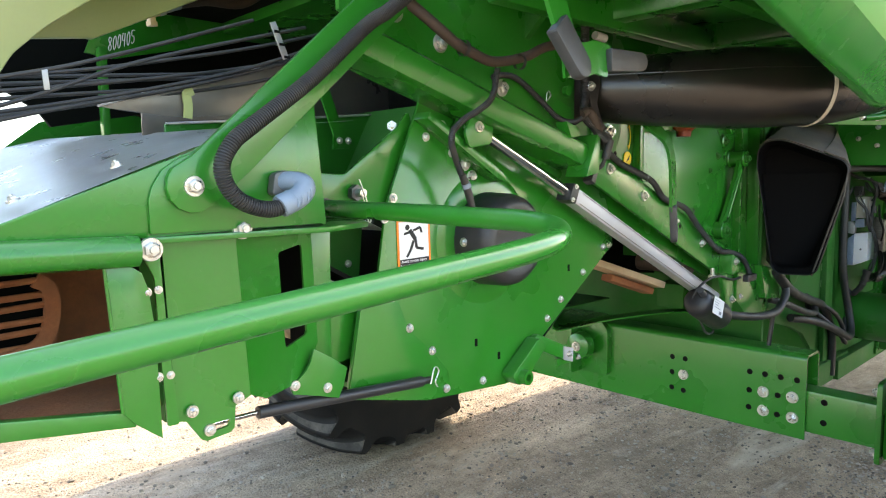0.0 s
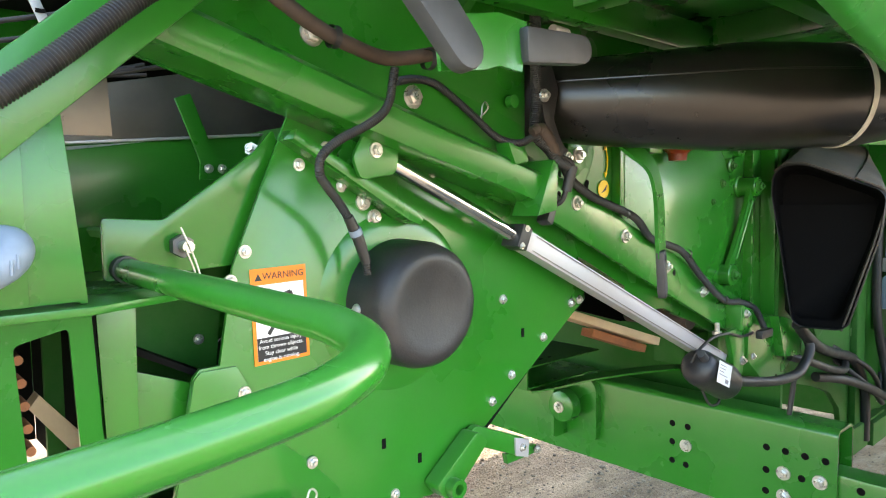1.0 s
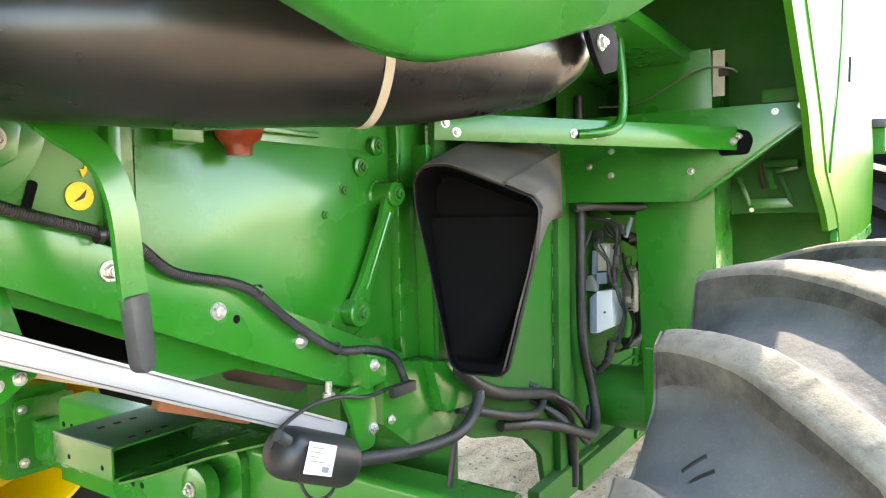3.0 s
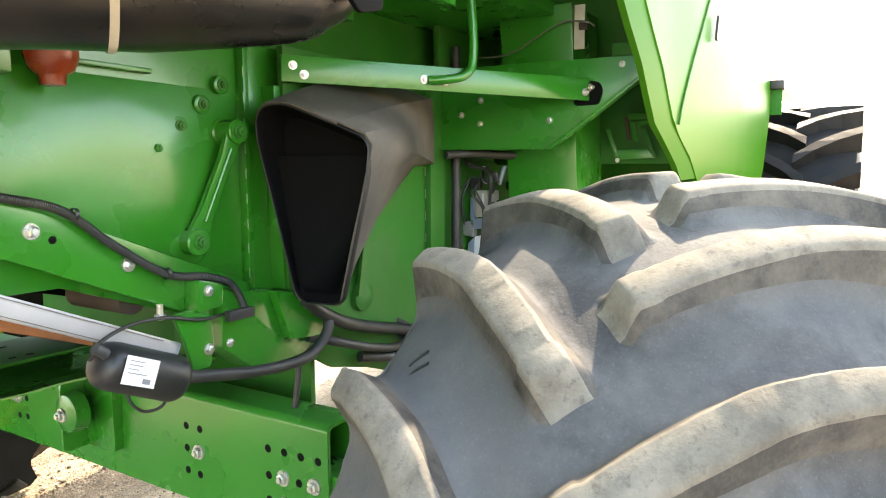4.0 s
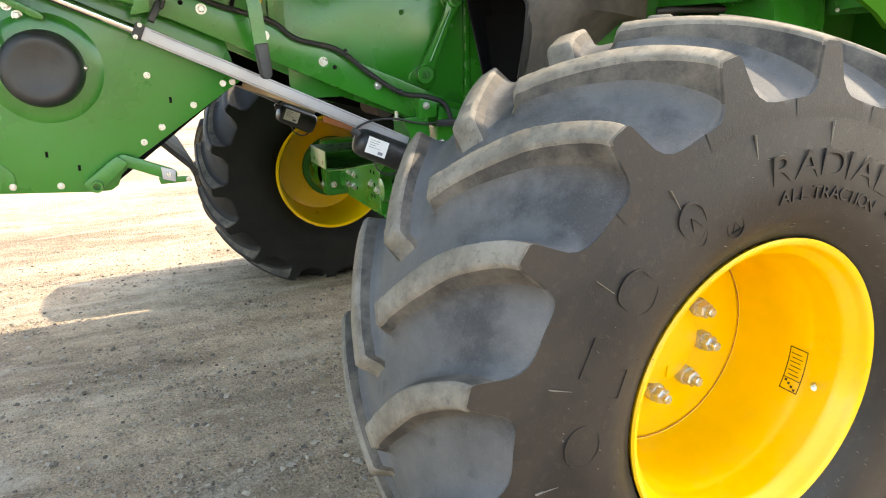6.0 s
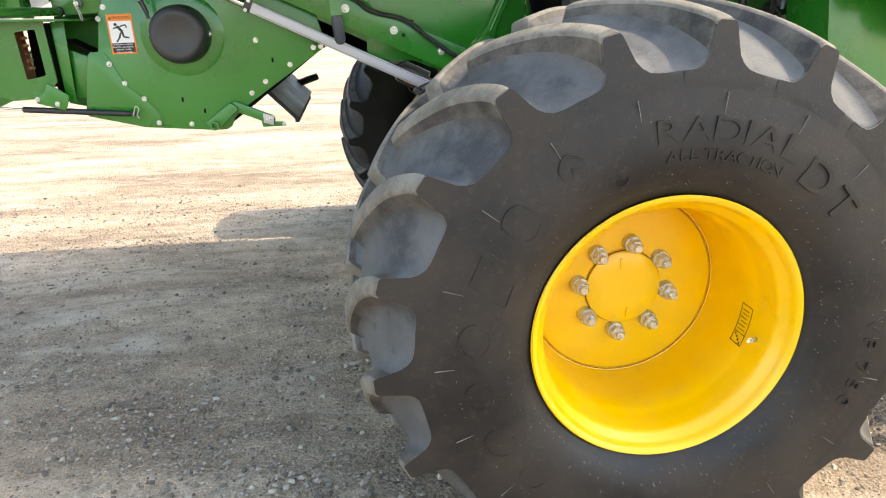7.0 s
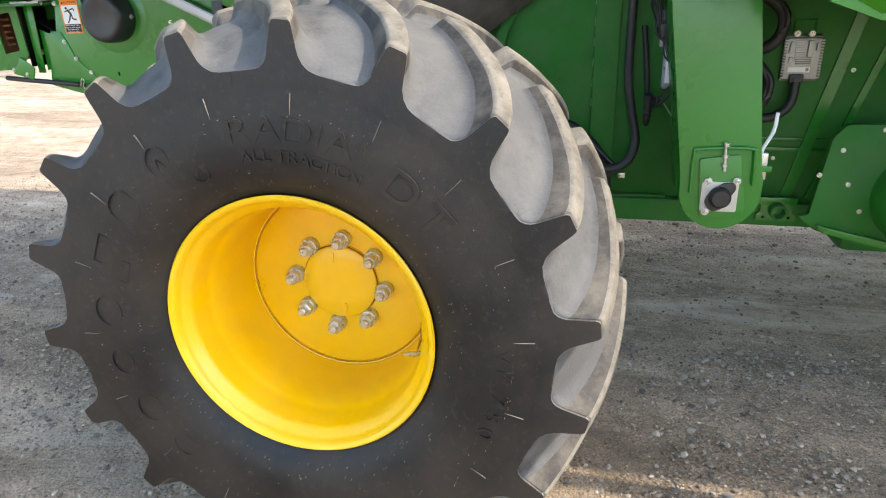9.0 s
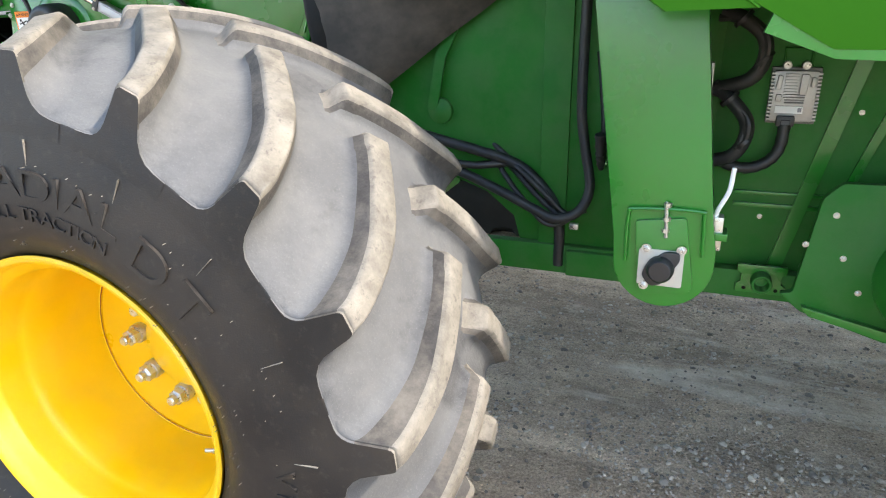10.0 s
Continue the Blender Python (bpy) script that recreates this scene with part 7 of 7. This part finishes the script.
for k in (6, 12):
    q, d = ELBOW[k], (ELBOW[k + 1] - ELBOW[k - 1]).normalized()
    side = d.cross(Vector((0, 0, 1))).normalized()
    for w in (-0.004, 0.004):
        part("snap_tab", sweep([q + side * 0.017 + d * w + Vector((0, 0, -0.009)), q + side * 0.0185 + d * w, q + side * 0.017 + d * w + Vector((0, 0, 0.005))], 0.0017, 6), M["grey_plug"], h)
part("elbow_flange", slab(rounded([(-2.049, 1.537), (-2.044, 1.570), (-2.022, 1.576), (-2.000, 1.564), (-2.006, 1.540), (-2.028, 1.530)], 0.006), "y", 0.952, 0.972, 0.003), M["cast_grey"], h)

h = hose("wiring_harness", "black corrugated wiring harness running down the carrier beam",
         [(-1.06, 1.0, 1.66), (-1.0, 1.025, 1.63), (-0.915, 1.03, 1.593), (-0.759, 1.03, 1.547), (-0.681, 1.03, 1.492), (-0.547, 1.028, 1.456), (-0.444, 1.025, 1.380), (-0.329, 1.02, 1.308), (-0.23, 1.015, 1.290), (-0.17, 1.0, 1.262), (-0.152, 0.975, 1.19)], 0.0085, ribbed=True)
part("plug", box(-0.215, -0.140, 0.962, 0.982, 1.188, 1.212, 0.004), M["black_plastic"], h)
for p in ((-0.80, 1.028, 1.556), (-0.52, 1.026, 1.446), (-0.33, 1.02, 1.31)):
    part("tie", lathe([(-0.004, 0.0125), (0.004, 0.0125)], 12, "x", p), M["black_plastic"], h)

h = hose("sensor_lead", "thin black corrugated sensor lead with an inline plug",
         [(-1.515, 1.03, 1.476), (-1.522, 1.03, 1.515), (-1.542, 1.03, 1.555), (-1.572, 1.02, 1.590), (-1.612, 0.99, 1.615), (-1.632, 0.975, 1.632), (-1.630, 0.970, 1.656), (-1.600, 0.968, 1.680), (-1.560, 0.968, 1.699), (-1.527, 0.968, 1.720), (-1.512, 0.968, 1.742), (-1.507, 0.968, 1.765), (-1.503, 0.966, 1.79)], 0.0065, ribbed=True)
part("plug", sweep([(-1.552, 1.026, 1.568), (-1.532, 1.03, 1.535), (-1.517, 1.03, 1.495)], lambda t: 0.0095 - 0.003 * abs(t - 0.5), 10), M["black_plastic"], h)
part("collar", sweep([(-1.540, 1.028, 1.549), (-1.535, 1.029, 1.540)], 0.0105, 12), M["grey_plug"], h)
hose("branch_lead", "thin black corrugated lead clipped below the body",
     [(-1.458, 1.02, 1.782), (-1.41, 1.03, 1.792), (-1.36, 1.03, 1.786), (-1.29, 1.02, 1.742), (-1.24, 1.01, 1.705), (-1.191, 1.0, 1.695), (-1.15, 0.995, 1.71)], 0.0065, ribbed=True)

h = hose("taped_cable", "brown taped cable slung under the body above the beam",
         [(-1.80, 0.98, 1.92), (-1.703, 0.95, 1.852), (-1.646, 0.95, 1.824), (-1.593, 0.95, 1.808), (-1.514, 0.965, 1.802), (-1.42, 0.96, 1.822), (-1.33, 0.97, 1.856), (-1.20, 0.985, 1.878), (-1.09, 1.0, 1.868)], 0.0108, mat="brown_tape")
for p in ((-1.62, 0.95, 1.815), (-1.45, 0.95, 1.806)):
    part("tie", lathe([(-0.005, 0.016), (0.005, 0.016)], 12, "x", p), M["black_plastic"], h)

h = hose("junction_harness", "tangle of brown taped harness beside the duct mouth",
         [(-1.142, 1.0, 1.95), (-1.142, 1.0, 1.861), (-1.140, 1.0, 1.775), (-1.148, 0.995, 1.715), (-1.12, 0.985, 1.685), (-1.103, 0.98, 1.665), (-1.06, 0.985, 1.653)], 0.0105, ribbed=True)
part("tape_wrap", sweep(smooth_path([(-1.165, 0.99, 1.715), (-1.145, 0.985, 1.722), (-1.125, 0.98, 1.70), (-1.105, 0.98, 1.672)], 5), lambda t: 0.0095 + 0.003 * math.sin(t * 3.14) + 0.0012 * math.sin(t * 40), 12), M["brown_tape"], h)
part("lead", sweep(smooth_path([(-1.10, 0.98, 1.675), (-1.062, 0.975, 1.658), (-1.063, 0.985, 1.625), (-1.072, 0.99, 1.592), (-1.080, 1.0, 1.582), (-1.086, 1.01, 1.592), (-1.080, 1.022, 1.604)], 5), 0.0055, 8), M["cable"], h)
part("sensor", bevelled(sweep([(-1.080, 1.012, 1.600), (-1.110, 1.006, 1.544)], 0.015, flat=(0.010, 0.0145), up=NY), 0.004), M["black_plastic"], h)
part("sleeve", rod((-1.060, 0.976, 1.655), (-1.068, 0.986, 1.606), 0.0105, 12), M["black_plastic"], h)
part("white_tag", rod((-1.055, 1.03, 1.927), (-1.01, 1.03, 1.925), 0.011, 12), M["white_label"], h)

hose("hydraulic_hose", "thick black hydraulic hose curving below the side wall",
     [(-0.40, 0.99, 1.105), (-0.28, 0.98, 1.078), (-0.132, 0.96, 1.055), (0.0, 0.95, 1.052), (0.068, 0.95, 1.075), (0.105, 0.95, 1.118), (0.112, 0.97, 1.16)], 0.0145)
hose("hydraulic_hose", "thick grey-black hydraulic hose hanging to the axle",
     [(0.03, 0.96, 1.20), (0.09, 0.955, 1.155), (0.20, 0.96, 1.105), (0.348, 0.975, 1.062), (0.483, 0.985, 1.03), (0.63, 0.985, 0.985), (0.739, 0.985, 0.88), (0.768, 0.983, 0.78), (0.77, 0.983, 0.648)], 0.018)
hose("hydraulic_hose", "black hose looped beside the frame post",
     [(0.08, 1.0, 1.085), (0.16, 0.965, 1.06), (0.30, 0.955, 1.015), (0.45, 0.96, 0.985), (0.58, 1.0, 0.99)], 0.013)
hose("hydraulic_hose", "long black hose hanging down the front wall in a bow",
     [(0.30, 1.0, 0.98), (0.45, 0.96, 0.95), (0.60, 0.93, 0.90), (0.692, 0.92, 0.862), (0.77, 0.914, 0.837), (0.84, 0.93, 0.865), (0.868, 0.95, 0.94), (0.845, 0.965, 1.06), (0.825, 0.972, 1.20), (0.825, 0.972, 1.50), (0.83, 0.975, 1.95)], 0.0165)
hose("hydraulic_hose", "black hose looped below the relay boxes",
     [(0.87, 0.99, 1.36), (0.885, 0.988, 1.25), (0.895, 0.988, 1.15), (0.90, 0.985, 1.07), (0.90, 0.965, 1.025), (0.90, 0.943, 1.010), (0.90, 0.92, 1.035)], 0.010)
hose("drop_cable", "thin black cable hanging straight down behind the axle",
     [(-0.008, 0.95, 1.06), (-0.012, 0.955, 1.0), (-0.02, 0.96, 0.93)], 0.008)
LOOMS = (((1.21, 0.95, 1.47), (1.26, 0.925, 1.455), (1.315, 0.915, 1.41), (1.325, 0.915, 1.35), (1.295, 0.92, 1.295), (1.22, 0.94, 1.265)),
         ((1.21, 0.95, 1.27), (1.25, 0.925, 1.24), (1.30, 0.915, 1.18), (1.30, 0.915, 1.12), (1.27, 0.92, 1.075), (1.21, 0.95, 1.05)))
for pts in LOOMS:
    h = hose("cable_loom", "thick black taped cable loom bulging behind the elevator", list(pts), 0.020)
    for j in range(4):
        off = Vector((0.012 * math.cos(j * 1.7), 0.014 * math.sin(j * 1.7) - 0.008, 0.014 * math.sin(j * 2.3)))
        part("strand", sweep(smooth_path([Vector(p) + off * (0.6 + 0.4 * math.sin(i * 1.9 + j)) for i, p in enumerate(pts)], 6), lambda t: 0.0095 + 0.0015 * math.sin(t * 23 + j), 8), M["cable"], h)
    for p in (pts[1], pts[3]):
        part("tie", sweep([Vector(p) + Vector((-0.004, 0, 0.004)), Vector(p) + Vector((0.004, 0, -0.004))], 0.030, 14), M["black_plastic"], h)

# bowden cables fanned out over the tail
CABLES = [((-2.75, 1.20, 1.62), (-2.36, 1.15, 1.716), (-2.22, 1.15, 1.759), (-1.95, 1.18, 1.86)), ((-2.75, 1.22, 1.55), (-2.374, 1.15, 1.672), (-2.17, 1.15, 1.757), (-1.855, 1.15, 1.855)),
          ((-2.75, 1.25, 1.60), (-2.33, 1.20, 1.675), (-2.02, 1.18, 1.752), (-1.83, 1.16, 1.82)), ((-2.80, 1.24, 1.52), (-2.375, 1.17, 1.652), (-2.10, 1.18, 1.722), (-1.86, 1.18, 1.795)),
          ((-2.80, 1.30, 1.62), (-2.37, 1.25, 1.69), (-2.05, 1.22, 1.735), (-1.80, 1.20, 1.79)), ((-2.8, 1.32, 1.66), (-2.38, 1.28, 1.715), (-2.0, 1.26, 1.76), (-1.75, 1.22, 1.80)),
          ((-2.8, 1.26, 1.64), (-2.36, 1.21, 1.70), (-2.0, 1.20, 1.765), (-1.75, 1.2, 1.83)), ((-2.8, 1.28, 1.68), (-2.36, 1.24, 1.725), (-2.0, 1.22, 1.80), (-1.75, 1.2, 1.87)), ((-2.8, 1.3, 1.56), (-2.36, 1.22, 1.662), (-2.0, 1.2, 1.735), (-1.75, 1.2, 1.80)),
          ((-2.8, 1.4, 1.70), (-2.35, 1.36, 1.74), (-2.0, 1.34, 1.775), (-1.75, 1.3, 1.80)), ((-2.8, 1.4, 1.58), (-2.30, 1.30, 1.68), (-2.0, 1.25, 1.745), (-1.78, 1.22, 1.80))]
for c in CABLES:
    hose("bowden_cable", "black bowden cable slung across the tail opening", list(c), 0.0034)

for k, (dy, dz) in enumerate(((0.0, 0.0), (0.03, -0.045), (-0.02, -0.085))):
    hose("hydraulic_line", "thin black hydraulic line bundled below the wall",
         [(0.52, 1.03, 1.05 + dz * 0.5), (0.60, 0.985 + dy, 1.00 + dz * 0.8), (0.67, 0.95 + dy, 0.955 + dz), (0.737, 0.94 + dy, 0.900 + dz), (0.80, 0.945, 0.845 - 0.01 * k), (0.86, 0.96, 0.86 + 0.02 * k)], 0.0095)

# ---- rear hood ----
def build_hood():
    h = thing("rear_hood", (-2.2, CL, 1.7), "green rear hood, its caught light and throat shade put into the colours", "hood")
    part("lower_panel", slab([(-2.003, 1.915), (-1.93, 1.905), (-0.95, 2.15), (-0.95, 2.36), (-1.75, 2.36), (-1.96, 2.02)], "y", 2.03, 2.04, 0.002), G, h)
    part("panel_post", box(-1.975, -1.955, 2.0, 2.03, 1.62, 1.93, 0.002), G, h)
    # both covers coloured pale in place of the light they catch
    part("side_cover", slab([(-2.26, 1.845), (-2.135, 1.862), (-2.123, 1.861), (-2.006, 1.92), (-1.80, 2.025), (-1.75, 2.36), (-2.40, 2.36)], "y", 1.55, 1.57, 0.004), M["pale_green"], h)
    part("pale_cover", slab(rounded([(-3.0, 1.40), (-2.42, 1.66), (-2.333, 1.746), (-2.312, 1.781), (-2.259, 1.833), (-2.182, 1.892), (-1.95, 2.05), (-1.80, 2.36), (-3.0, 2.36)], 0.01), "y", 1.35, 1.37, 0.006), M["pale_green"], h, "green cover, made pale in colour for the light it reflects")
    # near-black sheets with the throat's shade put into their colour
    part("throat_wall", box(-1.37, -1.35, 1.14, 2 * CL - 1.12, 1.70, 2.2, 0), M["inside_shade"], h)
    part("throat_roof", box(-1.90, -1.32, 1.12, 2 * CL - 1.12, 2.05, 2.07, 0), M["inside_shade"], h)
    part("throat_side", slab([(-2.19, 1.81), (-2.108, 1.756), (-2.08, 1.715), (-1.85, 1.76), (-1.6, 1.70), (-1.2, 1.70), (-1.2, 2.10), (-2.20, 2.10)], "y", 2.10, 2.12, 0), M["inside_shade"], h)
    part("far_arm", slab([(-2.8, 1.11), (-2.151, 1.656), (-2.031, 1.754), (-1.728, 1.835), (-1.6, 1.84), (-1.6, 1.50), (-2.8, 1.0)], "y", 2 * CL - 1.0, 2 * CL - 0.99, 0.002), G, h)
    part("straw_sheet", slab([(-2.227, 1.685), (-2.116, 1.723), (-1.853, 1.796), (-1.84, 1.799), (-1.835, 1.69), (-1.967, 1.685), (-2.108, 1.674), (-2.192, 1.681)], "y", 1.20, 1.204, 0.001), M["sheet_steel"], h)
    part("straw_sheet", slab([(-2.05, 1.66), (-2.05, 1.74), (-1.82, 1.80), (-1.60, 1.85), (-1.35, 1.90), (-1.35, 1.66)], "y", 1.50, 1.504, 0.001), M["sheet_steel"], h)
    part("sheet_edge", sweep([(-2.227, 1.198, 1.685), (-2.116, 1.198, 1.7235), (-1.84, 1.198, 1.800)], 0.0022, 6), M["aluminium"], h)
    part("sheet_hook", sweep(smooth_path([(-2.068, 1.19, 1.722), (-2.080, 1.19, 1.715), (-2.078, 1.19, 1.695), (-2.080, 1.19, 1.672)], 4), 0.004, flat=(0.008, 0.0015), up=NY), M["pale_green"], h)
    # fold of the steel sheet, its reflected light put in as tan
    part("sheet_lip", slab([(-1.695, 1.825), (-1.648, 1.863), (-1.58, 1.875), (-1.58, 1.805)], "y", 1.19, 1.194, 0.0005), M["tan"], h)
    part("cable_clamp", slab([(-1.948, 1.846), (-1.9365, 1.850), (-1.911, 1.787), (-1.9225, 1.782)], "y", 1.12, 1.123, 0.0005), M["cast_bright"], h)
    for k in range(3):
        part("clamp_slot", box(-1.9405 + 0.0095 * k, -1.9290 + 0.0095 * k, 1.1185, 1.1195, 1.829 - 0.022 * k, 1.834 - 0.022 * k, 0), M["inside_shade"], h)
    part("cable_clamp", slab([(-2.319, 1.727), (-2.311, 1.729), (-2.309, 1.699), (-2.317, 1.698)], "y", 1.14, 1.143, 0.0005), M["cast_bright"], h)
    part("fitting", join(rod((-1.944, 1.70, 1.980), (-1.942, 1.70, 1.945), 0.0105, 12), rod((-1.942, 1.70, 1.948), (-1.941, 1.70, 1.938), 0.014, 6),
                         rod((-1.948, 1.70, 1.972), (-1.925, 1.70, 1.979), 0.015, 6)), M["tan"], h, "brass hose fitting")
    part("fitting_nut", rod((-1.925, 1.70, 1.979), (-1.911, 1.70, 1.985), 0.016, 6), M["aluminium"], h)
    part("ferrule", rod((-1.909, 1.70, 1.986), (-1.872, 1.70, 2.002), 0.0135, 14), M["aluminium"], h)
    part("hose_tail", sweep(smooth_path([(-1.874, 1.70, 2.001), (-1.80, 1.70, 2.02), (-1.70, 1.70, 2.03), (-1.60, 1.70, 2.10)], 5), 0.012, 10), M["brown_tape"], h)
    # chalked digits, each a few thin strokes in a unit box
    digits = {"8": [[(0.9, 0.9), (0.4, 1.0), (0.1, 0.8), (0.5, 0.52), (0.9, 0.25), (0.5, 0.0), (0.1, 0.2), (0.5, 0.52), (0.85, 0.85)]],
              "0": [[(0.5, 1.0), (0.12, 0.65), (0.2, 0.1), (0.55, 0.0), (0.88, 0.4), (0.8, 0.9), (0.5, 1.0)]],
              "4": [[(0.2, 1.0), (0.05, 0.45), (0.95, 0.5)], [(0.75, 1.0), (0.7, 0.0)]],
              "5": [[(0.95, 1.0), (0.2, 0.98), (0.2, 0.6), (0.75, 0.55), (0.85, 0.2), (0.4, 0.0), (0.05, 0.1)]]}
    strokes = []
    for k, ch in enumerate("800405"):
        ox, oz = -1.9425 + 0.0126 * k, 1.927 + 0.0055 * k
        for st in digits[ch]:
            strokes.append(sweep(smooth_path([(ox + 0.0095 * a + 0.004 * b, 2.0292, oz + 0.037 * b) for a, b in st], 4), 0.0011, 5))
    part("chalk_mark", join(*strokes), M["white_label"], h, "white chalked number")
    return h


build_hood()
